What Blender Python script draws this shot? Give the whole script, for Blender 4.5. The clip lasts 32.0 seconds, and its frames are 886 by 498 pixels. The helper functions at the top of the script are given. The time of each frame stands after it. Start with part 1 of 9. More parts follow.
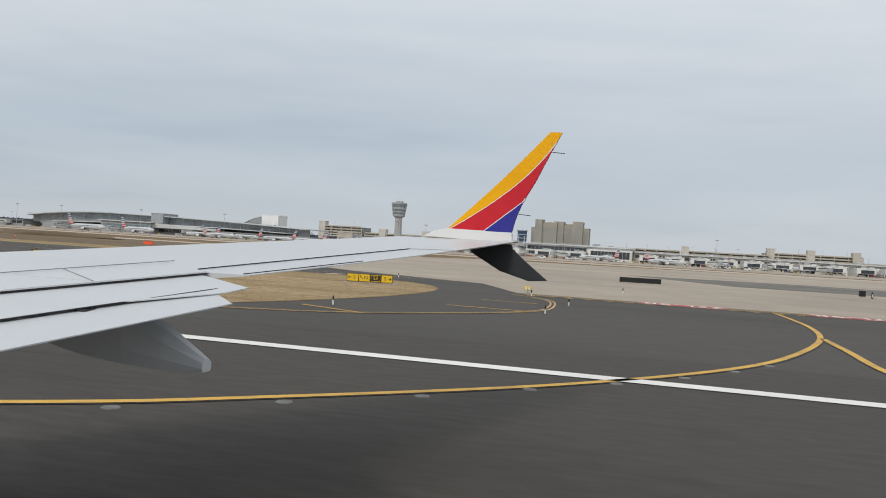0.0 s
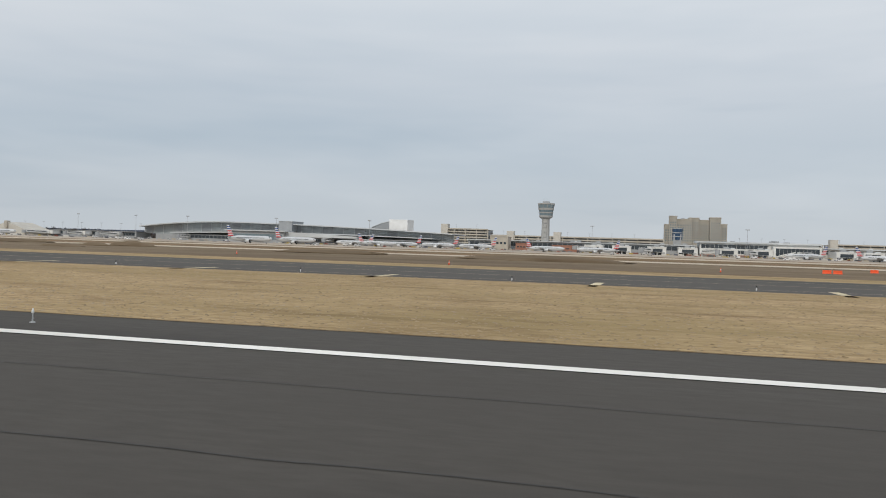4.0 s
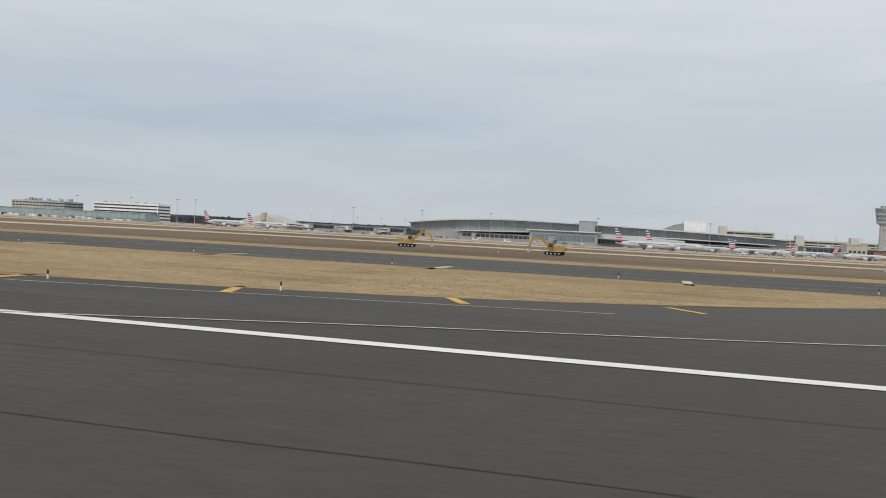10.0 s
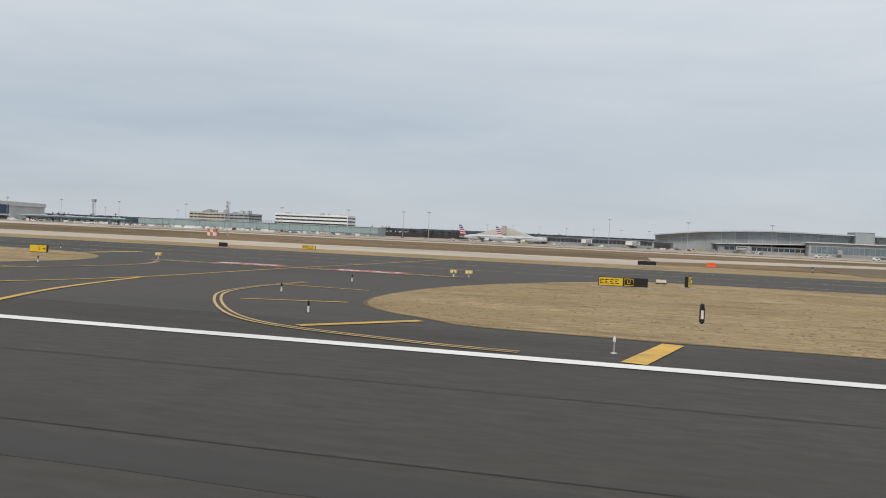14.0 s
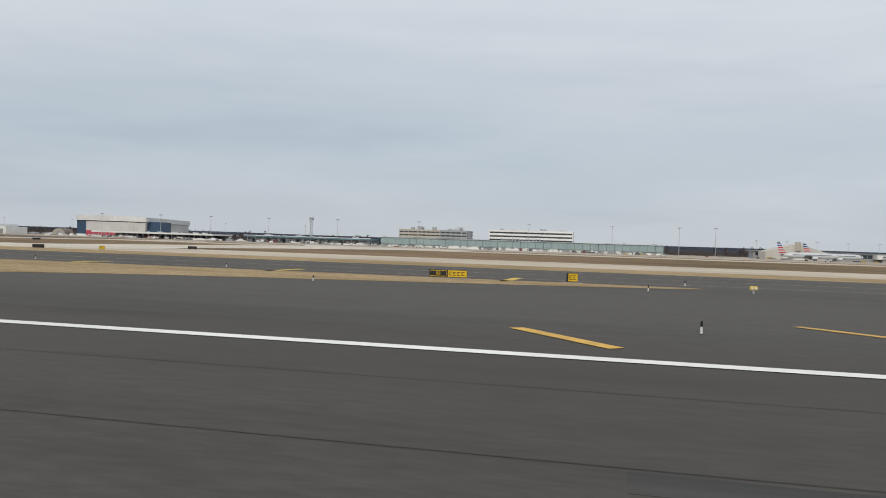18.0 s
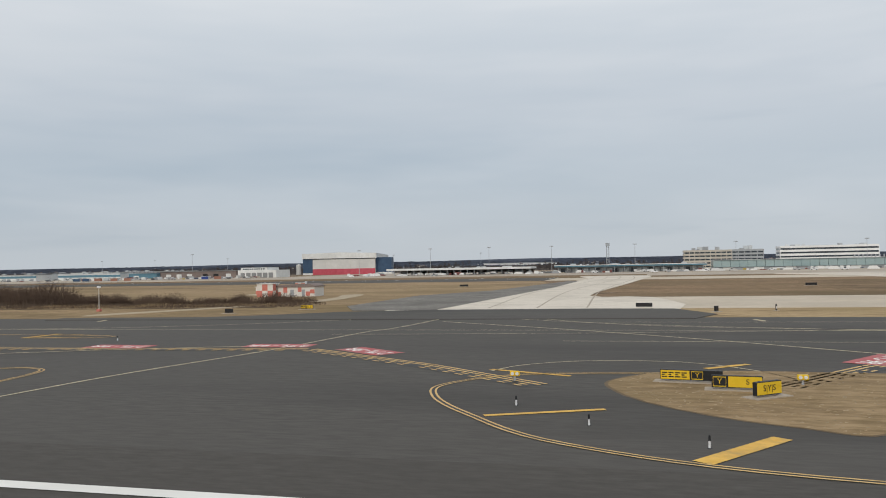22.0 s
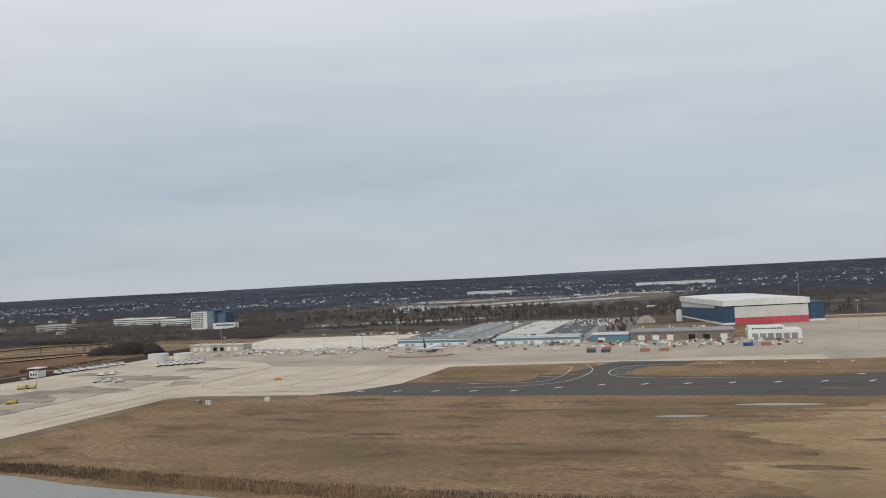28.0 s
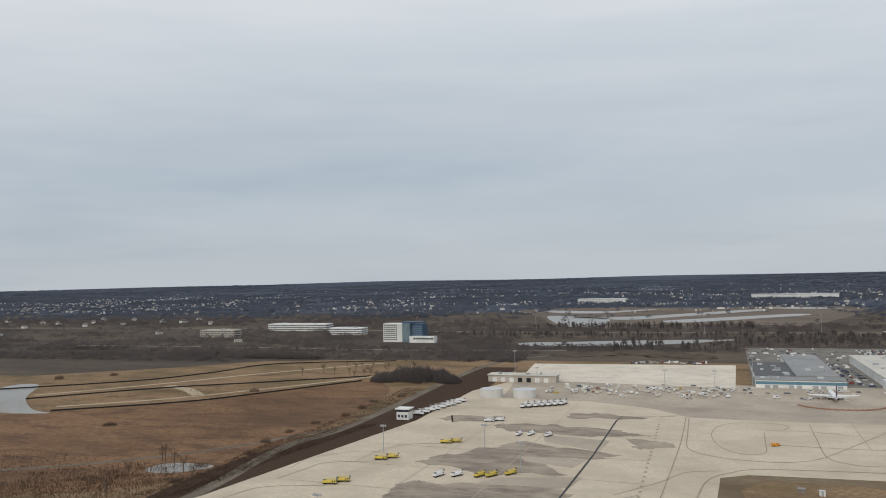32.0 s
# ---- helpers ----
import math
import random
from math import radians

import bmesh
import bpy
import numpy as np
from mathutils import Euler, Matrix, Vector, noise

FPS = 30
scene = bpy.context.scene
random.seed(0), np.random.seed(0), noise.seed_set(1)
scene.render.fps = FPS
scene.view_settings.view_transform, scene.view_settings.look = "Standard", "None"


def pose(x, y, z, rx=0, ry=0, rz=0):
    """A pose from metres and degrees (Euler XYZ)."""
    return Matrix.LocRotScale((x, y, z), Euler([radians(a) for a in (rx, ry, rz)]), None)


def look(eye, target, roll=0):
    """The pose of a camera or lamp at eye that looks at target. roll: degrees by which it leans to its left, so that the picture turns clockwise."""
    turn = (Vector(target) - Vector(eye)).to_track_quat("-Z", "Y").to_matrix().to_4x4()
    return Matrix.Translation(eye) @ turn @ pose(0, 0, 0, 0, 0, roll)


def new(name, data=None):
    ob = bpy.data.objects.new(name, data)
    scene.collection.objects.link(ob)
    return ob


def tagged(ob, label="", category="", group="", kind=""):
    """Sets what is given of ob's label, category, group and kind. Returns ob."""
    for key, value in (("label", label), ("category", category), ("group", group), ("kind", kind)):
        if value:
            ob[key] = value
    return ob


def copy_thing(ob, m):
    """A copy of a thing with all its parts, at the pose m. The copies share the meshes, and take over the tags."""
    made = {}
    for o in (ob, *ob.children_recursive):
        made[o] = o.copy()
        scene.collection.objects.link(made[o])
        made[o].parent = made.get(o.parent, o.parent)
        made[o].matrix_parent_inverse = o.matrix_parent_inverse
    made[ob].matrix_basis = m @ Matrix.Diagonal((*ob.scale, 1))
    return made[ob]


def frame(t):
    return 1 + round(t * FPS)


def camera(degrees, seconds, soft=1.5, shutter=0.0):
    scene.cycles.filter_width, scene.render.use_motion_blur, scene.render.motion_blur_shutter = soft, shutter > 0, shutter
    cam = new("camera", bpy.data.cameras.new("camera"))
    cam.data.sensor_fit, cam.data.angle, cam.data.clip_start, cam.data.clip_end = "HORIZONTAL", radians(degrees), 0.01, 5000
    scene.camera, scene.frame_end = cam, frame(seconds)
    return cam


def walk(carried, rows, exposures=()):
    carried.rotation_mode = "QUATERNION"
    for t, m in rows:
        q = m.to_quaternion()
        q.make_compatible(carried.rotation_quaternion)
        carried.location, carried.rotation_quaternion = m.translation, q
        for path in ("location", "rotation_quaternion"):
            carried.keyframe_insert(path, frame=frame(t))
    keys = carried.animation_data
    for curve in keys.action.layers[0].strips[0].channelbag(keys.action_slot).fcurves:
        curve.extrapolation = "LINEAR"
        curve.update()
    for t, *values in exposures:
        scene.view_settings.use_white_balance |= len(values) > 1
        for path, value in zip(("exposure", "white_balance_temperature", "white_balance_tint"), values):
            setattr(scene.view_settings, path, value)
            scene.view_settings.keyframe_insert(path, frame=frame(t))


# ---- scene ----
cam = camera(59.03, 32.0, 1.0, 0.0)
PATH = [
    (0.0, (12.936, -0.079, 2.047), (-0.176, 48.172, 1.940), 3.40),
    (0.5, (2.849, -0.029, 2.050), (-10.092, 48.268, 2.106), 3.68),
    (1.0, (-7.486, 0.017, 2.053), (-20.179, 48.378, 2.253), 3.54),
    (1.5, (-18.081, 0.053, 2.050), (-30.483, 48.490, 2.310), 3.48),
    (2.0, (-28.957, 0.082, 2.051), (-41.120, 48.579, 2.330), 3.26),
    (2.5, (-40.144, 0.103, 2.050), (-52.212, 48.624, 2.237), 2.58),
    (4.5, (-88.379, 0.074, 2.050), (-100.835, 48.496, 1.641), 1.69),
    (5.0, (-101.370, 0.070, 2.048), (-113.833, 48.490, 1.570), 1.75),
    (5.5, (-114.713, 0.068, 2.050), (-127.109, 48.504, 1.443), 1.74),
    (6.0, (-128.372, 0.064, 2.054), (-140.639, 48.531, 1.353), 1.77),
    (6.5, (-142.301, 0.054, 2.050), (-154.438, 48.552, 1.295), 1.76),
    (7.0, (-156.452, 0.039, 2.050), (-168.437, 48.575, 1.311), 1.94),
    (7.5, (-170.792, 0.024, 2.050), (-182.701, 48.580, 1.376), 2.34),
    (8.0, (-185.296, 0.013, 2.047), (-197.182, 48.576, 1.444), 2.53),
    (8.5, (-199.947, 0.011, 2.050), (-211.769, 48.590, 1.518), 2.76),
    (9.0, (-214.733, 0.013, 2.051), (-226.472, 48.610, 1.365), 3.18),
    (9.5, (-229.646, 0.018, 2.050), (-241.298, 48.634, 1.230), 3.16),
    (10.0, (-244.684, 0.025, 2.050), (-256.299, 48.647, 1.068), 3.00),
    (10.5, (-259.846, 0.031, 2.050), (-271.400, 48.664, 0.891), 2.88),
    (11.0, (-275.135, 0.036, 2.052), (-286.683, 48.668, 0.783), 2.83),
    (11.5, (-290.563, 0.037, 2.050), (-302.108, 48.669, 0.774), 2.59),
    (12.0, (-306.144, 0.036, 2.050), (-317.728, 48.660, 0.796), 2.55),
    (12.5, (-321.892, 0.035, 2.050), (-333.579, 48.636, 0.888), 2.51),
    (13.0, (-337.812, 0.033, 2.050), (-349.506, 48.634, 0.956), 2.43),
    (13.5, (-353.900, 0.031, 2.050), (-365.621, 48.628, 1.063), 2.40),
    (14.0, (-370.146, 0.026, 2.051), (-381.771, 48.648, 1.179), 2.57),
    (14.5, (-386.541, 0.017, 2.050), (-398.161, 48.641, 1.207), 2.61),
    (17.0, (-470.608, -0.168, 1.920), (-481.575, 48.608, 1.435), 2.23),
    (18.0, (-505.109, -0.111, 1.865), (-516.276, 48.624, 1.560), 1.88),
    (18.5, (-522.508, -0.085, 1.863), (-533.800, 48.622, 1.560), 1.70),
    (19.0, (-539.974, -0.062, 1.862), (-551.335, 48.630, 1.606), 1.56),
    (19.5, (-557.484, -0.041, 1.880), (-569.078, 48.596, 1.845), 1.32),
    (20.0, (-575.028, -0.025, 2.032), (-586.767, 48.577, 2.173), 0.90),
    (20.5, (-592.601, -0.012, 2.334), (-604.528, 48.544, 2.649), 0.56),
    (21.0, (-610.200, -0.003, 2.803), (-622.320, 48.503, 3.319), 0.23),
    (21.5, (-627.826, 0.003, 3.459), (-640.134, 48.458, 4.238), -0.33),
    (22.0, (-645.480, 0.007, 4.297), (-657.950, 48.416, 5.350), -1.09),
    (22.5, (-663.170, 0.008, 5.297), (-675.889, 48.351, 6.394), -1.70),
    (23.0, (-680.912, 0.008, 6.477), (-693.985, 48.256, 7.571), -2.48),
    (23.5, (-698.727, 0.007, 7.847), (-712.194, 48.146, 8.991), -3.41),
    (24.0, (-716.633, 0.005, 9.451), (-730.413, 48.049, 10.824), -4.26),
    (24.5, (-734.637, 0.003, 11.337), (-748.643, 47.972, 13.020), -4.68),
    (25.0, (-752.733, 0.000, 13.432), (-766.869, 47.922, 15.339), -5.01),
    (25.5, (-770.893, -0.003, 15.713), (-785.135, 47.886, 17.674), -5.00),
    (27.5, (-843.749, -0.004, 28.499), (-858.361, 47.768, 30.580), -3.22),
    (28.0, (-861.907, -0.001, 30.925), (-876.565, 47.762, 32.875), -2.82),
    (28.5, (-880.043, 0.001, 33.213), (-894.834, 47.733, 34.904), -2.79),
    (29.0, (-898.175, 0.002, 35.395), (-913.153, 47.679, 37.007), -2.62),
    (29.5, (-916.326, 0.002, 37.577), (-931.480, 47.617, 39.351), -2.20),
    (30.0, (-934.511, 0.003, 39.797), (-949.856, 47.542, 41.927), -1.71),
    (30.5, (-952.742, 0.004, 41.920), (-968.320, 47.458, 44.256), -1.31),
    (31.0, (-971.022, 0.007, 43.968), (-986.918, 47.361, 46.175), -0.75),
    (31.5, (-989.353, 0.009, 46.111), (-1005.550, 47.268, 48.156), -1.15),
    (32.0, (-1007.736, 0.010, 48.312), (-1024.197, 47.187, 50.154), -1.25),
]
walk(cam, [(t, look(eye, target, roll)) for t, eye, target, roll in PATH],
     exposures=[(0.0, 0.0), (17.0, 0.0), (22.0, -0.04), (26.0, -0.08), (32.0, -0.09)])

# world: high overcast with a veiled sun from the south
sky_world = bpy.data.worlds.new("overcast_sky")
scene.world = sky_world
sky_world.use_nodes = True
wn, wl = sky_world.node_tree.nodes, sky_world.node_tree.links
air = wn.new("ShaderNodeTexSky")
air.sky_type, air.sun_disc = "NISHITA", False
air.sun_elevation, air.sun_rotation = radians(34), radians(188)
coord = wn.new("ShaderNodeTexCoord")


def cloud_layer(scale, stretch, detail, lo, hi, offset):
    mp = wn.new("ShaderNodeMapping")
    mp.inputs["Scale"].default_value = (scale, scale, scale * stretch)
    mp.inputs["Location"].default_value = (offset, offset * 0.7, 0.3)
    mp.inputs["Rotation"].default_value = (0.0, 0.06, 0.0)
    nz = wn.new("ShaderNodeTexNoise")
    nz.inputs["Scale"].default_value, nz.inputs["Detail"].default_value = 1.0, detail
    nz.inputs["Roughness"].default_value = 0.55
    rp = wn.new("ShaderNodeMapRange")
    rp.inputs["From Min"].default_value, rp.inputs["From Max"].default_value = lo, hi
    rp.interpolation_type = "SMOOTHSTEP"
    wl.new(coord.outputs["Generated"], mp.inputs["Vector"])
    wl.new(mp.outputs[0], nz.inputs["Vector"])
    wl.new(nz.outputs["Fac"], rp.inputs["Value"])
    return rp.outputs[0]


def blend(a, b, fac):
    mx = wn.new("ShaderNodeMix")
    mx.data_type = "RGBA"
    for value, slot in ((fac, 0), (a, 6), (b, 7)):
        if isinstance(value, (tuple, float)):
            mx.inputs[slot].default_value = value
        else:
            wl.new(value, mx.inputs[slot])
    return mx.outputs[2]


dim = wn.new("ShaderNodeVectorMath")
dim.operation = "SCALE"
dim.inputs["Scale"].default_value = 0.1
wl.new(air.outputs[0], dim.inputs[0])
clouds = blend((0.38, 0.465, 0.545, 1), (0.60, 0.64, 0.68, 1), cloud_layer(1.1, 7.0, 4, 0.33, 0.62, 0.4))
clouds = blend(clouds, (0.87, 0.875, 0.885, 1), cloud_layer(1.0, 4.5, 5, 0.5, 0.78, 3.1))
clouds = blend(clouds, (0.50, 0.555, 0.61, 1), cloud_layer(3.2, 9.0, 3, 0.56, 0.8, 7.7))
height = wn.new("ShaderNodeSeparateXYZ")
wl.new(coord.outputs["Generated"], height.inputs[0])
grade = wn.new("ShaderNodeValToRGB")
stops = ((0.0, (0.47, 0.52, 0.57)), (0.045, (0.40, 0.46, 0.53)), (0.12, (0.43, 0.50, 0.575)), (0.20, (0.56, 0.61, 0.67)), (0.32, (0.86, 0.88, 0.90)), (1.0, (0.80, 0.82, 0.85)))
for k, (at, tone) in enumerate(stops):
    el = grade.color_ramp.elements[k] if k < 2 else grade.color_ramp.elements.new(at)
    el.position, el.color = at, (*tone, 1)
wl.new(height.outputs[2], grade.inputs[0])
clouds = blend(clouds, grade.outputs[0], 0.58)
wl.new(blend(dim.outputs[0], clouds, 0.94), wn["Background"].inputs[0])
wn["Background"].inputs[1].default_value = 1.03

sun = new("sun", bpy.data.lights.new("sun", "SUN"))
sun.data.energy, sun.data.angle, sun.data.color = 1.3, radians(12), (1.0, 0.93, 0.82)
sun.matrix_world = look((0, 0, 100), (0.14 * 80, 80, 100 - 55))

# the whole airfield is built in metres and laid down to one common scale
S = 0.5
Z = 0.03


# ---- materials ----
def material(name, a, b, size=1.0, rough=0.8, bump=0.2, metal=0.0, fine=8.0, c=None, big=0.08, stretch=(1, 1, 1), vary=0.0, spec=0.3, d=None, mid=0.3):
    m = bpy.data.materials.new(name)
    m.use_nodes = True
    n, l = m.node_tree.nodes, m.node_tree.links
    bsdf = n["Principled BSDF"]
    bsdf.inputs["Roughness"].default_value, bsdf.inputs["Metallic"].default_value = rough, metal
    bsdf.inputs["Specular IOR Level"].default_value = spec
    tc, mp = n.new("ShaderNodeTexCoord"), n.new("ShaderNodeMapping")
    mp.inputs["Scale"].default_value = stretch
    l.new(tc.outputs["Object"], mp.inputs["Vector"])

    def noise_at(scale, detail):
        nz = n.new("ShaderNodeTexNoise")
        nz.inputs["Scale"].default_value, nz.inputs["Detail"].default_value = scale, detail + 2
        nz.inputs["Roughness"].default_value = 0.66
        l.new(mp.outputs[0], nz.inputs["Vector"])
        return nz.outputs["Fac"]

    def mix(fac, p, q):
        mx = n.new("ShaderNodeMix")
        mx.data_type = "RGBA"
        for v, k in ((fac, 0), (p, 6), (q, 7)):
            if isinstance(v, tuple):
                mx.inputs[k].default_value = (*v, 1) if len(v) == 3 else v
            else:
                l.new(v, mx.inputs[k])
        return mx.outputs[2]

    def sharpen(v, lo, hi):
        r = n.new("ShaderNodeMapRange")
        r.inputs["From Min"].default_value, r.inputs["From Max"].default_value = lo, hi
        l.new(v, r.inputs["Value"])
        return r.outputs[0]

    f1 = noise_at(fine / size, 5)
    col = mix(sharpen(f1, 0.35, 0.65), a, b)
    if c is not None:
        col = mix(sharpen(noise_at(big, 4), 0.42, 0.66), col, c)
    if d is not None:
        col = mix(sharpen(noise_at(mid, 6), 0.5, 0.74), col, d)
    if vary:
        info = n.new("ShaderNodeObjectInfo")
        hsv = n.new("ShaderNodeHueSaturation")
        r = n.new("ShaderNodeMapRange")
        r.inputs["To Min"].default_value, r.inputs["To Max"].default_value = 1 - vary, 1 + vary
        l.new(info.outputs["Random"], r.inputs["Value"])
        l.new(r.outputs[0], hsv.inputs["Value"])
        l.new(col, hsv.inputs["Color"])
        col = hsv.outputs[0]
    l.new(col, bsdf.inputs["Base Color"])
    if bump:
        bp = n.new("ShaderNodeBump")
        bp.inputs["Strength"].default_value, bp.inputs["Distance"].default_value = bump, 0.05
        l.new(f1, bp.inputs["Height"])
        l.new(bp.outputs[0], bsdf.inputs["Normal"])
    return m


ASPHALT = material("asphalt", (0.068, 0.062, 0.055), (0.096, 0.088, 0.079), fine=5, c=(0.074, 0.067, 0.060), big=0.07, stretch=(0.3, 1, 1), rough=0.8, bump=0.08, d=(0.050, 0.046, 0.042), mid=0.16, spec=0.16)
ASPHALT_TAXI = material("asphalt_taxiway", (0.070, 0.064, 0.058), (0.107, 0.099, 0.089), fine=5, c=(0.092, 0.085, 0.077), big=0.04, stretch=(0.22, 1, 1), rough=0.8, bump=0.06, d=(0.056, 0.052, 0.048), mid=0.09, spec=0.18)
ASPHALT_OLD = material("asphalt_old", (0.155, 0.144, 0.128), (0.27, 0.252, 0.226), fine=1.6, c=(0.125, 0.117, 0.104), big=0.12, spec=0.12, d=(0.20, 0.187, 0.167), mid=0.3)
DULL_STEEL = material("dull_steel", (0.16, 0.16, 0.155), (0.26, 0.255, 0.245), fine=6, rough=0.7, metal=0.3, bump=0.05)
WORN = material("worn_pavement", (0.078, 0.073, 0.066), (0.150, 0.140, 0.127), fine=3.2, c=(0.058, 0.055, 0.052), big=0.15, stretch=(0.1, 1, 1), bump=0.06, rough=0.7, spec=0.25)
TAR = material("crack_sealant", (0.026, 0.025, 0.024), (0.042, 0.040, 0.038), fine=3, rough=0.6)
CONCRETE = material("concrete", (0.52, 0.443, 0.342), (0.63, 0.543, 0.43), fine=1.0, c=(0.44, 0.372, 0.286), big=0.045, bump=0.08, d=(0.475, 0.415, 0.33), mid=0.12)
CONCRETE_PALE = material("pale_concrete", (0.63, 0.565, 0.475), (0.72, 0.655, 0.56), fine=1.0, c=(0.55, 0.49, 0.41), big=0.03, bump=0.06, d=(0.50, 0.445, 0.37), mid=0.12)
APRON = material("apron_concrete", (0.41, 0.345, 0.272), (0.49, 0.42, 0.335), fine=0.6, c=(0.33, 0.28, 0.228), big=0.02, bump=0.08, d=(0.29, 0.245, 0.20), mid=0.05)
STAIN = material("oily_stain", (0.185, 0.148, 0.120), (0.30, 0.25, 0.20), fine=0.5, c=(0.40, 0.335, 0.262), big=0.11, stretch=(0.5, 1, 1), bump=0.05, d=(0.155, 0.128, 0.106), mid=0.16)
GRASS = material("dormant_grass", (0.30, 0.210, 0.112), (0.535, 0.40, 0.235), fine=3.6, c=(0.315, 0.237, 0.12), big=0.16, stretch=(0.34, 1, 1), rough=0.95, bump=0.7, spec=0.1, d=(0.185, 0.126, 0.066), mid=0.42)
FIELD = material("winter_field", (0.170, 0.110, 0.062), (0.355, 0.244, 0.15), fine=1.3, c=(0.150, 0.111, 0.060), big=0.035, stretch=(0.5, 1, 1), rough=0.95, bump=0.6, spec=0.1, d=(0.084, 0.057, 0.038), mid=0.10)
DIRT = material("bare_dirt", (0.175, 0.132, 0.086), (0.255, 0.198, 0.136), fine=0.8, c=(0.135, 0.10, 0.066), big=0.04, stretch=(0.4, 1, 1), rough=0.95, bump=0.6, spec=0.1)
MUD = material("wet_mud", (0.105, 0.074, 0.047), (0.19, 0.137, 0.086), fine=1.5, c=(0.085, 0.060, 0.040), big=0.15, stretch=(0.4, 1, 1), rough=0.85, bump=0.4, spec=0.2, d=(0.23, 0.165, 0.10), mid=0.4)
REEDS = material("reed_marsh", (0.150, 0.084, 0.047), (0.272, 0.166, 0.098), fine=0.8, c=(0.125, 0.076, 0.048), big=0.03, stretch=(0.5, 1, 1), rough=0.95, bump=0.6, spec=0.1, d=(0.088, 0.058, 0.041), mid=0.12)
TRACK = material("worn_track", (0.155, 0.132, 0.106), (0.215, 0.186, 0.15), fine=1.2, c=(0.12, 0.10, 0.08), big=0.06, rough=0.95, spec=0.05)
SLAB_JOINT = material("slab_joint", (0.36, 0.305, 0.24), (0.43, 0.37, 0.295), fine=1.5, rough=0.9)
MARSH_TAN = material("tidal_flat", (0.150, 0.120, 0.098), (0.215, 0.172, 0.138), fine=0.06, c=(0.118, 0.097, 0.082), big=0.012, stretch=(0.35, 1, 1), rough=0.9, spec=0.1, d=(0.098, 0.084, 0.074), mid=0.02)
REED_PALE = material("pale_reeds", (0.26, 0.185, 0.10), (0.33, 0.245, 0.15), fine=3, rough=0.95, spec=0.1)
SAND = material("dirt_track", (0.38, 0.31, 0.22), (0.46, 0.385, 0.28), fine=1.0, rough=0.95, spec=0.1)
FOREST_FLOOR = material("forest_floor", (0.082, 0.067, 0.057), (0.122, 0.100, 0.082), fine=0.3, c=(0.066, 0.057, 0.051), big=0.012, stretch=(0.3, 1, 1), rough=0.95, spec=0.05, d=(0.160, 0.127, 0.095), mid=0.02)
MEADOW = material("winter_meadow", (0.255, 0.178, 0.10), (0.43, 0.312, 0.187), fine=1.2, c=(0.235, 0.173, 0.094), big=0.05, stretch=(0.45, 1, 1), rough=0.95, bump=0.5, spec=0.1, d=(0.185, 0.130, 0.074), mid=0.07)
VERGE = material("olive_verge", (0.212, 0.147, 0.077), (0.395, 0.283, 0.163), fine=1.8, c=(0.205, 0.150, 0.076), big=0.06, stretch=(0.4, 1, 1), rough=0.95, bump=0.5, spec=0.1, d=(0.145, 0.100, 0.054), mid=0.3)
# far woods: distance haze mixed in as a blue-grey base tint
WOOD_FAR = material("hazed_bare_woods", (0.058, 0.070, 0.098), (0.081, 0.095, 0.127), fine=0.2, c=(0.092, 0.102, 0.127), big=0.006, stretch=(0.3, 1, 1), rough=0.95, spec=0.02, d=(0.050, 0.059, 0.081), mid=0.004)
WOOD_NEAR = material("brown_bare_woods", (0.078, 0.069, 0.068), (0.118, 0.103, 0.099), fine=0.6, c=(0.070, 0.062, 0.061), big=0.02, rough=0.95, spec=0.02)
CHECK_RED = material("faded_red_paint", (0.55, 0.17, 0.13), (0.62, 0.21, 0.16), fine=2, rough=0.6, bump=0.05)
CHECK_WHITE = material("faded_white_paint", (0.66, 0.63, 0.58), (0.72, 0.69, 0.64), fine=2, rough=0.6, bump=0.05)
TOWER_GREY = material("weathered_concrete", (0.36, 0.355, 0.34), (0.43, 0.425, 0.41), fine=0.5, c=(0.32, 0.315, 0.30), big=0.1, rough=0.8, bump=0.1)
WORN_PALE = material("pale_worn_slab", (0.098, 0.091, 0.082), (0.165, 0.154, 0.139), fine=2.4, stretch=(0.3, 1, 1), bump=0.05, spec=0.2)
TWIG = material("bare_twigs", (0.10, 0.072, 0.055), (0.155, 0.115, 0.085), fine=3, rough=0.95, spec=0.1)
BRUSH = material("dark_brush", (0.050, 0.034, 0.026), (0.088, 0.060, 0.043), fine=1.2, c=(0.068, 0.045, 0.033), big=0.08, rough=0.95, spec=0.03)
SHRUB = material("shrub_twigs", (0.090, 0.062, 0.047), (0.138, 0.098, 0.073), fine=3, rough=0.95, spec=0.05)
WATER = material("pond_water", (0.19, 0.18, 0.16), (0.24, 0.225, 0.20), fine=0.5, rough=0.28, bump=0.0, spec=0.5)
WHITE_PAINT = material("white_paint", (0.86, 0.845, 0.80), (0.93, 0.915, 0.875), fine=2.5, c=(0.76, 0.745, 0.70), big=0.5, stretch=(0.3, 1, 1))
WORN_WHITE = material("worn_white_paint", (0.68, 0.645, 0.58), (0.80, 0.765, 0.70), fine=2.0, c=(0.56, 0.53, 0.475), big=0.35, stretch=(0.15, 1, 1))
YELLOW_PAINT = material("yellow_paint", (0.72, 0.42, 0.075), (0.80, 0.50, 0.12), fine=3, c=(0.58, 0.35, 0.09), big=0.4, d=(0.46, 0.31, 0.12), mid=1.6)
PALE_YELLOW = material("pale_yellow_paint", (0.66, 0.56, 0.36), (0.75, 0.66, 0.46), fine=3, c=(0.56, 0.48, 0.32), big=0.4, d=(0.42, 0.36, 0.25), mid=1.6)
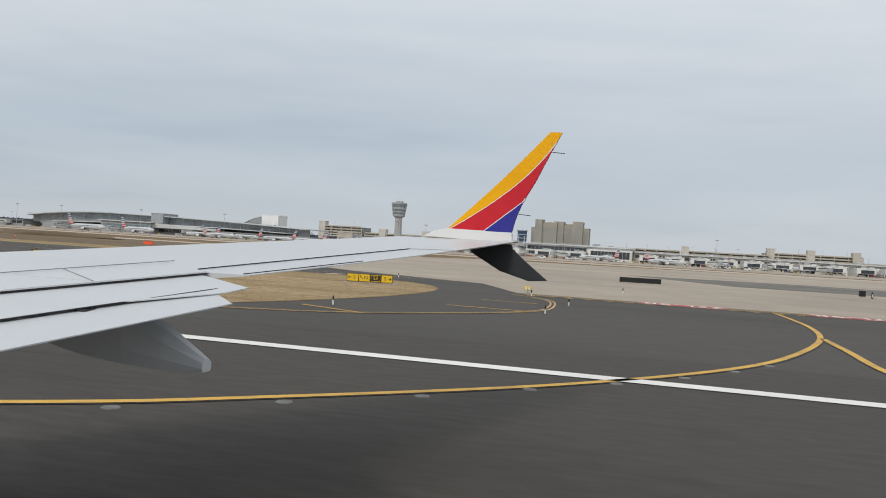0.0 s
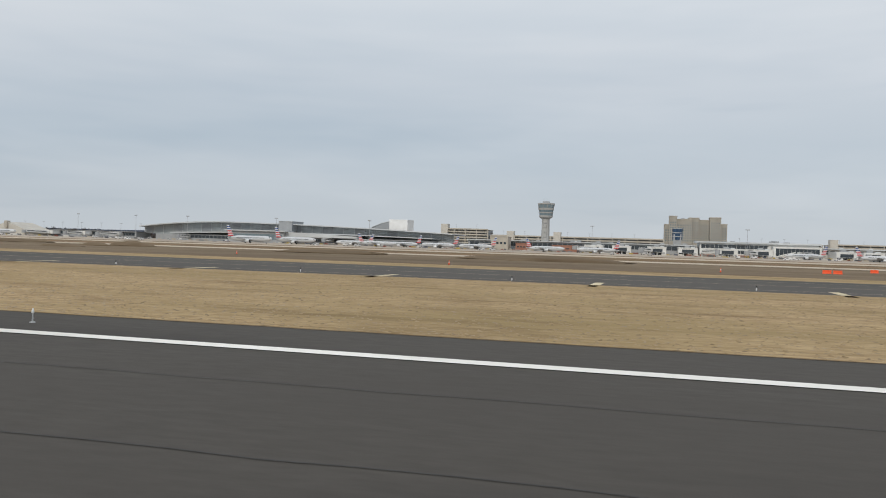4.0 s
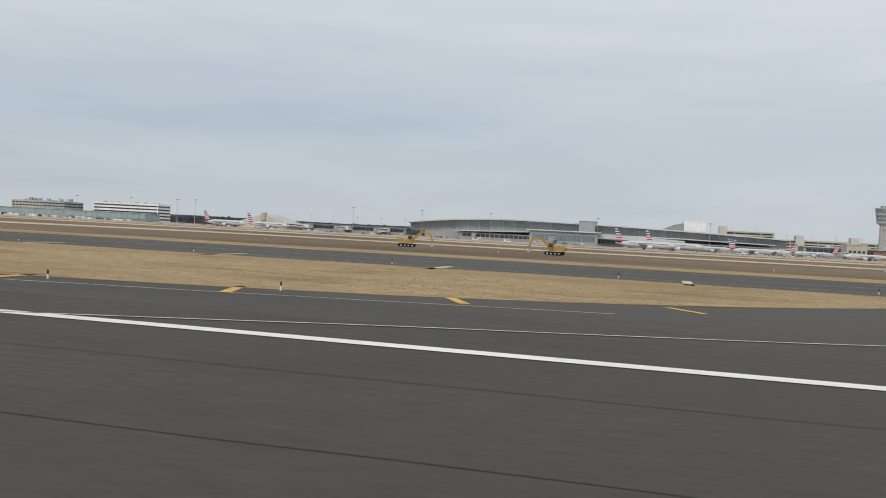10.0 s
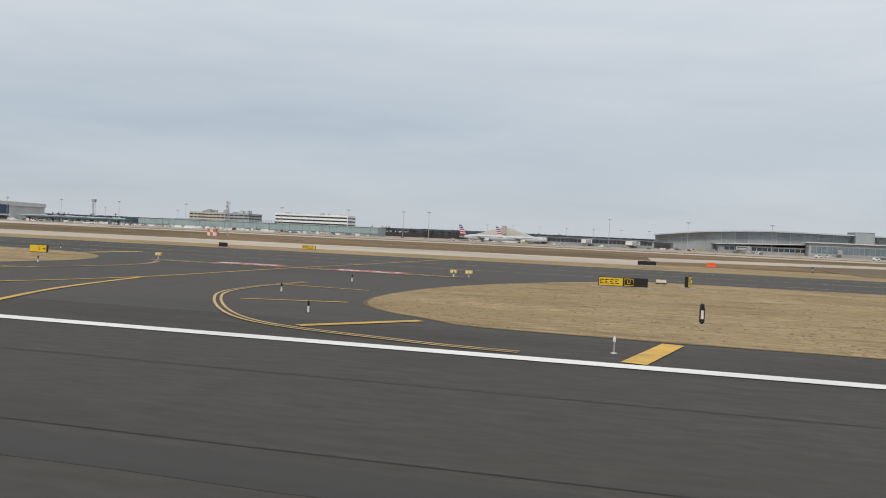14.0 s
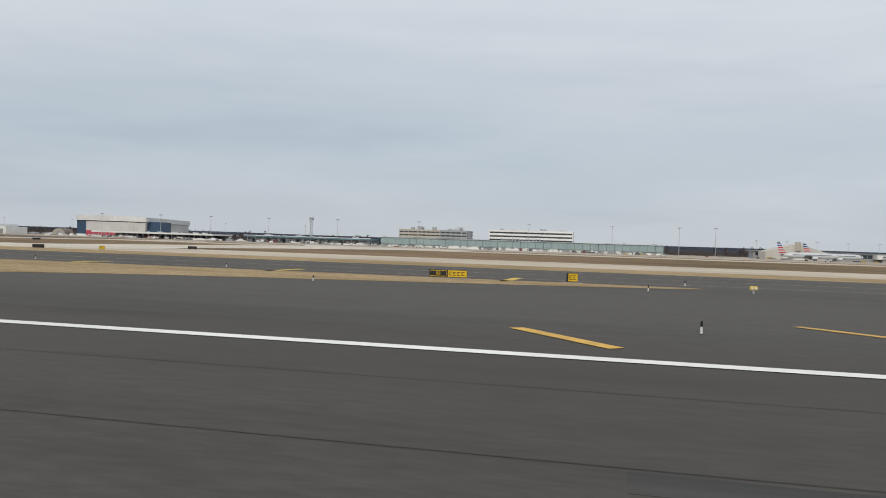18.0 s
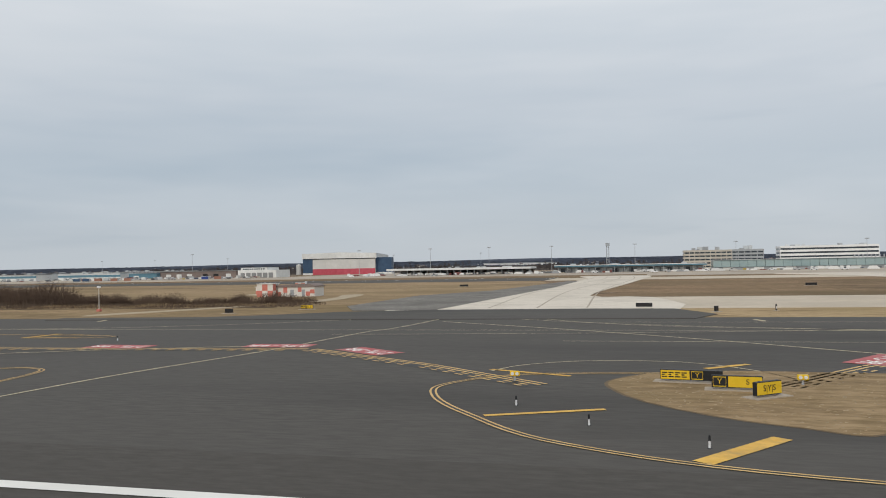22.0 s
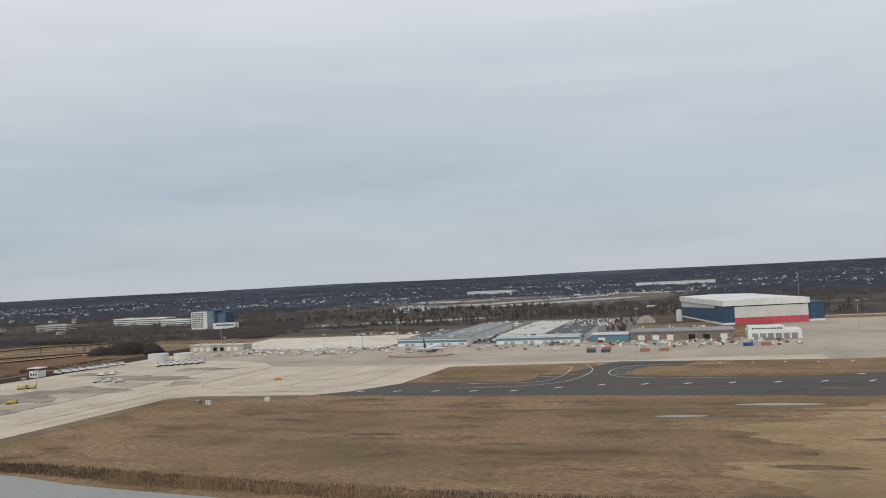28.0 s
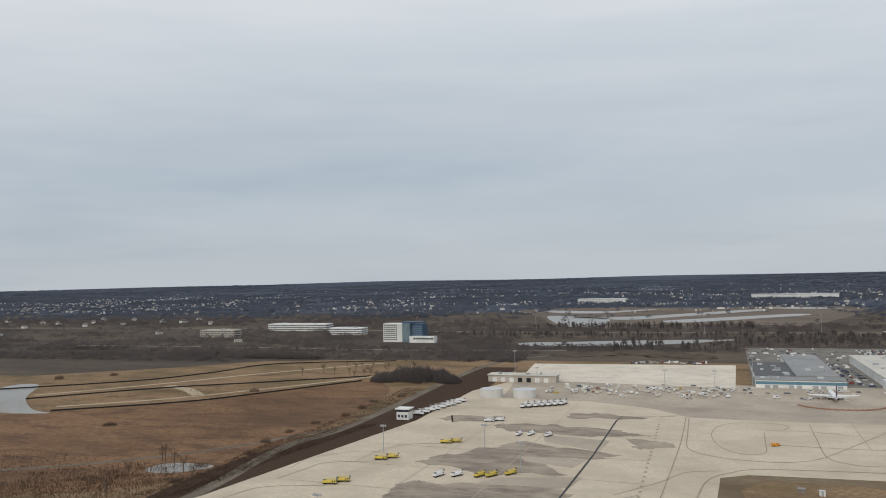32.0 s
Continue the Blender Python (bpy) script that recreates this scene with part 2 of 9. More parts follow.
FADED_ORANGE = material("faded_orange_paint", (0.66, 0.43, 0.16), (0.75, 0.52, 0.23), fine=3, c=(0.56, 0.37, 0.15), big=0.4, d=(0.40, 0.28, 0.14), mid=1.8)
BAR_YELLOW = material("bright_yellow_paint", (0.72, 0.50, 0.07), (0.80, 0.58, 0.11), fine=3, c=(0.62, 0.45, 0.12), big=0.5, d=(0.50, 0.38, 0.14), mid=1.8)
SCRAPE = material("scraped_asphalt", (0.20, 0.19, 0.175), (0.34, 0.325, 0.30), fine=6, rough=0.85, bump=0.02, spec=0.15)
RUBBER_MARK = material("tyre_rubber_marks", (0.040, 0.038, 0.036), (0.072, 0.068, 0.063), fine=2.2, c=(0.062, 0.058, 0.054), big=0.1, stretch=(0.04, 1, 1), rough=0.7, bump=0.03, spec=0.2)
TYRE_ARC = material("tyre_arc", (0.29, 0.245, 0.195), (0.40, 0.345, 0.275), fine=0.8, rough=0.9, spec=0.1)
RED_PAINT = material("red_paint", (0.42, 0.075, 0.085), (0.52, 0.13, 0.13), fine=3, c=(0.46, 0.20, 0.19), big=0.5, d=(0.24, 0.13, 0.12), mid=1.4)
BLACK = material("black_metal", (0.014, 0.014, 0.015), (0.022, 0.022, 0.023), fine=6, rough=0.5, bump=0.05)
SIGN_YELLOW = material("sign_yellow", (0.72, 0.47, 0.02), (0.78, 0.52, 0.03), fine=4, rough=0.45, bump=0.02)
TRUCK_YELLOW = material("truck_yellow", (0.60, 0.46, 0.07), (0.68, 0.53, 0.11), fine=2, c=(0.46, 0.36, 0.09), big=0.6, rough=0.45, bump=0.02)
DIGGER_YELLOW = material("machine_yellow", (0.40, 0.25, 0.05), (0.50, 0.32, 0.08), fine=2, c=(0.24, 0.165, 0.07), big=0.6, rough=0.6, bump=0.05)
CAR_ORANGE = material("orange_car_paint", (0.62, 0.26, 0.02), (0.68, 0.30, 0.03), fine=3, rough=0.3, bump=0.0)
ORANGE = material("orange_plastic", (0.85, 0.10, 0.03), (0.9, 0.14, 0.05), fine=3, rough=0.5, bump=0.05)
STEEL = material("galvanised_steel", (0.40, 0.41, 0.42), (0.50, 0.51, 0.52), fine=4, rough=0.45, metal=0.6, bump=0.05)
RUBBER = material("rubber", (0.015, 0.015, 0.015), (0.025, 0.025, 0.025), fine=6, rough=0.9)
GLASS = material("dark_glazing", (0.035, 0.045, 0.055), (0.055, 0.068, 0.08), fine=0.3, rough=0.12, bump=0.0, spec=0.6)
GLASS_BLUE = material("blue_glazing", (0.14, 0.19, 0.22), (0.20, 0.26, 0.29), fine=0.2, rough=0.15, bump=0.0, spec=0.6)
GLASS_PALE = material("pale_grey_glazing", (0.30, 0.33, 0.342), (0.39, 0.415, 0.425), fine=0.2, rough=0.2, bump=0.0, spec=0.5)
OFFICE_WHITE = material("bright_white_cladding", (0.80, 0.80, 0.79), (0.87, 0.87, 0.86), fine=0.6, c=(0.74, 0.74, 0.73), big=0.1, rough=0.6, bump=0.03)
SEAM_GREY = material("panel_seam_grey", (0.26, 0.27, 0.28), (0.32, 0.33, 0.34), fine=5, rough=0.6, bump=0.0)
GLASS_GREEN = material("green_glazing", (0.27, 0.36, 0.37), (0.34, 0.43, 0.43), fine=0.2, rough=0.2, bump=0.0, spec=0.5)
WHITE_WALL = material("white_cladding", (0.70, 0.70, 0.68), (0.78, 0.78, 0.76), fine=0.6, c=(0.62, 0.62, 0.60), big=0.1, rough=0.6, bump=0.05)
CREAM = material("cream_wall", (0.54, 0.515, 0.465), (0.61, 0.585, 0.53), fine=0.6, c=(0.48, 0.455, 0.41), big=0.08, rough=0.8, bump=0.1)
GREY_STUCCO = material("grey_stucco", (0.36, 0.338, 0.295), (0.44, 0.415, 0.365), fine=0.5, c=(0.31, 0.292, 0.258), big=0.07, rough=0.85, bump=0.1)
BEIGE = material("beige_precast", (0.46, 0.425, 0.365), (0.54, 0.50, 0.435), fine=0.5, c=(0.40, 0.37, 0.32), big=0.08, rough=0.85, bump=0.1)
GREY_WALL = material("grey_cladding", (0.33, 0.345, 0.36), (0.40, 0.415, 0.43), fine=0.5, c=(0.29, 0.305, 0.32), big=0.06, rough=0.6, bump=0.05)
ROOF_GREY = material("grey_roof", (0.235, 0.238, 0.238), (0.30, 0.303, 0.302), fine=0.4, c=(0.205, 0.207, 0.207), big=0.05, rough=0.6, bump=0.05)
DARK_ROOF = material("tarred_roof", (0.085, 0.088, 0.095), (0.125, 0.128, 0.135), fine=0.6, c=(0.105, 0.108, 0.115), big=0.06, rough=0.85, bump=0.05)
ROOF_LIGHT = material("light_metal_roof", (0.52, 0.54, 0.55), (0.60, 0.62, 0.63), fine=0.4, c=(0.46, 0.48, 0.49), big=0.05, rough=0.5, bump=0.05)
TEAL = material("teal_cladding", (0.09, 0.20, 0.27), (0.13, 0.25, 0.32), fine=0.5, rough=0.5, bump=0.05)
NAVY = material("navy_cladding", (0.035, 0.07, 0.13), (0.05, 0.095, 0.165), fine=0.4, rough=0.5, bump=0.05)
HANGAR_WHITE = material("hangar_white", (0.62, 0.61, 0.58), (0.69, 0.68, 0.65), fine=0.4, c=(0.56, 0.55, 0.53), big=0.06, rough=0.6, bump=0.05)
RED_BAND = material("red_cladding", (0.48, 0.075, 0.105), (0.55, 0.10, 0.135), fine=0.5, rough=0.6, bump=0.05)
BROWN_WALL = material("brown_cladding", (0.19, 0.15, 0.135), (0.25, 0.20, 0.18), fine=0.4, rough=0.7, bump=0.05)
TERRACOTTA = material("terracotta_wall", (0.29, 0.145, 0.105), (0.35, 0.18, 0.13), fine=0.4, rough=0.8, bump=0.05)
JET_GREY = material("silver_aircraft_paint", (0.55, 0.57, 0.59), (0.60, 0.62, 0.64), fine=0.5, rough=0.3, bump=0.0, spec=0.5)
JET_WHITE = material("white_aircraft_paint", (0.72, 0.72, 0.72), (0.77, 0.77, 0.77), fine=0.5, rough=0.3, bump=0.0, spec=0.5)
FIN_RED = material("fin_red", (0.5, 0.04, 0.05), (0.55, 0.06, 0.06), fine=1, rough=0.35, bump=0.0)
FIN_BLUE = material("fin_blue", (0.03, 0.06, 0.22), (0.05, 0.08, 0.26), fine=1, rough=0.35, bump=0.0)
PURPLE = material("purple_paint", (0.06, 0.035, 0.14), (0.08, 0.045, 0.17), fine=1, rough=0.4, bump=0.0)
WING_GREY = material("wing_grey", (0.58, 0.60, 0.62), (0.63, 0.65, 0.67), fine=0.8, c=(0.56, 0.58, 0.60), big=0.4, rough=0.33, bump=0.0, spec=0.5)
SEAM = material("panel_gap", (0.02, 0.02, 0.022), (0.035, 0.035, 0.037), fine=5, rough=0.8, bump=0.0)
WL_YELLOW = material("winglet_yellow", (0.88, 0.42, 0.006), (0.92, 0.46, 0.01), fine=2, rough=0.5, bump=0.0, spec=0.12)
WL_RED = material("winglet_red", (0.58, 0.022, 0.035), (0.63, 0.03, 0.045), fine=2, rough=0.5, bump=0.0, spec=0.12)
WL_BLUE = material("winglet_blue", (0.035, 0.035, 0.27), (0.045, 0.045, 0.31), fine=2, rough=0.5, bump=0.0, spec=0.12)
WL_DARK = material("winglet_underside", (0.03, 0.033, 0.037), (0.042, 0.045, 0.05), fine=2, rough=0.4, bump=0.0)
VAN_PAINT = material("vehicle_paint", (0.52, 0.52, 0.52), (0.6, 0.6, 0.6), fine=1, rough=0.35, bump=0.0, vary=0.35)
HOUSE_WALL = material("house_siding", (0.50, 0.48, 0.45), (0.60, 0.58, 0.55), fine=1, rough=0.8, vary=0.3)
HOUSE_ROOF = material("house_shingles", (0.14, 0.13, 0.13), (0.2, 0.18, 0.17), fine=1, rough=0.9, vary=0.3)


def mixed_paint(name, tones):
    """Car paint whose colour changes from one loose body to the next."""
    m = bpy.data.materials.new(name)
    m.use_nodes = True
    n, l = m.node_tree.nodes, m.node_tree.links
    geo, ramp = n.new("ShaderNodeNewGeometry"), n.new("ShaderNodeValToRGB")
    ramp.color_ramp.interpolation = "CONSTANT"
    for k, tone in enumerate(tones):
        el = ramp.color_ramp.elements[k] if k < 2 else ramp.color_ramp.elements.new(k / len(tones))
        el.position, el.color = k / len(tones), (*tone, 1)
    l.new(geo.outputs["Random Per Island"], ramp.inputs[0])
    l.new(ramp.outputs[0], n["Principled BSDF"].inputs["Base Color"])
    n["Principled BSDF"].inputs["Roughness"].default_value = 0.4
    return m


CAR_MIX = mixed_paint("mixed_car_paint", ((0.7, 0.7, 0.69), (0.05, 0.05, 0.055), (0.35, 0.36, 0.37), (0.72, 0.71, 0.69), (0.17, 0.045, 0.04), (0.14, 0.145, 0.15), (0.05, 0.065, 0.11), (0.6, 0.6, 0.58), (0.22, 0.2, 0.17)))
GEAR_MIX = mixed_paint("mixed_gear_paint", ((0.5, 0.48, 0.44), (0.12, 0.12, 0.12), (0.34, 0.31, 0.27), (0.58, 0.56, 0.52), (0.2, 0.07, 0.05), (0.22, 0.22, 0.22), (0.42, 0.37, 0.3), (0.09, 0.1, 0.13), (0.4, 0.3, 0.08)))
TUFT = mixed_paint("dry_tuft", ((0.36, 0.262, 0.145), (0.31, 0.224, 0.12), (0.27, 0.196, 0.102), (0.33, 0.242, 0.13), (0.29, 0.205, 0.112), (0.22, 0.155, 0.082), (0.245, 0.18, 0.095)))
WHITE_CARS = mixed_paint("mostly_white_car_paint", ((0.75, 0.75, 0.74), (0.62, 0.62, 0.61), (0.78, 0.77, 0.75), (0.12, 0.125, 0.13), (0.7, 0.7, 0.69), (0.3, 0.31, 0.32), (0.8, 0.79, 0.77), (0.16, 0.05, 0.045)))
HOUSE_MIX = mixed_paint("mixed_house_paint", ((0.62, 0.61, 0.59), (0.28, 0.27, 0.27), (0.42, 0.38, 0.34), (0.7, 0.7, 0.69), (0.2, 0.17, 0.16), (0.48, 0.47, 0.46)))


# ---- building blocks ----
def bm_new():
    return bmesh.new()


def box(bm, x0, x1, y0, y1, z0, z1, bevel=0.0):
    vs = [bm.verts.new(p) for p in ((x0, y0, z0), (x1, y0, z0), (x1, y1, z0), (x0, y1, z0), (x0, y0, z1), (x1, y0, z1), (x1, y1, z1), (x0, y1, z1))]
    fs = [bm.faces.new([vs[i] for i in q]) for q in ((3, 2, 1, 0), (4, 5, 6, 7), (0, 1, 5, 4), (1, 2, 6, 5), (2, 3, 7, 6), (3, 0, 4, 7))]
    if bevel:
        bmesh.ops.bevel(bm, geom=list({e for f in fs for e in f.edges}), offset=bevel, segments=1, affect="EDGES")
    return bm


def prism(bm, pts, z0, z1, bottom=False):
    low, top = [bm.verts.new((x, y, z0)) for x, y in pts], [bm.verts.new((x, y, z1)) for x, y in pts]
    f = bm.faces.new(top)
    if f.normal.z < 0 or sum(a[0] * b[1] - b[0] * a[1] for a, b in zip(pts, pts[1:] + pts[:1])) < 0:
        f.normal_flip()
    for i in range(len(pts)):
        j = (i + 1) % len(pts)
        bm.faces.new((low[i], low[j], top[j], top[i]))
    if bottom:
        bm.faces.new(low[::-1])
    return bm


def profile(bm, pts, y0, y1):
    """A shape in the x-z plane, drawn out along y."""
    a, b = [bm.verts.new((x, y0, z)) for x, z in pts], [bm.verts.new((x, y1, z)) for x, z in pts]
    bm.faces.new(a)
    bm.faces.new(b[::-1])
    for i in range(len(pts)):
        j = (i + 1) % len(pts)
        bm.faces.new((a[j], a[i], b[i], b[j]))
    return bm


def turned(bm, rings, n=12, axis="z", at=(0, 0, 0)):
    """A body of revolution: rings of (position, radius) along an axis."""
    rows = []
    for p, r in rings:
        row = []
        for k in range(n):
            a = 2 * math.pi * k / n
            u, v = r * math.cos(a), r * math.sin(a)
            q = {"z": (u, v, p), "x": (p, u, v), "y": (v, p, u)}[axis]
            row.append(bm.verts.new((q[0] + at[0], q[1] + at[1], q[2] + at[2])))
        rows.append(row)
    for a, b in zip(rows, rows[1:]):
        for k in range(n):
            bm.faces.new((a[k], a[(k + 1) % n], b[(k + 1) % n], b[k]))
    bm.faces.new(rows[0][::-1])
    bm.faces.new(rows[-1])
    return bm


def ribbon(bm, pts, width, z, closed=False):
    """A painted line of some width along a path."""
    n, left, right = len(pts), [], []
    for i, (x, y) in enumerate(pts):
        a = pts[(i - 1) % n] if i or closed else pts[i]
        b = pts[(i + 1) % n] if i < n - 1 or closed else pts[i]
        dx, dy = b[0] - a[0], b[1] - a[1]
        d = math.hypot(dx, dy) or 1
        ox, oy = -dy / d * width / 2, dx / d * width / 2
        left.append(bm.verts.new((x + ox, y + oy, z)))
        right.append(bm.verts.new((x - ox, y - oy, z)))
    for i in range(n if closed else n - 1):
        j = (i + 1) % n
        bm.faces.new((right[i], right[j], left[j], left[i]))
    return bm


def curve(pts, closed=False, per=8):
    """A smooth path through a few points."""
    n, out = len(pts), []
    for i in range(n if closed else n - 1):
        p = [pts[(i + k) % n] if closed else pts[min(max(i + k, 0), n - 1)] for k in (-1, 0, 1, 2)]
        for s in range(per):
            t = s / per
            out.append(tuple(0.5 * (2 * p[1][k] + (p[2][k] - p[0][k]) * t + (2 * p[0][k] - 5 * p[1][k] + 4 * p[2][k] - p[3][k]) * t * t
                                    + (3 * p[1][k] - p[0][k] - 3 * p[2][k] + p[3][k]) * t ** 3) for k in (0, 1)))
    return out if closed else out + [tuple(pts[-1])]


def beam(bm, a, b, w=0.1, h=None):
    """A straight bar from a to b."""
    a, b = Vector(a), Vector(b)
    d = (b - a).normalized()
    side = d.cross(Vector((0, 0, 1)))
    side = side.normalized() if side.length > 1e-4 else Vector((1, 0, 0))
    up = side.cross(d)
    vs = [bm.verts.new(p + side * sx * w / 2 + up * sz * (h or w) / 2) for p in (a, b) for sx, sz in ((-1, -1), (1, -1), (1, 1), (-1, 1))]
    for q in ((3, 2, 1, 0), (4, 5, 6, 7), (0, 1, 5, 4), (1, 2, 6, 5), (2, 3, 7, 6), (3, 0, 4, 7)):
        bm.faces.new([vs[i] for i in q])
    return bm


def part(name, bm, mat, parent=None, label="", smooth=False):
    """One mesh object from a bmesh in metres, under its thing."""
    me = bpy.data.meshes.new(name)
    bmesh.ops.recalc_face_normals(bm, faces=bm.faces[:]) if len(bm.faces) < 3000 and len(bm.faces) > 1 else None
    bmesh.ops.scale(bm, vec=(S, S, S), verts=bm.verts[:])
    bm.to_mesh(me)
    bm.free()
    me.materials.append(mat)
    if smooth:
        me.polygons.foreach_set("use_smooth", [True] * len(me.polygons))
    ob = new(name, me)
    if parent:
        ob.parent = parent
    if label:
        ob["label"] = label
    return ob


def sheet(name, bm, mat, parent=None, label="", category="", kind="structure"):
    """A level sheet or a stroke of paint: its faces look up."""
    for f in bm.faces:
        f.normal_update()
        if f.normal.z < -0.5:
            f.normal_flip()
    me = bpy.data.meshes.new(name)
    bmesh.ops.scale(bm, vec=(S, S, S), verts=bm.verts[:])
    bm.to_mesh(me)
    bm.free()
    me.materials.append(mat)
    ob = new(name, me)
    ob.parent = parent
    return ob if parent else tagged(ob, label, category, "", kind)


def thing(name, label, category, at=(0, 0, 0), turn=0.0, group=""):
    ob = new(name)
    ob.empty_display_size = 0.2
    ob.matrix_basis = place(*at, turn)
    return tagged(ob, label, category, group)


def place(x, y, z=0.0, turn=0.0):
    return pose(x * S, y * S, z * S, 0, 0, turn)


def lettering(name, text, size, mat, parent, at, rx=90, rz=0, thick=0.004):
    """Writing in the built-in font, turned into a mesh."""
    cu = bpy.data.curves.new(name, "FONT")
    cu.body, cu.size, cu.align_x, cu.align_y, cu.extrude = text, size * S, "CENTER", "CENTER", thick * S
    tmp = new("tmp", cu)
    me = bpy.data.meshes.new_from_object(tmp.evaluated_get(bpy.context.evaluated_depsgraph_get()))
    bpy.data.objects.remove(tmp)
    bpy.data.curves.remove(cu)
    me.materials.clear()
    me.materials.append(mat)
    ob = new(name, me)
    ob.parent = parent
    ob.matrix_basis = pose(at[0] * S, at[1] * S, at[2] * S, rx, 0, rz)
    return ob


def shift(x):
    """How far the parallel taxiway lies nearer than at the eastern end."""
    return -8.5 * min(1.0, max(0.0, (-700 - x) / 750))


# ---- ground and pavements ----
bm = bm_new()
bmesh.ops.create_grid(bm, x_segments=40, y_segments=40, size=11500)
for v in bm.verts:
    v.co.x -= 900
sheet("ground", bm, FIELD, label="flat brown winter grassland of the airfield", category="ground")


def pavement(name, pts, mat, label, level=1, category="pavement", kind="structure"):
    return sheet(name, prism(bm_new(), pts, -0.02, level * Z), mat, label=label, category=category, kind=kind)


def band(x0, x1, near, far, step=60.0):
    """A strip along the runway, each side following the same slow bend."""
    n = max(1, int(abs(x1 - x0) / step))
    xs = [x0 + (x1 - x0) * i / n for i in range(n + 1)]
    return [(x, near + shift(x)) for x in xs] + [(x, far + shift(x)) for x in reversed(xs)]


runway = pavement("runway", [(900, -45), (900, 33.3), (-2700, 33.3), (-2700, -45)], ASPHALT, "dark grey asphalt runway with painted markings", category="runway")
south_ground = pavement("verge", [(900, -400), (900, -45), (-2700, -45), (-2700, -400)], GRASS, "mown dormant grass beside the runway", 1, "grass")
taxiway = sheet("taxiway", prism(bm_new(), [(900, 33.3)] + [(x, 131 + shift(x)) for x in (900, -700, -900, -1100, -1300, -1450, -2700)] + [(-2700, 33.3)], -0.02, Z), ASPHALT_TAXI,
                label="asphalt taxiway and connectors beside the runway", category="taxiway")

def ragged_edge(pts, step=1.6, wobble=0.16):
    """The same outline in short steps, with the uneven edge of mown grass."""
    out = []
    for a, b in zip(pts, pts[1:] + pts[:1]):
        d = math.hypot(b[0] - a[0], b[1] - a[1])
        n = max(1, int(d / step))
        for i in range(n):
            x, y = a[0] + (b[0] - a[0]) * i / n, a[1] + (b[1] - a[1]) * i / n
            out.append((x + wobble * noise.noise(Vector((x * 0.6, y * 0.6, 2.0))), y + wobble * noise.noise(Vector((x * 0.5, y * 0.6, 8.0)))))
    return out


# grass islands between runway and taxiway
ISLANDS = [
    [(6.5, 66), (3, 46), (-4, 36), (-20, 33.6), (-44, 34), (-58, 38.5), (-66, 47), (-68, 55), (-63, 70), (-54, 82), (-42, 87.5), (-14, 88), (2, 80)],
    [(-111, 66), (-111, 50), (-116, 37), (-130, 33.6), (-260, 33.6), (-390, 33.8), (-410, 34.6), (-417, 40), (-414, 47), (-400, 53), (-382, 60), (-352, 70), (-330, 75), (-316, 77.5), (-300, 80.5), (-270, 85.5), (-235, 88), (-130, 88), (-116, 82)],
    [(-462, 84), (-466, 72), (-482, 58), (-505, 47), (-540, 41), (-600, 36.5), (-650, 33.6), (-735, 34), (-750, 37), (-755.5, 46), (-753, 64), (-742, 83), (-730, 87.5), (-600, 88), (-480, 88.5)],
    [(-794, 68), (-797, 48), (-806, 36), (-825, 33.4), (-950, 33.2), (-975, 35), (-988, 41), (-982, 45), (-965, 49), (-922, 62), (-890, 75), (-860, 85), (-830, 86.5), (-806, 83)],
    [(-1003, 83.5), (-1012, 78), (-1053, 64), (-1075, 51), (-1114, 41), (-1138, 46), (-1155, 51.6), (-1178, 59.3), (-1200, 67), (-1229, 76.5), (-1222, 82), (-1197, 83.5), (-1110, 83.5), (-1030, 84)],
    [(-1271, 62), (-1276, 50), (-1280, 42), (-1283.4, 43), (-1287.7, 45.8), (-1291.6, 50.5), (-1293.7, 56.8), (-1291.2, 61.5), (-1287, 63.7), (-1279, 64)],
    [(-1385, 81), (-1396, 74), (-1420, 61.5), (-1480, 46), (-1520, 37), (-1560, 34), (-1900, 33.6), (-2690, 33.6), (-2690, 77), (-1600, 77.5), (-1445, 79), (-1412, 83.5)],
]
for k, pts in enumerate(ISLANDS):
    outline = ragged_edge(curve(pts, True, 5))
    sheet("soil_edge", ribbon(bm_new(), outline, 0.5, 1.5 * Z, True), DIRT, label="thin line of bare soil round the grass", category="soil")
    pavement("grass_island", outline, VERGE if k > 4 else GRASS, "mown tan winter grass between runway and taxiway", 2, "grass")

# beyond the taxiway: verge, pale concrete taxiway, a second runway, the apron
pavement("verge", band(-1290, -45, 131.2, 165), GRASS, "mown tan grass beyond the taxiway", 1, "grass")
pavement("verge", band(-2690, -1345, 131.2, 176), VERGE, "mown tan grass beyond the taxiway", 1, "grass")
edge = curve([(-1350, 178), (-1480, 182), (-1620, 184), (-1675, 210), (-1700, 270), (-1690, 330), (-1640, 385), (-1480, 392), (-1345, 391)], True, 24)
pavement("meadow", [(x + 40 * noise.noise(Vector((x * 0.02, y * 0.03, 1))) + 16 * noise.noise(Vector((x * 0.1, y * 0.15, 5))) if x < -1600 else x, y) for x, y in edge], MEADOW, "pale tan winter meadow between the taxiways", 0.5, "grass")
pavement("taxiway", band(-1345, -735, 155, 203), CONCRETE, "pale concrete taxiway strip across the grass", 2, "taxiway")
pavement("construction_ground", band(-700, -60, 150, 262), DIRT, "bare brown construction dirt beside the taxiway", 2, "dirt")
pavement("taxiway", [(-735, 197), (-640, 262), (-60, 262), (-60, 288), (-660, 288), (-735, 245)], CONCRETE, "new pale concrete taxiway along bare dirt", 3, "taxiway")
pavement("runway", [(-1340, 392), (-1340, 452), (900, 452), (900, 392)], CONCRETE, "pale concrete runway across the field", 1, "runway")
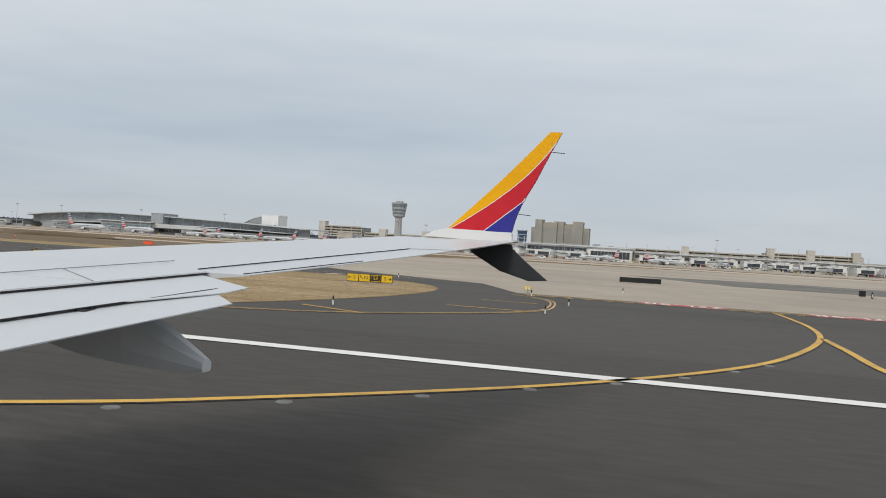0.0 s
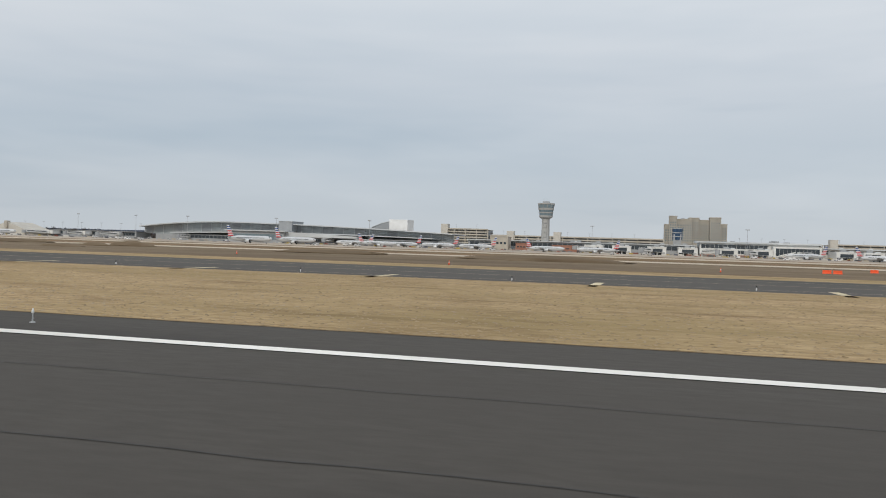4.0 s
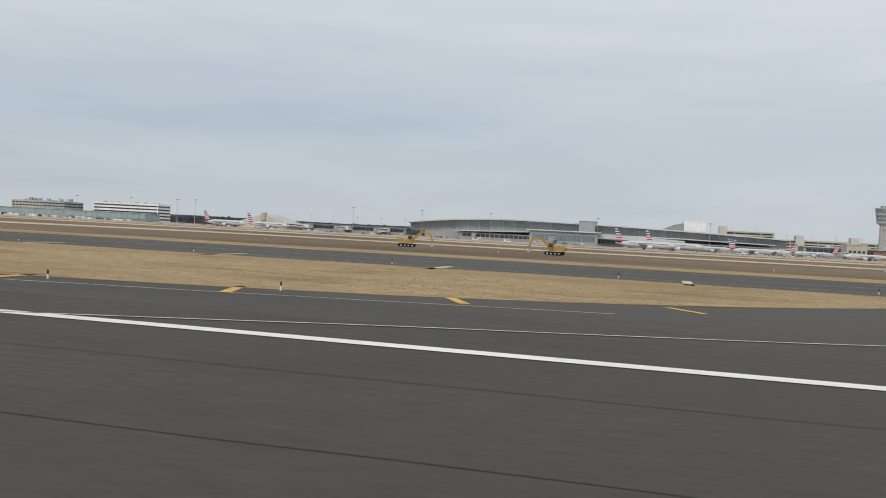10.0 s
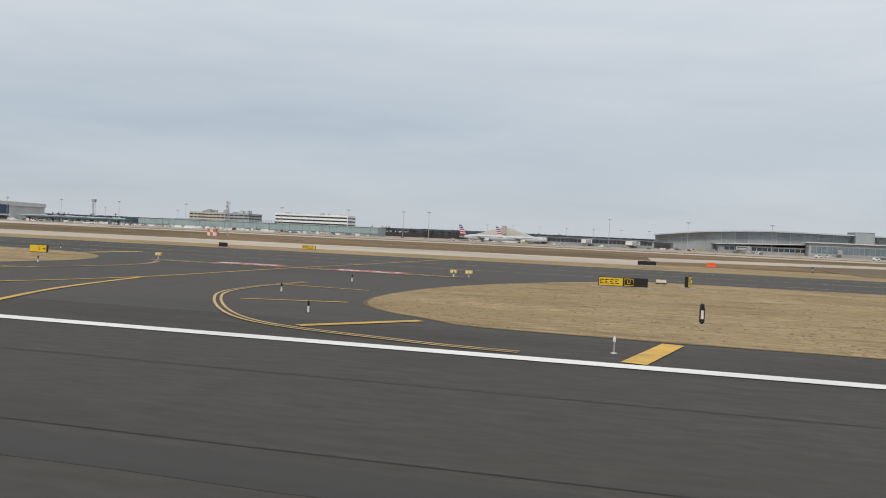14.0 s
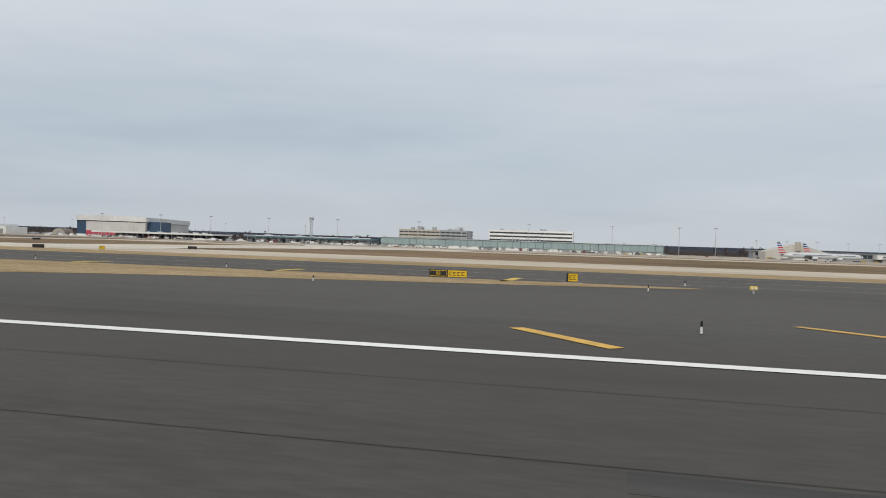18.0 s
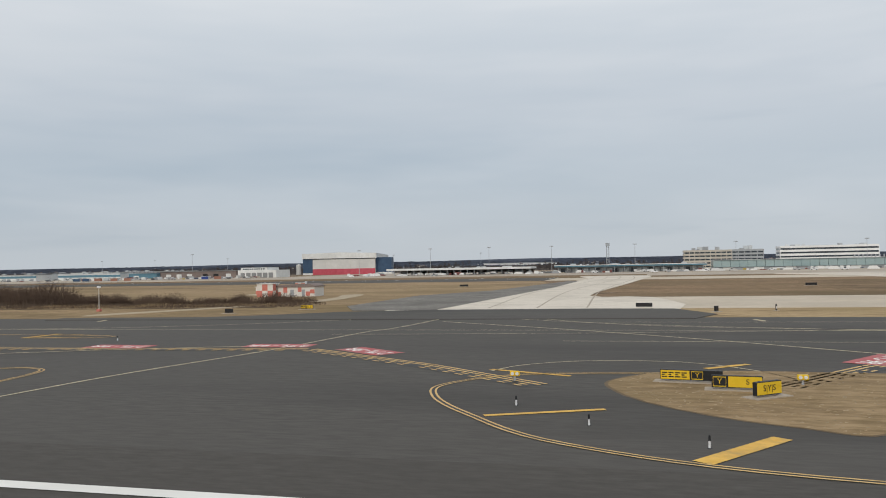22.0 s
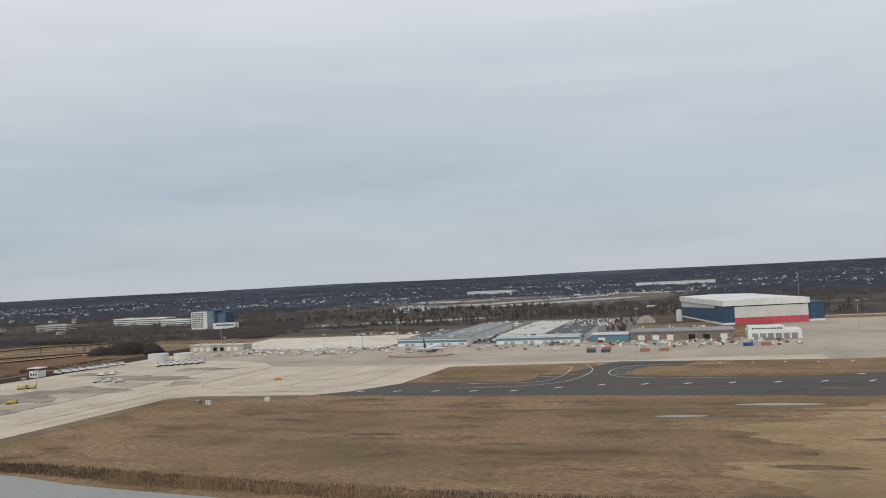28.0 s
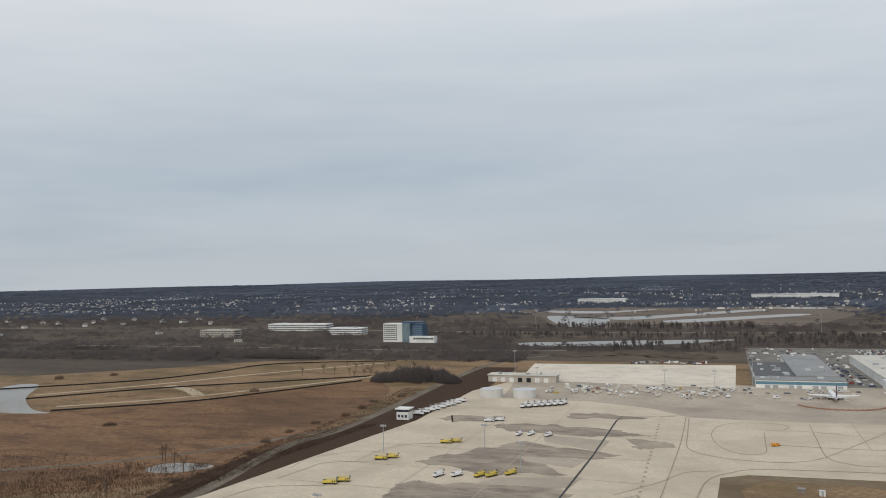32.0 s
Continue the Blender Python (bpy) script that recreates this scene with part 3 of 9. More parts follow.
pavement("runway", [(-1340, 392), (-1888, 402), (-1934, 403.5), (-1910, 440), (-1889, 484), (-1340, 470)], ASPHALT_TAXI, "dark asphalt runway end crossing the field", 1, "runway")
pavement("apron", [(900, 500), (-1290, 500), (-1290, 560), (-1500, 560), (-1640, 545), (-1640, 930), (900, 930)], APRON, "wide grey concrete apron before the terminals", 1, "apron")
pavement("apron", [(900, 76), (13, 76), (6, 92), (-16, 104), (-45, 131), (-60, 262), (-40, 330), (100, 392), (900, 392)], APRON, "broad beige concrete apron by the runway", 2.3, "apron")
pavement("connector", curve([(-1345, 150), (-1341, 200), (-1332, 300), (-1320, 420), (-1330, 500), (-1290, 500), (-1291, 420), (-1299, 300), (-1305, 205), (-1290, 195), (-1285, 146), (-1320, 141)], True, 3),
         CONCRETE_PALE, "pale concrete taxiway leading to the far apron", 4, "taxiway")
pavement("connector", curve([(-1173, 150), (-1178, 215), (-1185, 320), (-1195, 437), (-1215, 500), (-1110, 500), (-1112, 440), (-1128, 350), (-1136, 282), (-1139, 220), (-1128, 178), (-1137, 162)], True, 4), CONCRETE_PALE, "pale concrete taxiway crossing to the far apron", 3.4, "taxiway")
pavement("taxiway_throat", [(-1396, 124), (-1367.6, 126), (-1359, 130.6), (-1347, 140), (-1332, 145.2), (-1300, 147), (-1286, 146), (-1280, 131), (-1284, 121), (-1396, 119)], ASPHALT_TAXI, "dark asphalt where the taxiways meet", 4.5, "taxiway")
pavement("old_shoulder", [(-1326, 372), (-1321, 372), (-1322, 280), (-1330, 145), (-1346.5, 144), (-1354, 160), (-1353.6, 215), (-1339, 251)], ASPHALT_OLD, "weathered grey asphalt shoulder with cracks", 5, "pavement")
pavement("old_patch", [(60, 205), (20, 190), (40, 150), (130, 150), (170, 190)], ASPHALT_OLD, "weathered grey asphalt patch in concrete", 3, "pavement")
pavement("grass_patch", curve([(60, 108), (120, 100), (260, 104), (300, 118), (240, 130), (100, 128)], True, 4), GRASS, "tan grass patch in the apron", 3, "grass")

# western apron and stand
pavement("west_apron", [(-1640, 545), (-1757, 548), (-1886, 533), (-1892, 449), (-1912, 418), (-1930, 405), (-2004, 401), (-2017, 392), (-2021, 293), (-2030, 120), (-2300, 100), (-2240, 302), (-2212, 499), (-2215, 640), (-2195, 712), (-1640, 712)],
         CONCRETE, "broad pale concrete stand with tyre marks", 3, "apron")
pavement("west_apron_edge", [(-1630, 575), (-1757, 556), (-1886, 548), (-1985, 545), (-2036, 549), (-2062, 580), (-2110, 603), (-2180, 606), (-2195, 712), (-1630, 712)], APRON, "tan concrete service strip before cargo sheds", 4, "apron")
pavement("storage_lot", [(-2208, 850), (-2193, 716), (-2004, 694), (-2000, 862)], CONCRETE_PALE, "empty pale concrete storage lot", 5, "pavement")
pavement("car_park", [(-1690, 690), (-1812, 690), (-1812, 712), (-1990, 712), (-1985, 1062), (-1785, 1062), (-1785, 880), (-1690, 860)], ASPHALT_OLD, "grey asphalt car park behind cargo sheds", 2, "pavement")
pavement("grass_island", [(-1889, 452), (-1886, 530), (-1820, 522), (-1813, 512), (-1813, 462), (-1820, 452)], FIELD, "rough brown grass between taxiways", 5.5, "grass")
pavement("grass_island", [(-1762, 482), (-1757, 505), (-1748, 518), (-1640, 522), (-1640, 468), (-1720, 468), (-1755, 473)], FIELD, "rough brown grass between taxiways", 5.5, "grass")
margin = [(-1938, 404), (-2004, 401), (-2017, 392), (-2021, 293), (-2029, 140), (-2008, 140)] + [(-2009 + 9 * noise.noise(Vector((y * 0.07, 3, 2))), y) for y in range(150, 380, 6)] + [(x, 391 + 5 * noise.noise(Vector((x * 0.09, 1, 4)))) for x in range(-1998, -1930, 6)]
pavement("soil_margin", margin, DIRT, "dark bare soil along the stand's edge", 2.2, "soil")
pavement("link_taxiway", [(-1742, 484), (-1720, 545), (-1770, 548), (-1800, 486)], ASPHALT_TAXI, "dark asphalt link taxiway", 5, "taxiway")
rng = random.Random(5)
PATCHES = [
    ([(-2144, 425), (-2121, 449), (-2070, 429), (-2076, 414), (-2116, 414), (-2086, 382), (-2119, 370), (-2170, 387)], STAIN, "dark weathered surface on the concrete stand"),
    ([(-2157, 500), (-2126, 506), (-2074, 491), (-2054, 481), (-2086, 478), (-2141, 477)], STAIN, "dark weathered surface on the concrete stand"),
    ([(-2160, 339), (-2153, 351), (-2120, 353), (-2084, 359), (-2083, 330), (-2090, 290), (-2150, 280)], STAIN, "dark weathered surface on the concrete stand"),
    ([(-2198, 508), (-2194, 523), (-2162, 525), (-2162, 510), (-2186, 500)], STAIN, "dark resurfaced strip by the service hut"),
    ([(-2070, 470), (-2052, 474), (-2042, 452), (-2062, 446)], STAIN, "brown stained slabs on the concrete stand"),
    ([(-2122, 548), (-2096, 552), (-2062, 540), (-2080, 530), (-2116, 534)], STAIN, "brown stained slabs on the concrete stand"),
    ([(-2118, 412), (-2082, 415), (-2087, 394), (-2113, 402)], APRON, "tan concrete slabs between dark stains"),
    ([(-2118, 367), (-2079, 377), (-2082, 357), (-2127, 352)], APRON, "tan concrete slabs between dark stains"),
    ([(-2118, 470), (-2077, 463), (-2079, 434), (-2113, 452)], APRON, "tan concrete slabs between dark stains"),
]
for k, (pts, m, lb) in enumerate(PATCHES):
    ragged = []
    for a, b in zip(pts, pts[1:] + pts[:1]):
        for s in range(10):
            x, y = a[0] + (b[0] - a[0]) * s / 10, a[1] + (b[1] - a[1]) * s / 10
            if m is STAIN:
                x += 9 * noise.noise(Vector((x * 0.06, y * 0.06, 1))) + 4 * noise.noise(Vector((x * 0.3, y * 0.3, 7)))
                y += 9 * noise.noise(Vector((x * 0.06, y * 0.06, 4))) + 4 * noise.noise(Vector((x * 0.3, y * 0.3, 9)))
            ragged.append((x, y))
    pavement("stain" if m is STAIN else "slab_patch", ragged, m, lb, 4.6 + 0.12 * k, "stain" if m is STAIN else "pavement")

for x, y0, y1 in ((-2120, 300, 600), (-2160, 330, 600), (-2000, 560, 600), (-1941, 470, 600), (-1885, 608, 643), (-1835, 607, 659), (-1906, 520, 596)):
    sheet("slab_joint", ribbon(bm_new(), [(x, y0), (x + 3, y1)], 0.45, 5.6 * Z), SLAB_JOINT, label="joint between concrete slabs", category="marking")
for y in (330, 372, 418, 552):
    sheet("slab_joint", ribbon(bm_new(), [(-2215, y + 8), (-2050 if y < 420 else -1920, y)], 0.45, 5.6 * Z), SLAB_JOINT, label="joint between concrete slabs", category="marking")

for k in range(4):
    off = 9.5 * (k - 1.5)
    sheet("slab_joint", ribbon(bm_new(), curve([(-1316 + off, 150), (-1318 + off, 250), (-1308 + off * 0.8, 400), (-1310 + off * 0.8, 498)], per=6), 0.4, 4.3 * Z), SLAB_JOINT, label="joint between concrete slabs", category="marking")
    sheet("slab_joint", ribbon(bm_new(), curve([(-1157 + off, 160), (-1160 + off * 0.9, 280), (-1156 + off * 1.6, 430), (-1160 + off * 2, 498)], per=6), 0.4, 4.3 * Z), SLAB_JOINT, label="joint between concrete slabs", category="marking")
for k in range(11):
    y = 165 + 31 * k
    sheet("slab_joint", ribbon(bm_new(), [(-1337, y), (-1299, y - 3)], 0.4, 4.35 * Z), SLAB_JOINT, label="joint between concrete slabs", category="marking")
    if y > 200:
        sheet("slab_joint", ribbon(bm_new(), [(-1180, y), (-1140, y)], 0.4, 4.35 * Z), SLAB_JOINT, label="joint between concrete slabs", category="marking")

# worn middle of the runway
for x0, x1 in ((-288, -244), (-694, -652)):
    sheet("worn_strip", prism(bm_new(), [(x0, -16), (x1, -16), (x1, 17.9), (x0, 17.9)], 0, 1.4 * Z), WORN, runway)
sheet("worn_strip", prism(bm_new(), [(-568, 4), (-541, 4), (-541, 12.2), (-552, 13.2), (-568, 12.4)], 0, 1.4 * Z), WORN, runway)
for k in range(30):
    x, y = -556 + 0.26 * k + rng.uniform(-0.6, 0.6), 13.5 + rng.uniform(-0.75, 0.6)
    sheet("scrape", ribbon(bm_new(), [(x, y), (x + rng.uniform(0.6, 2.2), y + 0.08)], rng.uniform(0.02, 0.045), 1.75 * Z), SCRAPE, runway)
for x0, x1 in ((-693.6, -691.3), (-690.9, -689.4), (-689.0, -687.2), (-686.6, -684.4), (-683.8, -682.2), (-681.8, -680.1), (-679.3, -677.9), (-677.5, -674.9), (-674.7, -670.6), (-670.4, -664.8), (-664.5, -658.0), (-657.7, -652.4)):
    sheet("worn_slab", prism(bm_new(), [(x0, 13.6 + 0.5 * math.sin(x0)), (x1, 13.4 + 0.5 * math.sin(x1)), (x1, 17.88), (x0, 17.88)], 0, 1.55 * Z), WORN_PALE, runway)
for x0, x1, y0, y1 in ((-410, -352, 18.6, 19.9), (-404, -362, 21.2, 22.1), (-398, -340, 23.6, 24.5), (-760, -690, 11.2, 12.6), (-690, -640, 9.2, 11.4), (-300, -236, 10.5, 12.2), (-1010, -930, 12.0, 13.2), (-1120, -1040, 15.5, 16.6)):
    n = 24
    top = [(x0 + (x1 - x0) * i / n, y1 + 0.18 * noise.noise(Vector((x0 + i * 0.7, 1, 2)))) for i in range(n + 1)]
    low = [(x0 + (x1 - x0) * i / n, y0 + 0.18 * noise.noise(Vector((x0 + i * 0.7, 5, 2)))) for i in range(n, -1, -1)]
    sheet("tyre_rubber_streak", prism(bm_new(), low[::-1] + top[::-1], 0, 1.3 * Z), RUBBER_MARK, runway)
for y in (20.3, 13.3, 6.4):
    for x0, x1 in ((10, -66), (-125, -236), (-420, -640), (-720, -1260)):
        pts = [(x0 + (x1 - x0) * i / 60, y + 0.05 * math.sin(i * 1.7) + 0.03 * rng.random() + (0.12 if (i // 9) % 2 else 0)) for i in range(61)]
        sheet("sealed_crack", ribbon(bm_new(), pts, 0.045, 1.7 * Z), TAR, runway)
for x, y0, y1 in ((-66.2, 4, 26), (-455, 4, 24), (-1210, 5, 24), (-948, 3, 10)):
    sheet("sealed_crack", ribbon(bm_new(), [(x + 0.12 * math.sin(k), y0 + (y1 - y0) * k / 10) for k in range(11)], 0.12, 1.7 * Z), TAR, runway)

# ---- runway paint ----
PAINT = 2.0 * Z


def rect(name, x0, x1, y0, y1, mat, parent=None, z=None):
    bm = bm_new()
    bm.faces.new([bm.verts.new(p) for p in ((x0, y0, z or PAINT), (x1, y0, z or PAINT), (x1, y1, z or PAINT), (x0, y1, z or PAINT))])
    return sheet(name, bm, mat, parent or runway)


def quad(name, pts, mat, parent=None, z=None):
    bm = bm_new()
    bm.faces.new([bm.verts.new((x, y, z or PAINT)) for x, y in pts])
    return sheet(name, bm, mat, parent or runway)


def line(name, pts, width, mat, parent=None, z=None, border=0.0):
    if border:
        sheet(name + "_border", ribbon(bm_new(), pts, width + 2 * border, (z or PAINT) - 0.4 * Z), TAR, parent or runway)
    return sheet(name, ribbon(bm_new(), pts, width, z or PAINT), mat, parent or runway)


for i in range(36):
    rect("edge_line", 900 - 100 * i, 800 - 100 * i, 26.1, 27.0, WHITE_PAINT)
rect("threshold_bar", -70.7, -67.6, -27, 26.2, WHITE_PAINT)
for k in range(8):
    for y in (22.7 - 3.5 * k,):
        rect("threshold_stripe", -119, -74, y - 1.75, y, WHITE_PAINT)
quad("arrow_stroke", [(-65.6, 20.5), (-60.5, 20.1), (-52.1, 21.8), (-52.2, 22.5), (-64.7, 20.7)], WHITE_PAINT)
quad("arrow_stroke", [(-60.5, 20.1), (-52.6, 18.6), (-52.3, 19.6), (-60.1, 20.4)], WHITE_PAINT)
for y in (15.7, 12.45, 9.2):
    rect("touchdown_stripe", -239.7, -217, y, y + 1.75, WORN_WHITE)
for x in (-530.8, -672.2):
    for y in (12.5, 9.3):
        rect("touchdown_stripe", x, x + 22.6, y, y + 1.75, WORN_WHITE)
rect("touchdown_stripe", -945.6, -923, 9.0, 10.75, WORN_WHITE)
rect("aiming_block", -409, -364.0, 3.6, 18.1, WORN_WHITE)

# yellow lead lines
LEADS = [
    ([(-14, 1), (0, 7.5), (11.9, 14.2), (16.9, 18.1), (23.4, 24.5), (29.1, 32.3), (32.5, 39.7), (35.4, 49.7), (36.5, 60), (36.2, 74)], 0.34),
    ([(35.6, 50), (35.5, 43), (35.3, 36), (36, 26)], 0.4),
    ([(-122, 21), (-110, 25), (-101, 30.5), (-95, 39), (-91, 52), (-88.5, 66), (-86, 78), (-80, 92)], 0.22),
    ([(-563, 14), (-545, 17.8), (-532, 21.4), (-516, 25.6)], 0.32),
    ([(-516, 25.6), (-507.6, 28.7), (-498.9, 32), (-489.5, 35), (-477.9, 39.2), (-455, 49)], 0.2),
    ([(-810, 14), (-792.3, 20.8), (-787.7, 24.6), (-781, 34), (-775.5, 49.9), (-774.2, 72.4), (-772, 100), (-769.5, 144)], 0.35),
    ([(-758, 14), (-765.9, 24.3), (-768.5, 28.7), (-772.5, 39), (-775, 50.3)], 0.4),
    ([(-1058, 27.5), (-1076, 26.1), (-1087, 22.9), (-1099, 19.8), (-1110.6, 14.9), (-1119, 13.4), (-1126, 11.8), (-1142, 7)], 0.28),
    ([(-1086, 4), (-1100, 9.3), (-1113.7, 12.6), (-1119, 13.5), (-1123.3, 14.7), (-1129.4, 15.6), (-1150, 20.6), (-1170, 26.6), (-1194, 35.2), (-1208, 40.6), (-1231.5, 49.2)], 0.32),
    ([(-1231.5, 49.2), (-1253, 62), (-1270.6, 76.6), (-1284.7, 89.2), (-1301, 102), (-1321, 115.7)], 0.28),
    ([(-1337, 20), (-1334.7, 45.4), (-1333.3, 57), (-1329.3, 75.6), (-1327, 95), (-1321.4, 143), (-1308, 422)], 0.26),
    ([(-1407.6, 45.7), (-1380, 59), (-1351.2, 72.8), (-1330, 80)], 0.25),
    ([(-1325, 141), (-1318, 128), (-1296, 112), (-1262, 101), (-1215, 92), (-1170, 86)], 0.22),
]
for pts, wd in LEADS:
    line("lead_line", curve(pts, per=10), wd, YELLOW_PAINT if wd > 0.3 else PALE_YELLOW, taxiway, border=0.08)
for pts in ([(-1321.4, 143), (-1312, 128), (-1290, 108), (-1250, 100)], [(-1321.4, 143), (-1335, 122), (-1370, 103), (-1420, 99)]):
    line("lead_line", curve(pts, per=8), 0.2, PALE_YELLOW, taxiway)
for i in range(27):
    x0 = 900 - 100 * i
    for y, wd in ((93.5, 0.16), (107.5, 0.2), (121, 0.16)):
        if not (-1400 < x0 - 50 < -1255 and y != 107.5) and x0 > -2600:
            line("centre_line" if y == 107.5 else "side_line", [(x0, y + shift(x0)), (x0 - 100, y + shift(x0 - 100))], wd, PALE_YELLOW, taxiway)

# double yellow edges round the connectors
DOUBLES = [
    [(-30, 26.6), (-51.6, 27.6), (-60.5, 31.4), (-70, 38), (-76.8, 46.5), (-78.9, 56), (-78.6, 66.5)],
    [(13, 73), (17, 68), (18.4, 60), (17.8, 53.4), (13, 46), (6, 40), (-8, 36)],
    [(-105, 72), (-104, 62), (-108, 50), (-118, 40)],
    [(-744, 27.9), (-748.8, 28.6), (-756.7, 31.6), (-763.3, 41), (-765, 48), (-764.4, 56)],
    [(-789, 74), (-786, 66), (-788, 54), (-800, 40), (-820, 33)],
    [(-1255, 31), (-1282.3, 33), (-1294.8, 37.4), (-1301, 44), (-1304.6, 50), (-1305, 55), (-1300, 60.5), (-1288, 62.5)],
    [(-1354.4, 32.2), (-1347.4, 38.3), (-1343, 44), (-1341, 50), (-1342, 57), (-1344.5, 59.2), (-1348, 58.6), (-1357, 54.4), (-1368.3, 48.8), (-1376.6, 44.6), (-1402, 33)],
    [(-1371, 86.5), (-1366, 87), (-1361, 87.6), (-1359, 89), (-1361, 90.4), (-1370, 91), (-1400, 92)],
]
for pts in DOUBLES:
    paint = PALE_YELLOW if pts[0][0] == -30 else FADED_ORANGE
    c = curve(pts, per=8)
    line("double_edge_line", c, 0.62, TAR, taxiway, z=PAINT - 0.4 * Z)
    for off in (-0.18, 0.18):
        moved = []
        for i, (x, y) in enumerate(c):
            a, b = c[max(i - 1, 0)], c[min(i + 1, len(c) - 1)]
            d = math.hypot(b[0] - a[0], b[1] - a[1]) or 1
            moved.append((x - (b[1] - a[1]) / d * off, y + (b[0] - a[0]) / d * off))
        line("double_edge_line", moved, 0.15, paint, taxiway)

for pts in ([(-640, 27.5), (-618.7, 27.7), (-604, 28.3), (-588, 29.6), (-572, 31.6), (-557.7, 33.7), (-547.8, 35.7), (-539.6, 36.8), (-513, 41), (-490, 45.5)], [(-470, 36), (-455, 49), (-442.8, 57.3), (-426.5, 67.2), (-407.8, 75.3), (-380, 84)], [(-452, 38), (-440, 45.5), (-427, 53.3), (-412.4, 59), (-396, 63)], [(-412.3, 87), (-405, 90.5), (-402, 96), (-405, 101), (-411, 101.7)],
            [(-1266.7, 48.9), (-1261.6, 48.2), (-1256, 45), (-1259.7, 41.5)], [(-1241, 82.2), (-1237, 81), (-1234, 80)], [(-1303.1, 62), (-1301, 66.1), (-1296, 69.3), (-1288.4, 69.3), (-1283.2, 64.9), (-1280.2, 58.8)], [(-1330, 93.6), (-1315.6, 94.8), (-1293.9, 97.2), (-1263.1, 102.4)], [(-1120, 31), (-1139.7, 36), (-1153.7, 41.7), (-1167.2, 47.8), (-1179.2, 52.6), (-1200, 60)]):
    line("side_line", curve(pts, per=8), 0.16, PALE_YELLOW, taxiway)

# wide yellow shoulder bars
def bar(x0, y0, x1, y1, wd, mat=YELLOW_PAINT):
    line("shoulder_bar", [(x0, y0), (x1, y1)], wd, mat, taxiway)


for x0, y0, x1, y1, wd in ((-13.3, 32.9, -11.6, 27.3, 0.9), (4.9, 44.5, 9.7, 42.3, 0.3), (11.8, 53.4, 17.7, 53.1, 0.3), (12.5, 62, 17, 62, 0.25), (-444.6, 33.3, -448, 39.1, 1.2), (-445.5, 29, -450.8, 32, 0.4),
                           (-444.6, 33.3, -445.4, 28.6, 0.7), (-435.9, 46.5, -432, 40, 0.8), (-422.8, 52.5, -419.4, 46.1, 0.6), (-569, 31.1, -568.8, 36.5, 0.9), (-555.3, 38.4, -554, 34.3, 0.9), (-541, 41, -540.1, 36, 0.9), (-527, 43.4, -526.9, 38.9, 0.9), (-513.5, 45.9, -512.1, 41.3, 0.7), (-500.3, 48.5, -498.6, 45, 0.7), (-486.8, 53, -484.7, 50, 0.6), (-625.1, 27.8, -624.4, 32.8, 0.9), (-609.9, 32.4, -609.8, 27.5, 0.9), (-412.3, 87.8, -411, 99, 0.5),
                           (-761.5, 40.2, -755.7, 42.1, 0.3), (-764.4, 52.3, -757.7, 51.6, 0.3), (-753.7, 30.6, -749.7, 35.5, 0.6), (-740, 27.3, -738.4, 33.3, 0.9), (-1014.8, 35.2, -1010.3, 29.7, 0.8), (-1001.3, 43.4, -998, 40, 0.7),
                           (-1088.5, 44, -1088.4, 39.6, 0.9), (-1076.1, 47.2, -1073.8, 42.5, 0.7), (-1102, 41, -1103, 37, 0.8), (-1209.5, 59, -1206.4, 64.2, 0.9), (-1300, 43.7, -1293.4, 46.6, 0.5), (-1288.8, 34.9, -1284.8, 40.3, 1.0),
                           (-1303.3, 63, -1296.6, 59.9, 0.5), (-1286.5, 65.2, -1283, 68.3, 0.7), (-1376.6, 44.4, -1369, 33, 0.55), (-1368.3, 48.6, -1359, 34, 0.55), (-1360.2, 51.9, -1350, 35, 0.55), (-1352.1, 56.2, -1342.5, 41, 0.55),
                           (-1371, 86.7, -1370.2, 92.7, 0.9), (-1371, 86.7, -1363, 88.2, 0.3), (-1370.5, 92.5, -1362.5, 90.8, 0.2), (-1411.6, 64.6, -1411, 59.7, 0.8), (-1398.6, 70.3, -1397.2, 65.2, 0.9), (-640.5, 32.8, -638.6, 27.6, 0.9),
                           (-385.9, 65.7, -384, 62, 0.9), (-395, 64, -394.4, 60, 0.9), (-408.7, 57.4, -406.4, 53.2, 0.8), (-396, 61.3, -392.6, 58, 0.7), (-373, 69.5, -370.6, 66, 0.7), (-359.6, 73, -356, 70, 0.6),
                           (-940.5, 68.1, -938, 60.2, 0.7), (-926.9, 73.4, -925, 65.8, 0.6), (-963, 53, -962.5, 50, 0.9), (-800.5, 45.5, -795, 41, 0.5), (-793, 53, -787, 54, 0.3)):
    bar(x0, y0, x1, y1, wd)
for k in range(-2, 15):
    x = -1461.5 - 24.3 * k
    bar(x, 79 + shift(x) + 8.5, x + 0.5, 86.3 + shift(x) + 8.5, 0.95, BAR_YELLOW if x > -1540 else PALE_YELLOW)
    x = -1487 - 26.3 * k
    bar(x, 111.2, x + 0.7, 117, 0.8, BAR_YELLOW if x > -1475 else PALE_YELLOW)
for first, step, count in ((-130.8, 25.5, 7), (-482.6, 28.2, 10), (-805, 27.1, 14)):
    for k in range(count):
        x = first - step * k
        if not -1010 < x < -915:
            bar(x - 0.2, 95.4 + shift(x), x - 0.6, 84.6 + shift(x), 1.1, BAR_YELLOW if first < -800 else PALE_YELLOW)
for x, y in ((-301.6, 86), (-316, 83), (-330.4, 81.3), (-343.9, 77.5)):
    bar(x + 0.6, y - 4.6, x - 0.4, y + 4.4, 0.8, PALE_YELLOW)
line("side_line", [(-313.2, 77.8), (-302.8, 82)], 0.25, PALE_YELLOW, taxiway)
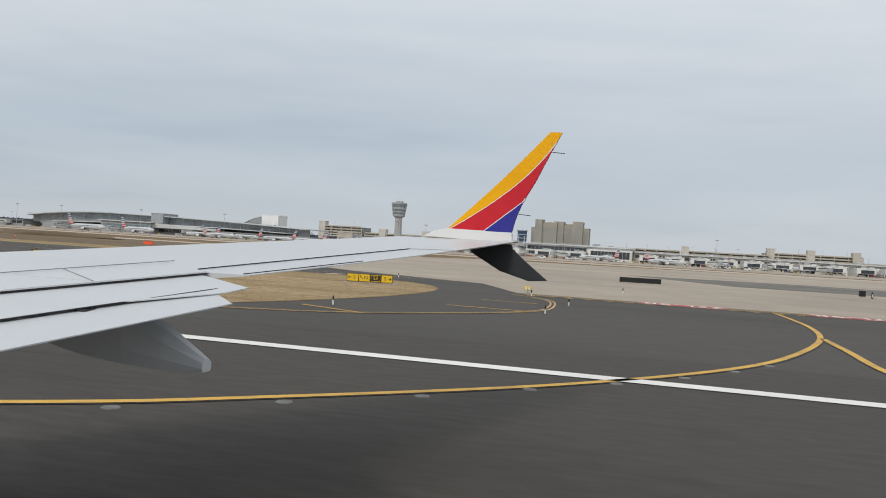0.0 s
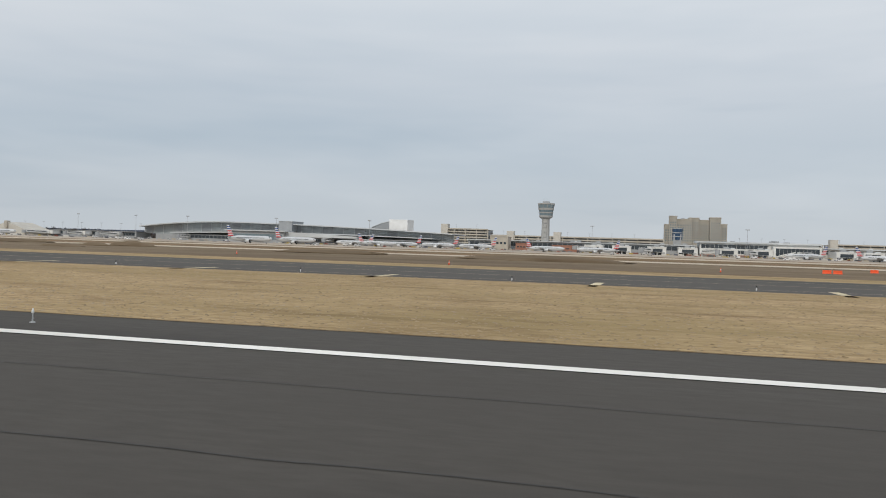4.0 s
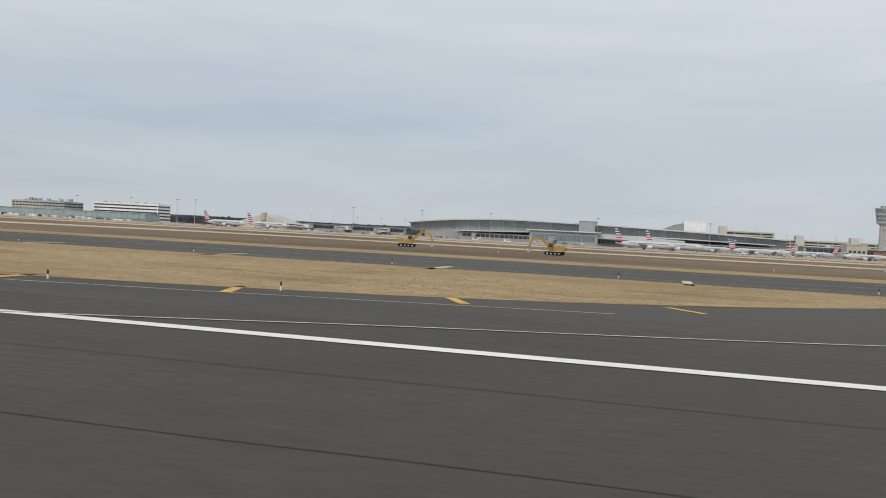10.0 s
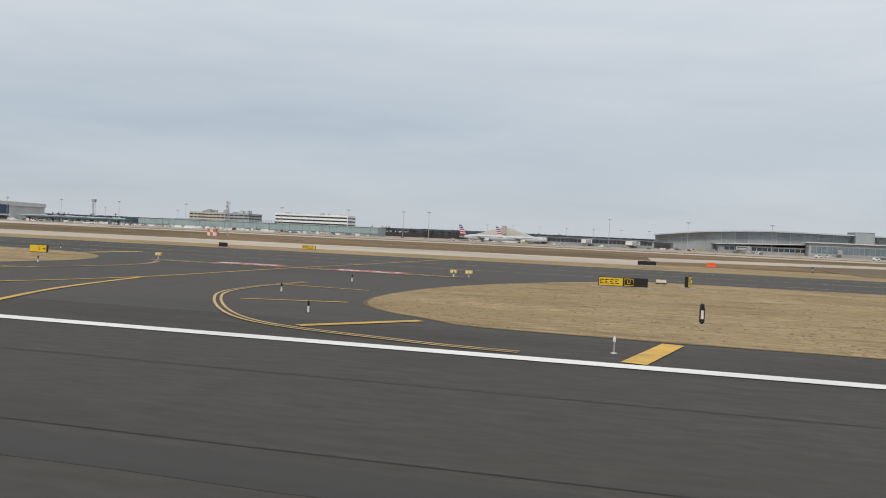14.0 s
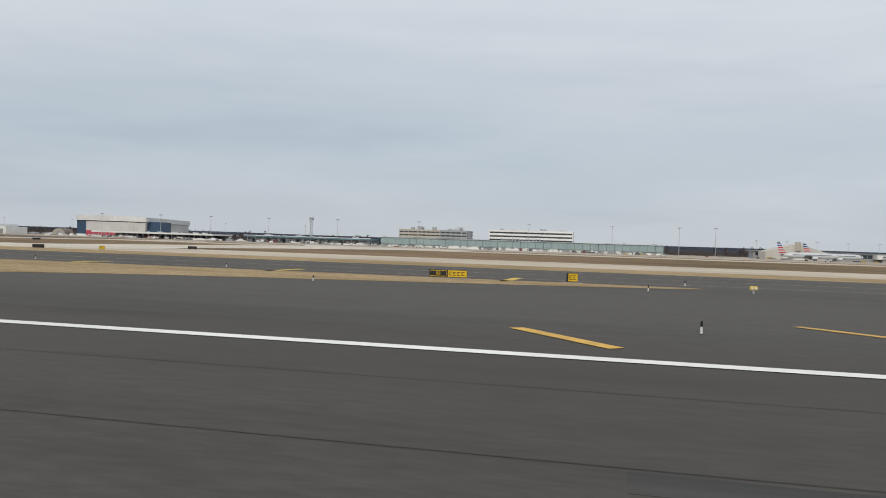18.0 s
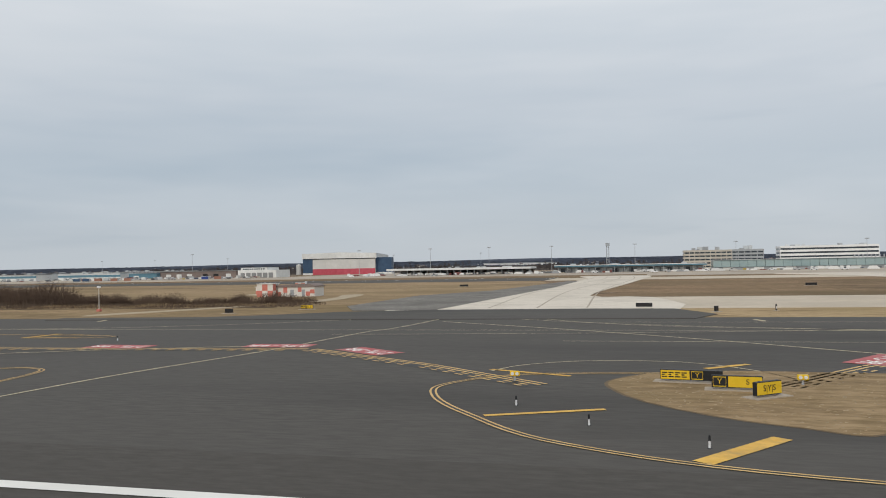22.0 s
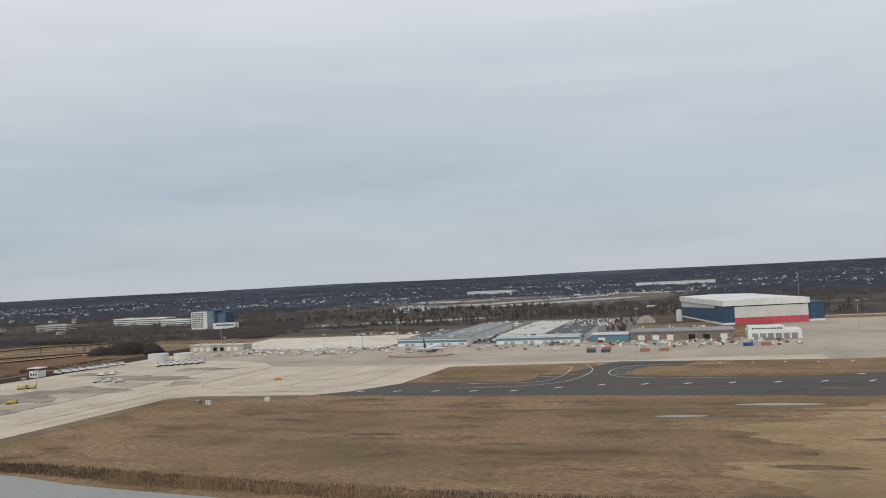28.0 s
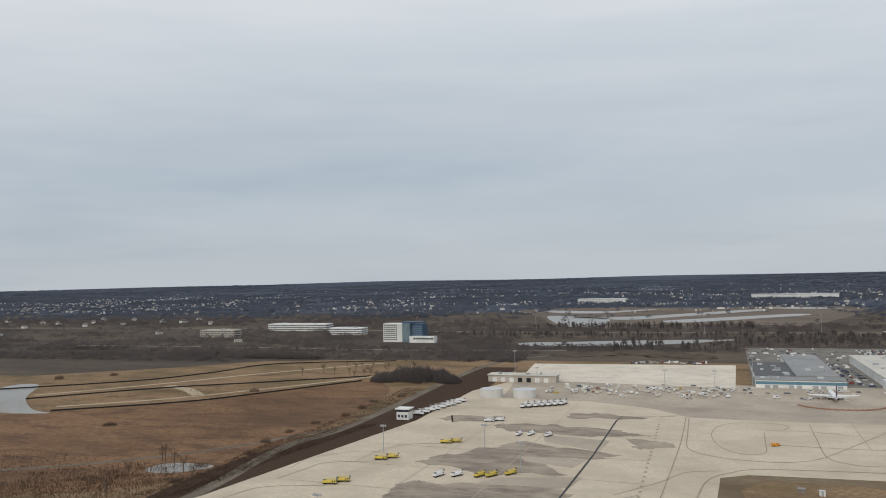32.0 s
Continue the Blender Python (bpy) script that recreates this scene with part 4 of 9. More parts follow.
for x in (-1383.4, -1276, -1252):
    bar(x, 119.5, x + 1, 116, 0.7, PALE_YELLOW)
for k in range(26):
    x = -1345 - 22.5 * k
    near = 444 - 8 * min(1, max(0, (-1648 - x) / 120)) - 20 * min(1, max(0, (-1775 - x) / 40))
    far = 474 if x > -1780 else 460
    bar(x, near, x + 3.6, near + 3.4, 1.4, WHITE_PAINT)
    if not -1835 < x < -1715:
        bar(x, far, x + 3.6, far - 2.8, 1.3, WHITE_PAINT)
for k in range(9):
    bar(-1630 - 19.1 * k, 531.6 + 0.3 * k, -1628 - 19.1 * k, 533 + 0.3 * k, 1.5, WHITE_PAINT)
for pts in ([(-1850, 533), (-1808, 526), (-1798, 513), (-1800, 466), (-1814, 448), (-1850, 445)], [(-1790, 530), (-1783, 501), (-1788, 464), (-1806, 438), (-1850, 426)], [(-1700, 528), (-1750, 525), (-1769, 508), (-1770, 480), (-1752, 464), (-1700, 461)]):
    line("side_line", curve(pts, per=8), 0.5, WORN_WHITE, taxiway, z=6.4 * Z)
for x, y in ((-1801, 510), (-1800, 490), (-1801, 474), (-1768, 510), (-1769, 496), (-1768, 482)):
    line("shoulder_bar", [(x, y), (x - 10 if x < -1790 else x + 9, y - 2)], 0.6, WORN_WHITE, taxiway, z=6.4 * Z)

line("side_line", curve([(-980, 68), (-967, 72), (-952, 80), (-928, 93.5), (-905, 106)], per=8), 0.3, WORN_WHITE, taxiway)

# holding position lines and red runway boards
for path in ([(-1388, 72.7), (-1356, 73.8), (-1325.6, 75.4), (-1309.8, 64.2), (-1299, 54.6)], [(-1281.5, 56), (-1273.4, 67), (-1262, 79)], [(-110, 75.2), (-90, 75.2), (-68, 74.6)], [(-791, 75.2), (-756, 74.6)],
             [(-399, 73), (-384, 64)], [(-972, 68.6), (-955, 55)], [(14, 73), (60, 73)]):
    for a, b in zip(path, path[1:]):
        d = math.hypot(b[0] - a[0], b[1] - a[1])
        ux, uy = (b[0] - a[0]) / d, (b[1] - a[1]) / d
        line("holding_line", [(a[0] - uy * 0.8, a[1] + ux * 0.8), (b[0] - uy * 0.8, b[1] + ux * 0.8)], 2.6, TAR, taxiway, z=PAINT - 0.4 * Z)
        for off in (1.6, 1.0):
            line("holding_line", [(a[0] - uy * off, a[1] + ux * off), (b[0] - uy * off, b[1] + ux * off)], 0.26, FADED_ORANGE, taxiway)
        bm = bm_new()
        for k in range(int(d / 1.8)):
            for off in (0.4, -0.2):
                s0, s1 = k * 1.8 + 0.3, k * 1.8 + 1.2
                ribbon(bm, [(a[0] + ux * s0 - uy * off, a[1] + uy * s0 + ux * off), (a[0] + ux * s1 - uy * off, a[1] + uy * s1 + ux * off)], 0.26, PAINT)
        sheet("holding_dashes", bm, FADED_ORANGE, taxiway)


def runway_board(x, y, turn, wide=7.8, deep=3.4):
    t = radians(turn)
    ux, uy = math.cos(t), math.sin(t)
    corners = [(x + ux * a * wide / 2 - uy * b * deep / 2, y + uy * a * wide / 2 + ux * b * deep / 2) for a, b in ((-1, -1), (1, -1), (1, 1), (-1, 1))]
    board = quad("painted_board", corners, RED_PAINT, taxiway, z=PAINT + 0.1 * Z)
    lettering("painted_number", "27L-9R", 2.5, WHITE_PAINT, taxiway, (x, y, PAINT + 0.5 * Z), rx=0, rz=180 + turn)
    return board


for x, y, turn in ((-1349.2, 77.4, -1), (-1330.4, 79.6, 2), (-1318.3, 75.2, -38), (-97.4, 77.6, 1), (-78.3, 77, -1), (-780.5, 78, 1), (-766.2, 76.6, -1), (28.5, 75, 0), (43, 75, 0), (-394.5, 72.4, -30), (-965.5, 66, -38), (-1272, 72.4, 55)):
    runway_board(x, y, turn)
line("survey_mark", [(-67.4, 29.3), (-65.2, 33.2)], 0.28, WORN_WHITE, taxiway)
line("survey_mark", [(-69.2, 29.4), (-66.2, 29.2)], 0.3, WORN_WHITE, taxiway)
rect("utility_cover", -65.2, -63.6, 27.6, 28.8, CONCRETE, taxiway)
rect("drain_cover", -12.9, -10.9, 88.2, 90.6, CONCRETE, taxiway)
for x, y in ((14.2, 15), (17.2, 17.6), (20, 20.2), (22.5, 23), (24.9, 25.7), (27.1, 28.5), (29, 31.5), (30.6, 34.3), (-65.2, 12.9), (-64.9, 15.8), (-64.7, 18.7), (-64.4, 22), (-64.1, 25.4), (-557, 15.2), (-539, 20.6), (-1105, 17.3), (-1108, 12)):
    ring = turned(bm_new(), [(Z, 0.22), (Z + 0.02, 0.2), (Z + 0.025, 0.12)], 12, at=(x, y, 0))
    part("flush_light", ring, DULL_STEEL, runway)


# ---- signs, lights and markers along the pavements ----
def guidance_sign(x, y, turn, panels, high=0.95, label="", deep=0.35, pad=True):
    """A lit taxiway sign: panels of (text, style, width); style y: yellow face, b: black face, n: back of the sign."""
    wide = sum(p[2] for p in panels)
    high *= 0.84
    ob = thing("taxiway_sign", label, "airfield sign", (x, y, Z * 2), turn)
    if pad:
        part("concrete_pad", box(bm_new(), -wide / 2 - 0.45, wide / 2 + 0.45, -0.65, 0.65, -0.02, 0.05), APRON, ob)
    foot = 0.15
    part("cabinet", box(bm_new(), -wide / 2, wide / 2, -deep / 2, deep / 2, foot, foot + high, 0.03), BLACK, ob)
    for k in range(max(2, round(wide / 1.4))):
        lx = -wide / 2 + 0.25 + (wide - 0.5) * k / max(1, round(wide / 1.4) - 1)
        part("leg", turned(bm_new(), [(0.0, 0.05), (foot, 0.045)], 6, at=(lx, 0, 0)), STEEL, ob)
    px = -wide / 2
    for text, style, w_ in panels:
        if style != "n":
            face = part("panel", box(bm_new(), px + 0.04, px + w_ - 0.04, -deep / 2 - 0.012, -deep / 2 + 0.01, foot + 0.05, foot + high - 0.05), SIGN_YELLOW if style == "y" else BLACK, ob,
                        "yellow sign panel" if style == "y" else "black sign panel")
            ink = BLACK if style == "y" else SIGN_YELLOW
            if style == "b":
                for a, b in (((px + 0.1, foot + 0.1), (px + w_ - 0.1, foot + 0.1)), ((px + 0.1, foot + high - 0.1), (px + w_ - 0.1, foot + high - 0.1)), ((px + 0.1, foot + 0.1), (px + 0.1, foot + high - 0.1)), ((px + w_ - 0.1, foot + 0.1), (px + w_ - 0.1, foot + high - 0.1))):
                    part("border", beam(bm_new(), (a[0], -deep / 2 - 0.015, a[1]), (b[0], -deep / 2 - 0.015, b[1]), 0.02, 0.05), ink, face)
            if text == "=":
                for zz in (0.3, 0.5, 0.7):
                    for k in range(max(1, int(w_ / 0.45))):
                        sx = px + 0.12 + k * 0.45
                        part("bar", box(bm_new(), sx, min(sx + (0.36 if zz != 0.5 else 0.2), px + w_ - 0.1), -deep / 2 - 0.02, -deep / 2 - 0.008, foot + zz * high - 0.04, foot + zz * high + 0.04), ink, face)
            elif text:
                lettering("letters", text.strip("<>^"), 0.62 * high, ink, face, (px + w_ / 2 + (0.16 if text[0] in "<^" else -0.16 if text[-1] == ">" else 0), -deep / 2 - 0.02, foot + high / 2))
                if text[0] in "<^" or text[-1] == ">":
                    right = text[-1] == ">"
                    ax = px + (w_ - 0.3 if right else 0.3)
                    d = 1 if right else -1
                    tilt = 0.13 if text[0] == "^" else 0.0
                    for a, b in (((-0.16 * d, -tilt), (0.16 * d, tilt)), ((0.16 * d, tilt), (0.05 * d, tilt + 0.12)), ((0.16 * d, tilt), (0.05 * d, tilt - 0.12))):
                        part("arrow", beam(bm_new(), (ax + a[0], -deep / 2 - 0.016, foot + high / 2 + a[1]), (ax + b[0], -deep / 2 - 0.016, foot + high / 2 + b[1]), 0.012, 0.06), ink, face)
        px += w_
    return ob


guidance_sign(-1.4, 73.2, 14, [("<S", "y", 1.15), ("^N", "y", 1.15), ("S3", "b", 1.1), ("S>", "y", 1.15)], label="yellow and black taxiway sign on grass edge")
guidance_sign(-24.4, 39.5, 70, [("S4>", "y", 1.3)], 0.75, "yellow taxiway exit sign on concrete pad", 0.5)
guidance_sign(-50.9, 73, 8, [("=", "y", 2.2), ("S4", "b", 1.9)], label="long yellow and black sign on a grass tip")
guidance_sign(-43.8, 75.6, 75, [("=", "y", 1.2)], 1.0, "sign seen edge-on, on a concrete pad")
guidance_sign(23.7, 131, 8, [("", "n", 6.6)], label="back of a long black sign on the apron")
guidance_sign(-41, 182, 5, [("S", "b", 0.9), ("=", "y", 1.6)], 0.95, "small black and yellow sign beyond the taxiway")
guidance_sign(88, 160, 5, [("", "b", 1.2), ("=", "y", 2.2)], label="black and yellow sign far over the apron")
guidance_sign(58, 138, 20, [("", "n", 1.0)], 1.1, "small black sign back on the apron")
guidance_sign(-380.4, 49.6, 55, [("=", "y", 1.2), ("=", "b", 0.8)], 0.75, "yellow sign angled towards the runway", 0.5)
guidance_sign(-454.3, 78, 8, [("S5", "b", 1.3), ("=", "y", 2.2)], label="black and yellow sign on a pale grass tip")
guidance_sign(-740.8, 73, 8, [("=", "y", 2.2), ("U", "b", 1.0), ("", "n", 1.2)], label="yellow and black sign on the grass island")
guidance_sign(-734.8, 78, 70, [("=", "y", 1.0)], 1.2, "pale sign turned edge-on at the grass edge")
guidance_sign(-804.6, 74.7, 10, [("<S>", "y", 2.0)], 1.0, "yellow direction sign with two arrows")
guidance_sign(-813.5, 131.4, 5, [("", "n", 1.6)], 0.9, "back of a small black sign")
guidance_sign(-800.6, 141, 5, [("=", "y", 2.6)], 0.9, "yellow sign beyond the taxiway")
guidance_sign(-737.1, 153, 5, [("", "n", 3.4)], 0.9, "back of a black sign by the dirt")
old_sign = guidance_sign(-948.9, 45, -48, [("=", "y", 1.3)], 0.82, "weathered yellow sign with a loose top panel", 0.8)
part("loose_panel", beam(bm_new(), (-0.55, -1.0, 1.02), (-0.05, 0.45, 0.86), 1.5, 0.05), PALE_YELLOW, old_sign, "faded yellow panel lying askew on top")
guidance_sign(-1028.4, 82, 6, [("S6", "b", 2.0), ("=", "y", 2.1)], label="black and yellow sign on a grass strip")
guidance_sign(-1015.3, 83.5, 35, [("=", "y", 1.2)], 1.1, "small yellow sign on a grass strip")
guidance_sign(-1121.8, 76, 55, [("=", "y", 1.6)], 1.1, "weathered yellow sign seen from the side", 0.6)
guidance_sign(-1130.6, 142, 5, [("", "n", 2.6)], 0.9, "back of a black sign beyond the taxiway")
guidance_sign(-1120.4, 149, 30, [("=", "y", 1.2)], 0.9, "small yellow sign by the concrete taxiway")
guidance_sign(-1123, 190, 5, [("", "n", 2.4)], 0.9, "back of a black sign in the grass")
guidance_sign(-1217.6, 75.6, 28, [("S7", "b", 1.6), ("=", "y", 2.0)], 0.95, "black and yellow sign on the grass tip")
guidance_sign(-1288.0, 57.8, -9, [("=", "y", 2.05), ("Y", "b", 0.95), ("", "n", 1.2)], 0.85, "yellow and black sign on a grass tip")
guidance_sign(-1285.3, 54.7, -5, [("Y", "b", 1.0), ("<S>", "y", 2.15)], 0.95, "yellow and black sign with two arrows")
guidance_sign(-1283.8, 52.2, 40, [("S|Y|S", "y", 2.15)], 1.0, "yellow sign with several letters on grass", 0.35)
guidance_sign(-1369.4, 137, 5, [("", "n", 1.6)], 0.9, "back of a small black sign")
guidance_sign(-1358.9, 150, 8, [("=", "b", 1.4), ("=", "y", 1.2)], 0.9, "black and yellow sign by the old shoulder")
guidance_sign(-1291.3, 150.8, 3, [("", "n", 3.0)], 0.85, "back of a black sign on concrete")
guidance_sign(-1414.2, 73, 4, [("S8", "b", 1.6), ("=", "y", 2.0)], 0.9, "black and yellow sign on a grass tip")
guidance_sign(-1279.7, 137, 60, [("", "n", 1.0)], 1.0, "small black sign in the grass")
guidance_sign(-1360, 300, 5, [("", "n", 3.4)], 0.9, "dark sign in the far grass")
guidance_sign(-1240, 270, 5, [("", "n", 3.4)], 0.9, "dark sign in the far grass")


def edge_light(x, y, high=0.42):
    ob = thing("edge_light", "small white edge light on a thin stem", "edge light", (x, y, Z), group="edge lights")
    part("base", turned(bm_new(), [(0, 0.13), (0.03, 0.12), (0.05, 0.05)], 10), STEEL, ob)
    part("stem", turned(bm_new(), [(0.04, 0.035), (high, 0.03)], 6), STEEL, ob)
    part("lens", turned(bm_new(), [(high, 0.05), (high + 0.04, 0.06), (high + 0.13, 0.05), (high + 0.22, 0.02)], 8), JET_WHITE, ob, "frosted white lens")
    return ob


def reflector(x, y, high=0.58):
    ob = thing("edge_marker", "thin white edge marker with dark cap", "edge marker", (x, y, Z), group="edge markers")
    part("base", turned(bm_new(), [(0, 0.12), (0.03, 0.1)], 8), BLACK, ob)
    part("post", turned(bm_new(), [(0.02, 0.06), (high * 0.62, 0.055)], 8), JET_WHITE, ob)
    part("cap", turned(bm_new(), [(high * 0.6, 0.062), (high, 0.05), (high + 0.03, 0.02)], 8), BLACK, ob, "dark reflective cap")
    return ob


light = edge_light(-11.8, 29.6)
for x in (-125, -178, -231, -406, -686.5, -740.7, -800, -860):
    copy_thing(light, place(x, 29.6, Z))
mark = reflector(-70.5, 41.6)
for x, y in ((-75.8, 54.1), (-105.5, 49.4), (-102.5, 61.7), (6.4, 45.8), (19, 52), (19.5, 62), (15, 72), (-449.6, 33.5), (-445.8, 38.8), (-432.3, 45.4), (-419.2, 51.4), (-538.2, 39.2), (-524, 41.1), (-510.1, 44.5),
             (-755.4, 35.6), (-761.9, 59.5), (-761.8, 46.2), (-798, 44), (-792, 60), (-757, 75), (-1036.9, 65), (-1007.8, 73.4), (-1006.6, 37), (-1096.2, 40.6), (-1085.2, 43.1), (-1070.9, 45.7), (-1298.7, 47.1), (-1294, 41.9), (-1288.3, 37.7),
             (-1214.4, 65.2), (-1238, 80), (-1380, 60), (-1340, 47), (-1169.4, 49.5), (-1154.9, 44.5), (-1140.6, 41.3), (-1182.9, 53)):
    copy_thing(mark, place(x, y, Z))
for k in range(58):
    x = 20 - 27.0 * k
    if not any(a < x < b for a, b in ((-112, -68), (-800, -755), (-1345, -1225))):
        copy_thing(mark, place(x + 2.5, 91.5 + shift(x), Z))


def guard_light(x, y, turn=0):
    """The twin flashing lights that stand at a runway holding line."""
    ob = thing("guard_light", "squat yellow twin guard light on a pole", "airfield light", (x, y, Z), turn, "guard lights")
    part("pole", turned(bm_new(), [(0, 0.1), (0.5, 0.07)], 8), STEEL, ob)
    part("housing", box(bm_new(), -0.36, 0.36, -0.14, 0.14, 0.35, 0.72, 0.04), SIGN_YELLOW, ob, "yellow housing")
    for sx in (-0.17, 0.17):
        part("lamp", turned(bm_new(), [(-0.18, 0.12), (-0.14, 0.13)], 10, "y", at=(sx, 0, 0.54)), JET_WHITE, ob, "pale round lamp")
    return ob


guard = guard_light(-70.1, 78.3)
for x, y in ((-109.1, 78.1), (-68.7, 76.3), (14, 76), (-387.8, 66.4), (-424.3, 82), (-757.2, 75.7), (-791.9, 78.3), (-755.7, 76), (-955, 55), (-998.1, 77.8), (-1236.1, 76.6), (-1300.4, 57.1), (-1280.8, 57.5), (-1381, 78.4)):
    copy_thing(guard, place(x, y, Z, 5))


def wind_post(x, y, pad=True):
    ob = thing("equipment_post", "dark slim equipment post on grass", "airfield equipment", (x, y, Z * 2))
    if pad:
        part("concrete_pad", box(bm_new(), -0.4, 0.4, -0.35, 0.35, -0.02, 0.04), APRON, ob)
    part("pole", turned(bm_new(), [(0, 0.06), (0.95, 0.05)], 8), BLACK, ob)
    part("box", box(bm_new(), -0.13, 0.13, -0.12, 0.12, 0.1, 0.9, 0.04), BLACK, ob)
    part("head", turned(bm_new(), [(0.9, 0.1), (0.95, 0.12), (1.05, 0.1), (1.1, 0.04)], 8), BLACK, ob)
    part("tape", box(bm_new(), -0.07, 0.07, -0.135, -0.115, 0.3, 0.75), CHECK_WHITE, ob, "pale marking strip")
    return ob


post = wind_post(-670.9, 42.8)
for x, y in ((-736.5, 42.8), (-706, 163), (-646.8, 162), (-1213.3, 86.2), (-303.7, 153), (-1270, 140), (58, 132)):
    copy_thing(post, place(x, y, Z * 2))


def barrier(x, y, turn=0):
    ob = thing("water_barrier", "bright orange plastic road barrier on the ground", "barrier", (x, y, 2 * Z), turn, "orange barriers")
    bm = profile(bm_new(), [(-0.3, 0), (0.3, 0), (0.25, 0.2), (0.12, 0.3), (0.1, 0.8), (-0.1, 0.8), (-0.12, 0.3), (-0.25, 0.2)], -0.9, 0.9)
    part("shell", bm, ORANGE, ob)
    for k in (-0.6, 0.0, 0.6):
        part("rib", box(bm_new(), -0.16, 0.16, k - 0.04, k + 0.04, 0.25, 0.76), ORANGE, ob)
    return ob


bar1 = barrier(-52, 147, 80)
for x, y, a in ((-112, 190, 85), (-110, 189, 90), (-724, 169, 92), (-96, 215, 90)):
    copy_thing(bar1, place(x, y, 3 * Z, a))


def excavator(x, y, turn):
    ob = thing("excavator", "yellow tracked excavator working on bare dirt", "excavator", (x, y, 2 * Z), turn, "construction machines")
    for sy in (-1.3, 1.3):
        tr = part("track", profile(bm_new(), [(-2.0, 0.1), (2.0, 0.1), (2.4, 0.5), (2.0, 0.95), (-2.0, 0.95), (-2.4, 0.5)], sy - 0.3, sy + 0.3), RUBBER, ob, "black crawler track")
        for k in range(4):
            part("roller", turned(bm_new(), [(sy - 0.34, 0.22), (sy + 0.34, 0.22)], 8, "y", at=(-1.5 + k, 0, 0.45)), STEEL, tr)
    part("body", profile(bm_new(), [(-2.4, 1.1), (1.4, 1.1), (1.4, 1.9), (-0.6, 2.2), (-2.4, 2.2)], -1.3, 1.3), DIGGER_YELLOW, ob)
    part("counterweight", box(bm_new(), -2.9, -2.35, -1.25, 1.25, 1.15, 2.15, 0.12), DIGGER_YELLOW, ob)
    cab = part("cab", profile(bm_new(), [(0.0, 1.2), (1.6, 1.2), (1.5, 2.6), (1.1, 3.1), (0.0, 3.1)], 0.3, 1.3), DIGGER_YELLOW, ob)
    part("window", profile(bm_new(), [(0.2, 2.0), (1.45, 2.0), (1.35, 2.6), (1.0, 2.95), (0.2, 2.95)], 0.28, 1.32), GLASS, cab)
    part("boom", beam(beam(bm_new(), (1.2, -0.2, 1.8), (3.8, -0.2, 4.3), 0.45, 0.6), (3.7, -0.2, 4.3), (6.2, -0.2, 3.6), 0.4, 0.5), DIGGER_YELLOW, ob)
    part("arm", beam(bm_new(), (6.1, -0.2, 3.8), (6.9, -0.2, 1.3), 0.32, 0.42), DIGGER_YELLOW, ob)
    part("bucket", profile(bm_new(), [(6.3, 1.3), (7.3, 1.4), (7.2, 0.7), (6.6, 0.35), (6.0, 0.8)], -0.75, 0.35), STEEL, ob)
    return ob


digger = excavator(-424, 202, 168)
for x, y, a in ((-508, 200, 172), (-547, 200, 12)):
    copy_thing(digger, place(x, y, 2 * Z, a))
copy_thing(digger, place(-63, 216, 2 * Z, 104) @ Matrix.Scale(0.8, 4))


def roller_cones():
    cone = thing("traffic_cone", "small orange cone on dirt", "traffic cone", (-300, 150, 2 * Z), group="traffic cones")
    part("base", box(bm_new(), -0.2, 0.2, -0.2, 0.2, 0, 0.05), BLACK, cone)
    part("body", turned(bm_new(), [(0.04, 0.17), (0.5, 0.1), (0.9, 0.04)], 8), ORANGE, cone)
    part("band", turned(bm_new(), [(0.45, 0.118), (0.6, 0.092)], 8), JET_WHITE, cone, "white reflective band")
    r = random.Random(3)
    for k in range(11):
        copy_thing(cone, place(-80 - 55 * k + r.uniform(-5, 5), 152 + r.uniform(-4, 30) + shift(-80 - 55 * k), 2 * Z))


roller_cones()
for cx, cy, rr, hh in ((-326, 240, 9, 1.8), (-330, 226, 6, 1.2), (-392, 258, 16, 1.3), (-180, 232, 26, 1.6), (-250, 238, 20, 1.3), (-318, 196, 7, 0.9)):
    bm = bm_new()
    bmesh.ops.create_icosphere(bm, subdivisions=3, radius=1)
    for v in bm.verts:
        q = noise.noise(v.co * 2.3 + Vector((cx, cy, 0))) * 0.25
        v.co = Vector((v.co.x * rr * (1 + q), v.co.y * rr * 0.6 * (1 + q), max(v.co.z, 0) ** 1.4 * hh * (1 + q)))
    ob = part("dirt_mound", bm, DIRT, None, "", True)
    tagged(ob, "heap of bare brown construction dirt", "dirt heap", "dirt heaps")
    ob.matrix_basis = place(cx, cy, 0)
for cx, cy, rr, hh in ((-2150, 955, 34, 3.0), (-2105, 965, 40, 4.6), (-2062, 940, 34, 4.8), (-2040, 925, 22, 3.6), (-2185, 940, 26, 2.2)):
    bm = bm_new()
    bmesh.ops.create_icosphere(bm, subdivisions=4, radius=1)
    for v in bm.verts:
        q = noise.noise(v.co * 2.1 + Vector((cx * 0.1, cy * 0.1, 0))) * 0.3 + noise.noise(v.co * 6 + Vector((cx, cy, 1))) * 0.1
        v.co = Vector((v.co.x * rr * (1 + q), v.co.y * rr * 0.5 * (1 + q), max(v.co.z, -0.02) * hh * (1 + 1.2 * q)))
    ob = part("spoil_heap", bm, FOREST_FLOOR, None, "", True)
    tagged(ob, "broad heap of brown spoil behind the storage lot", "dirt heap", "spoil heaps")
    ob.matrix_basis = place(cx, cy, 0)
pipes = thing("pipe_stack", "two layers of grey concrete pipes stacked on dirt", "pipes", (-313, 142.5, 2 * Z), 16)
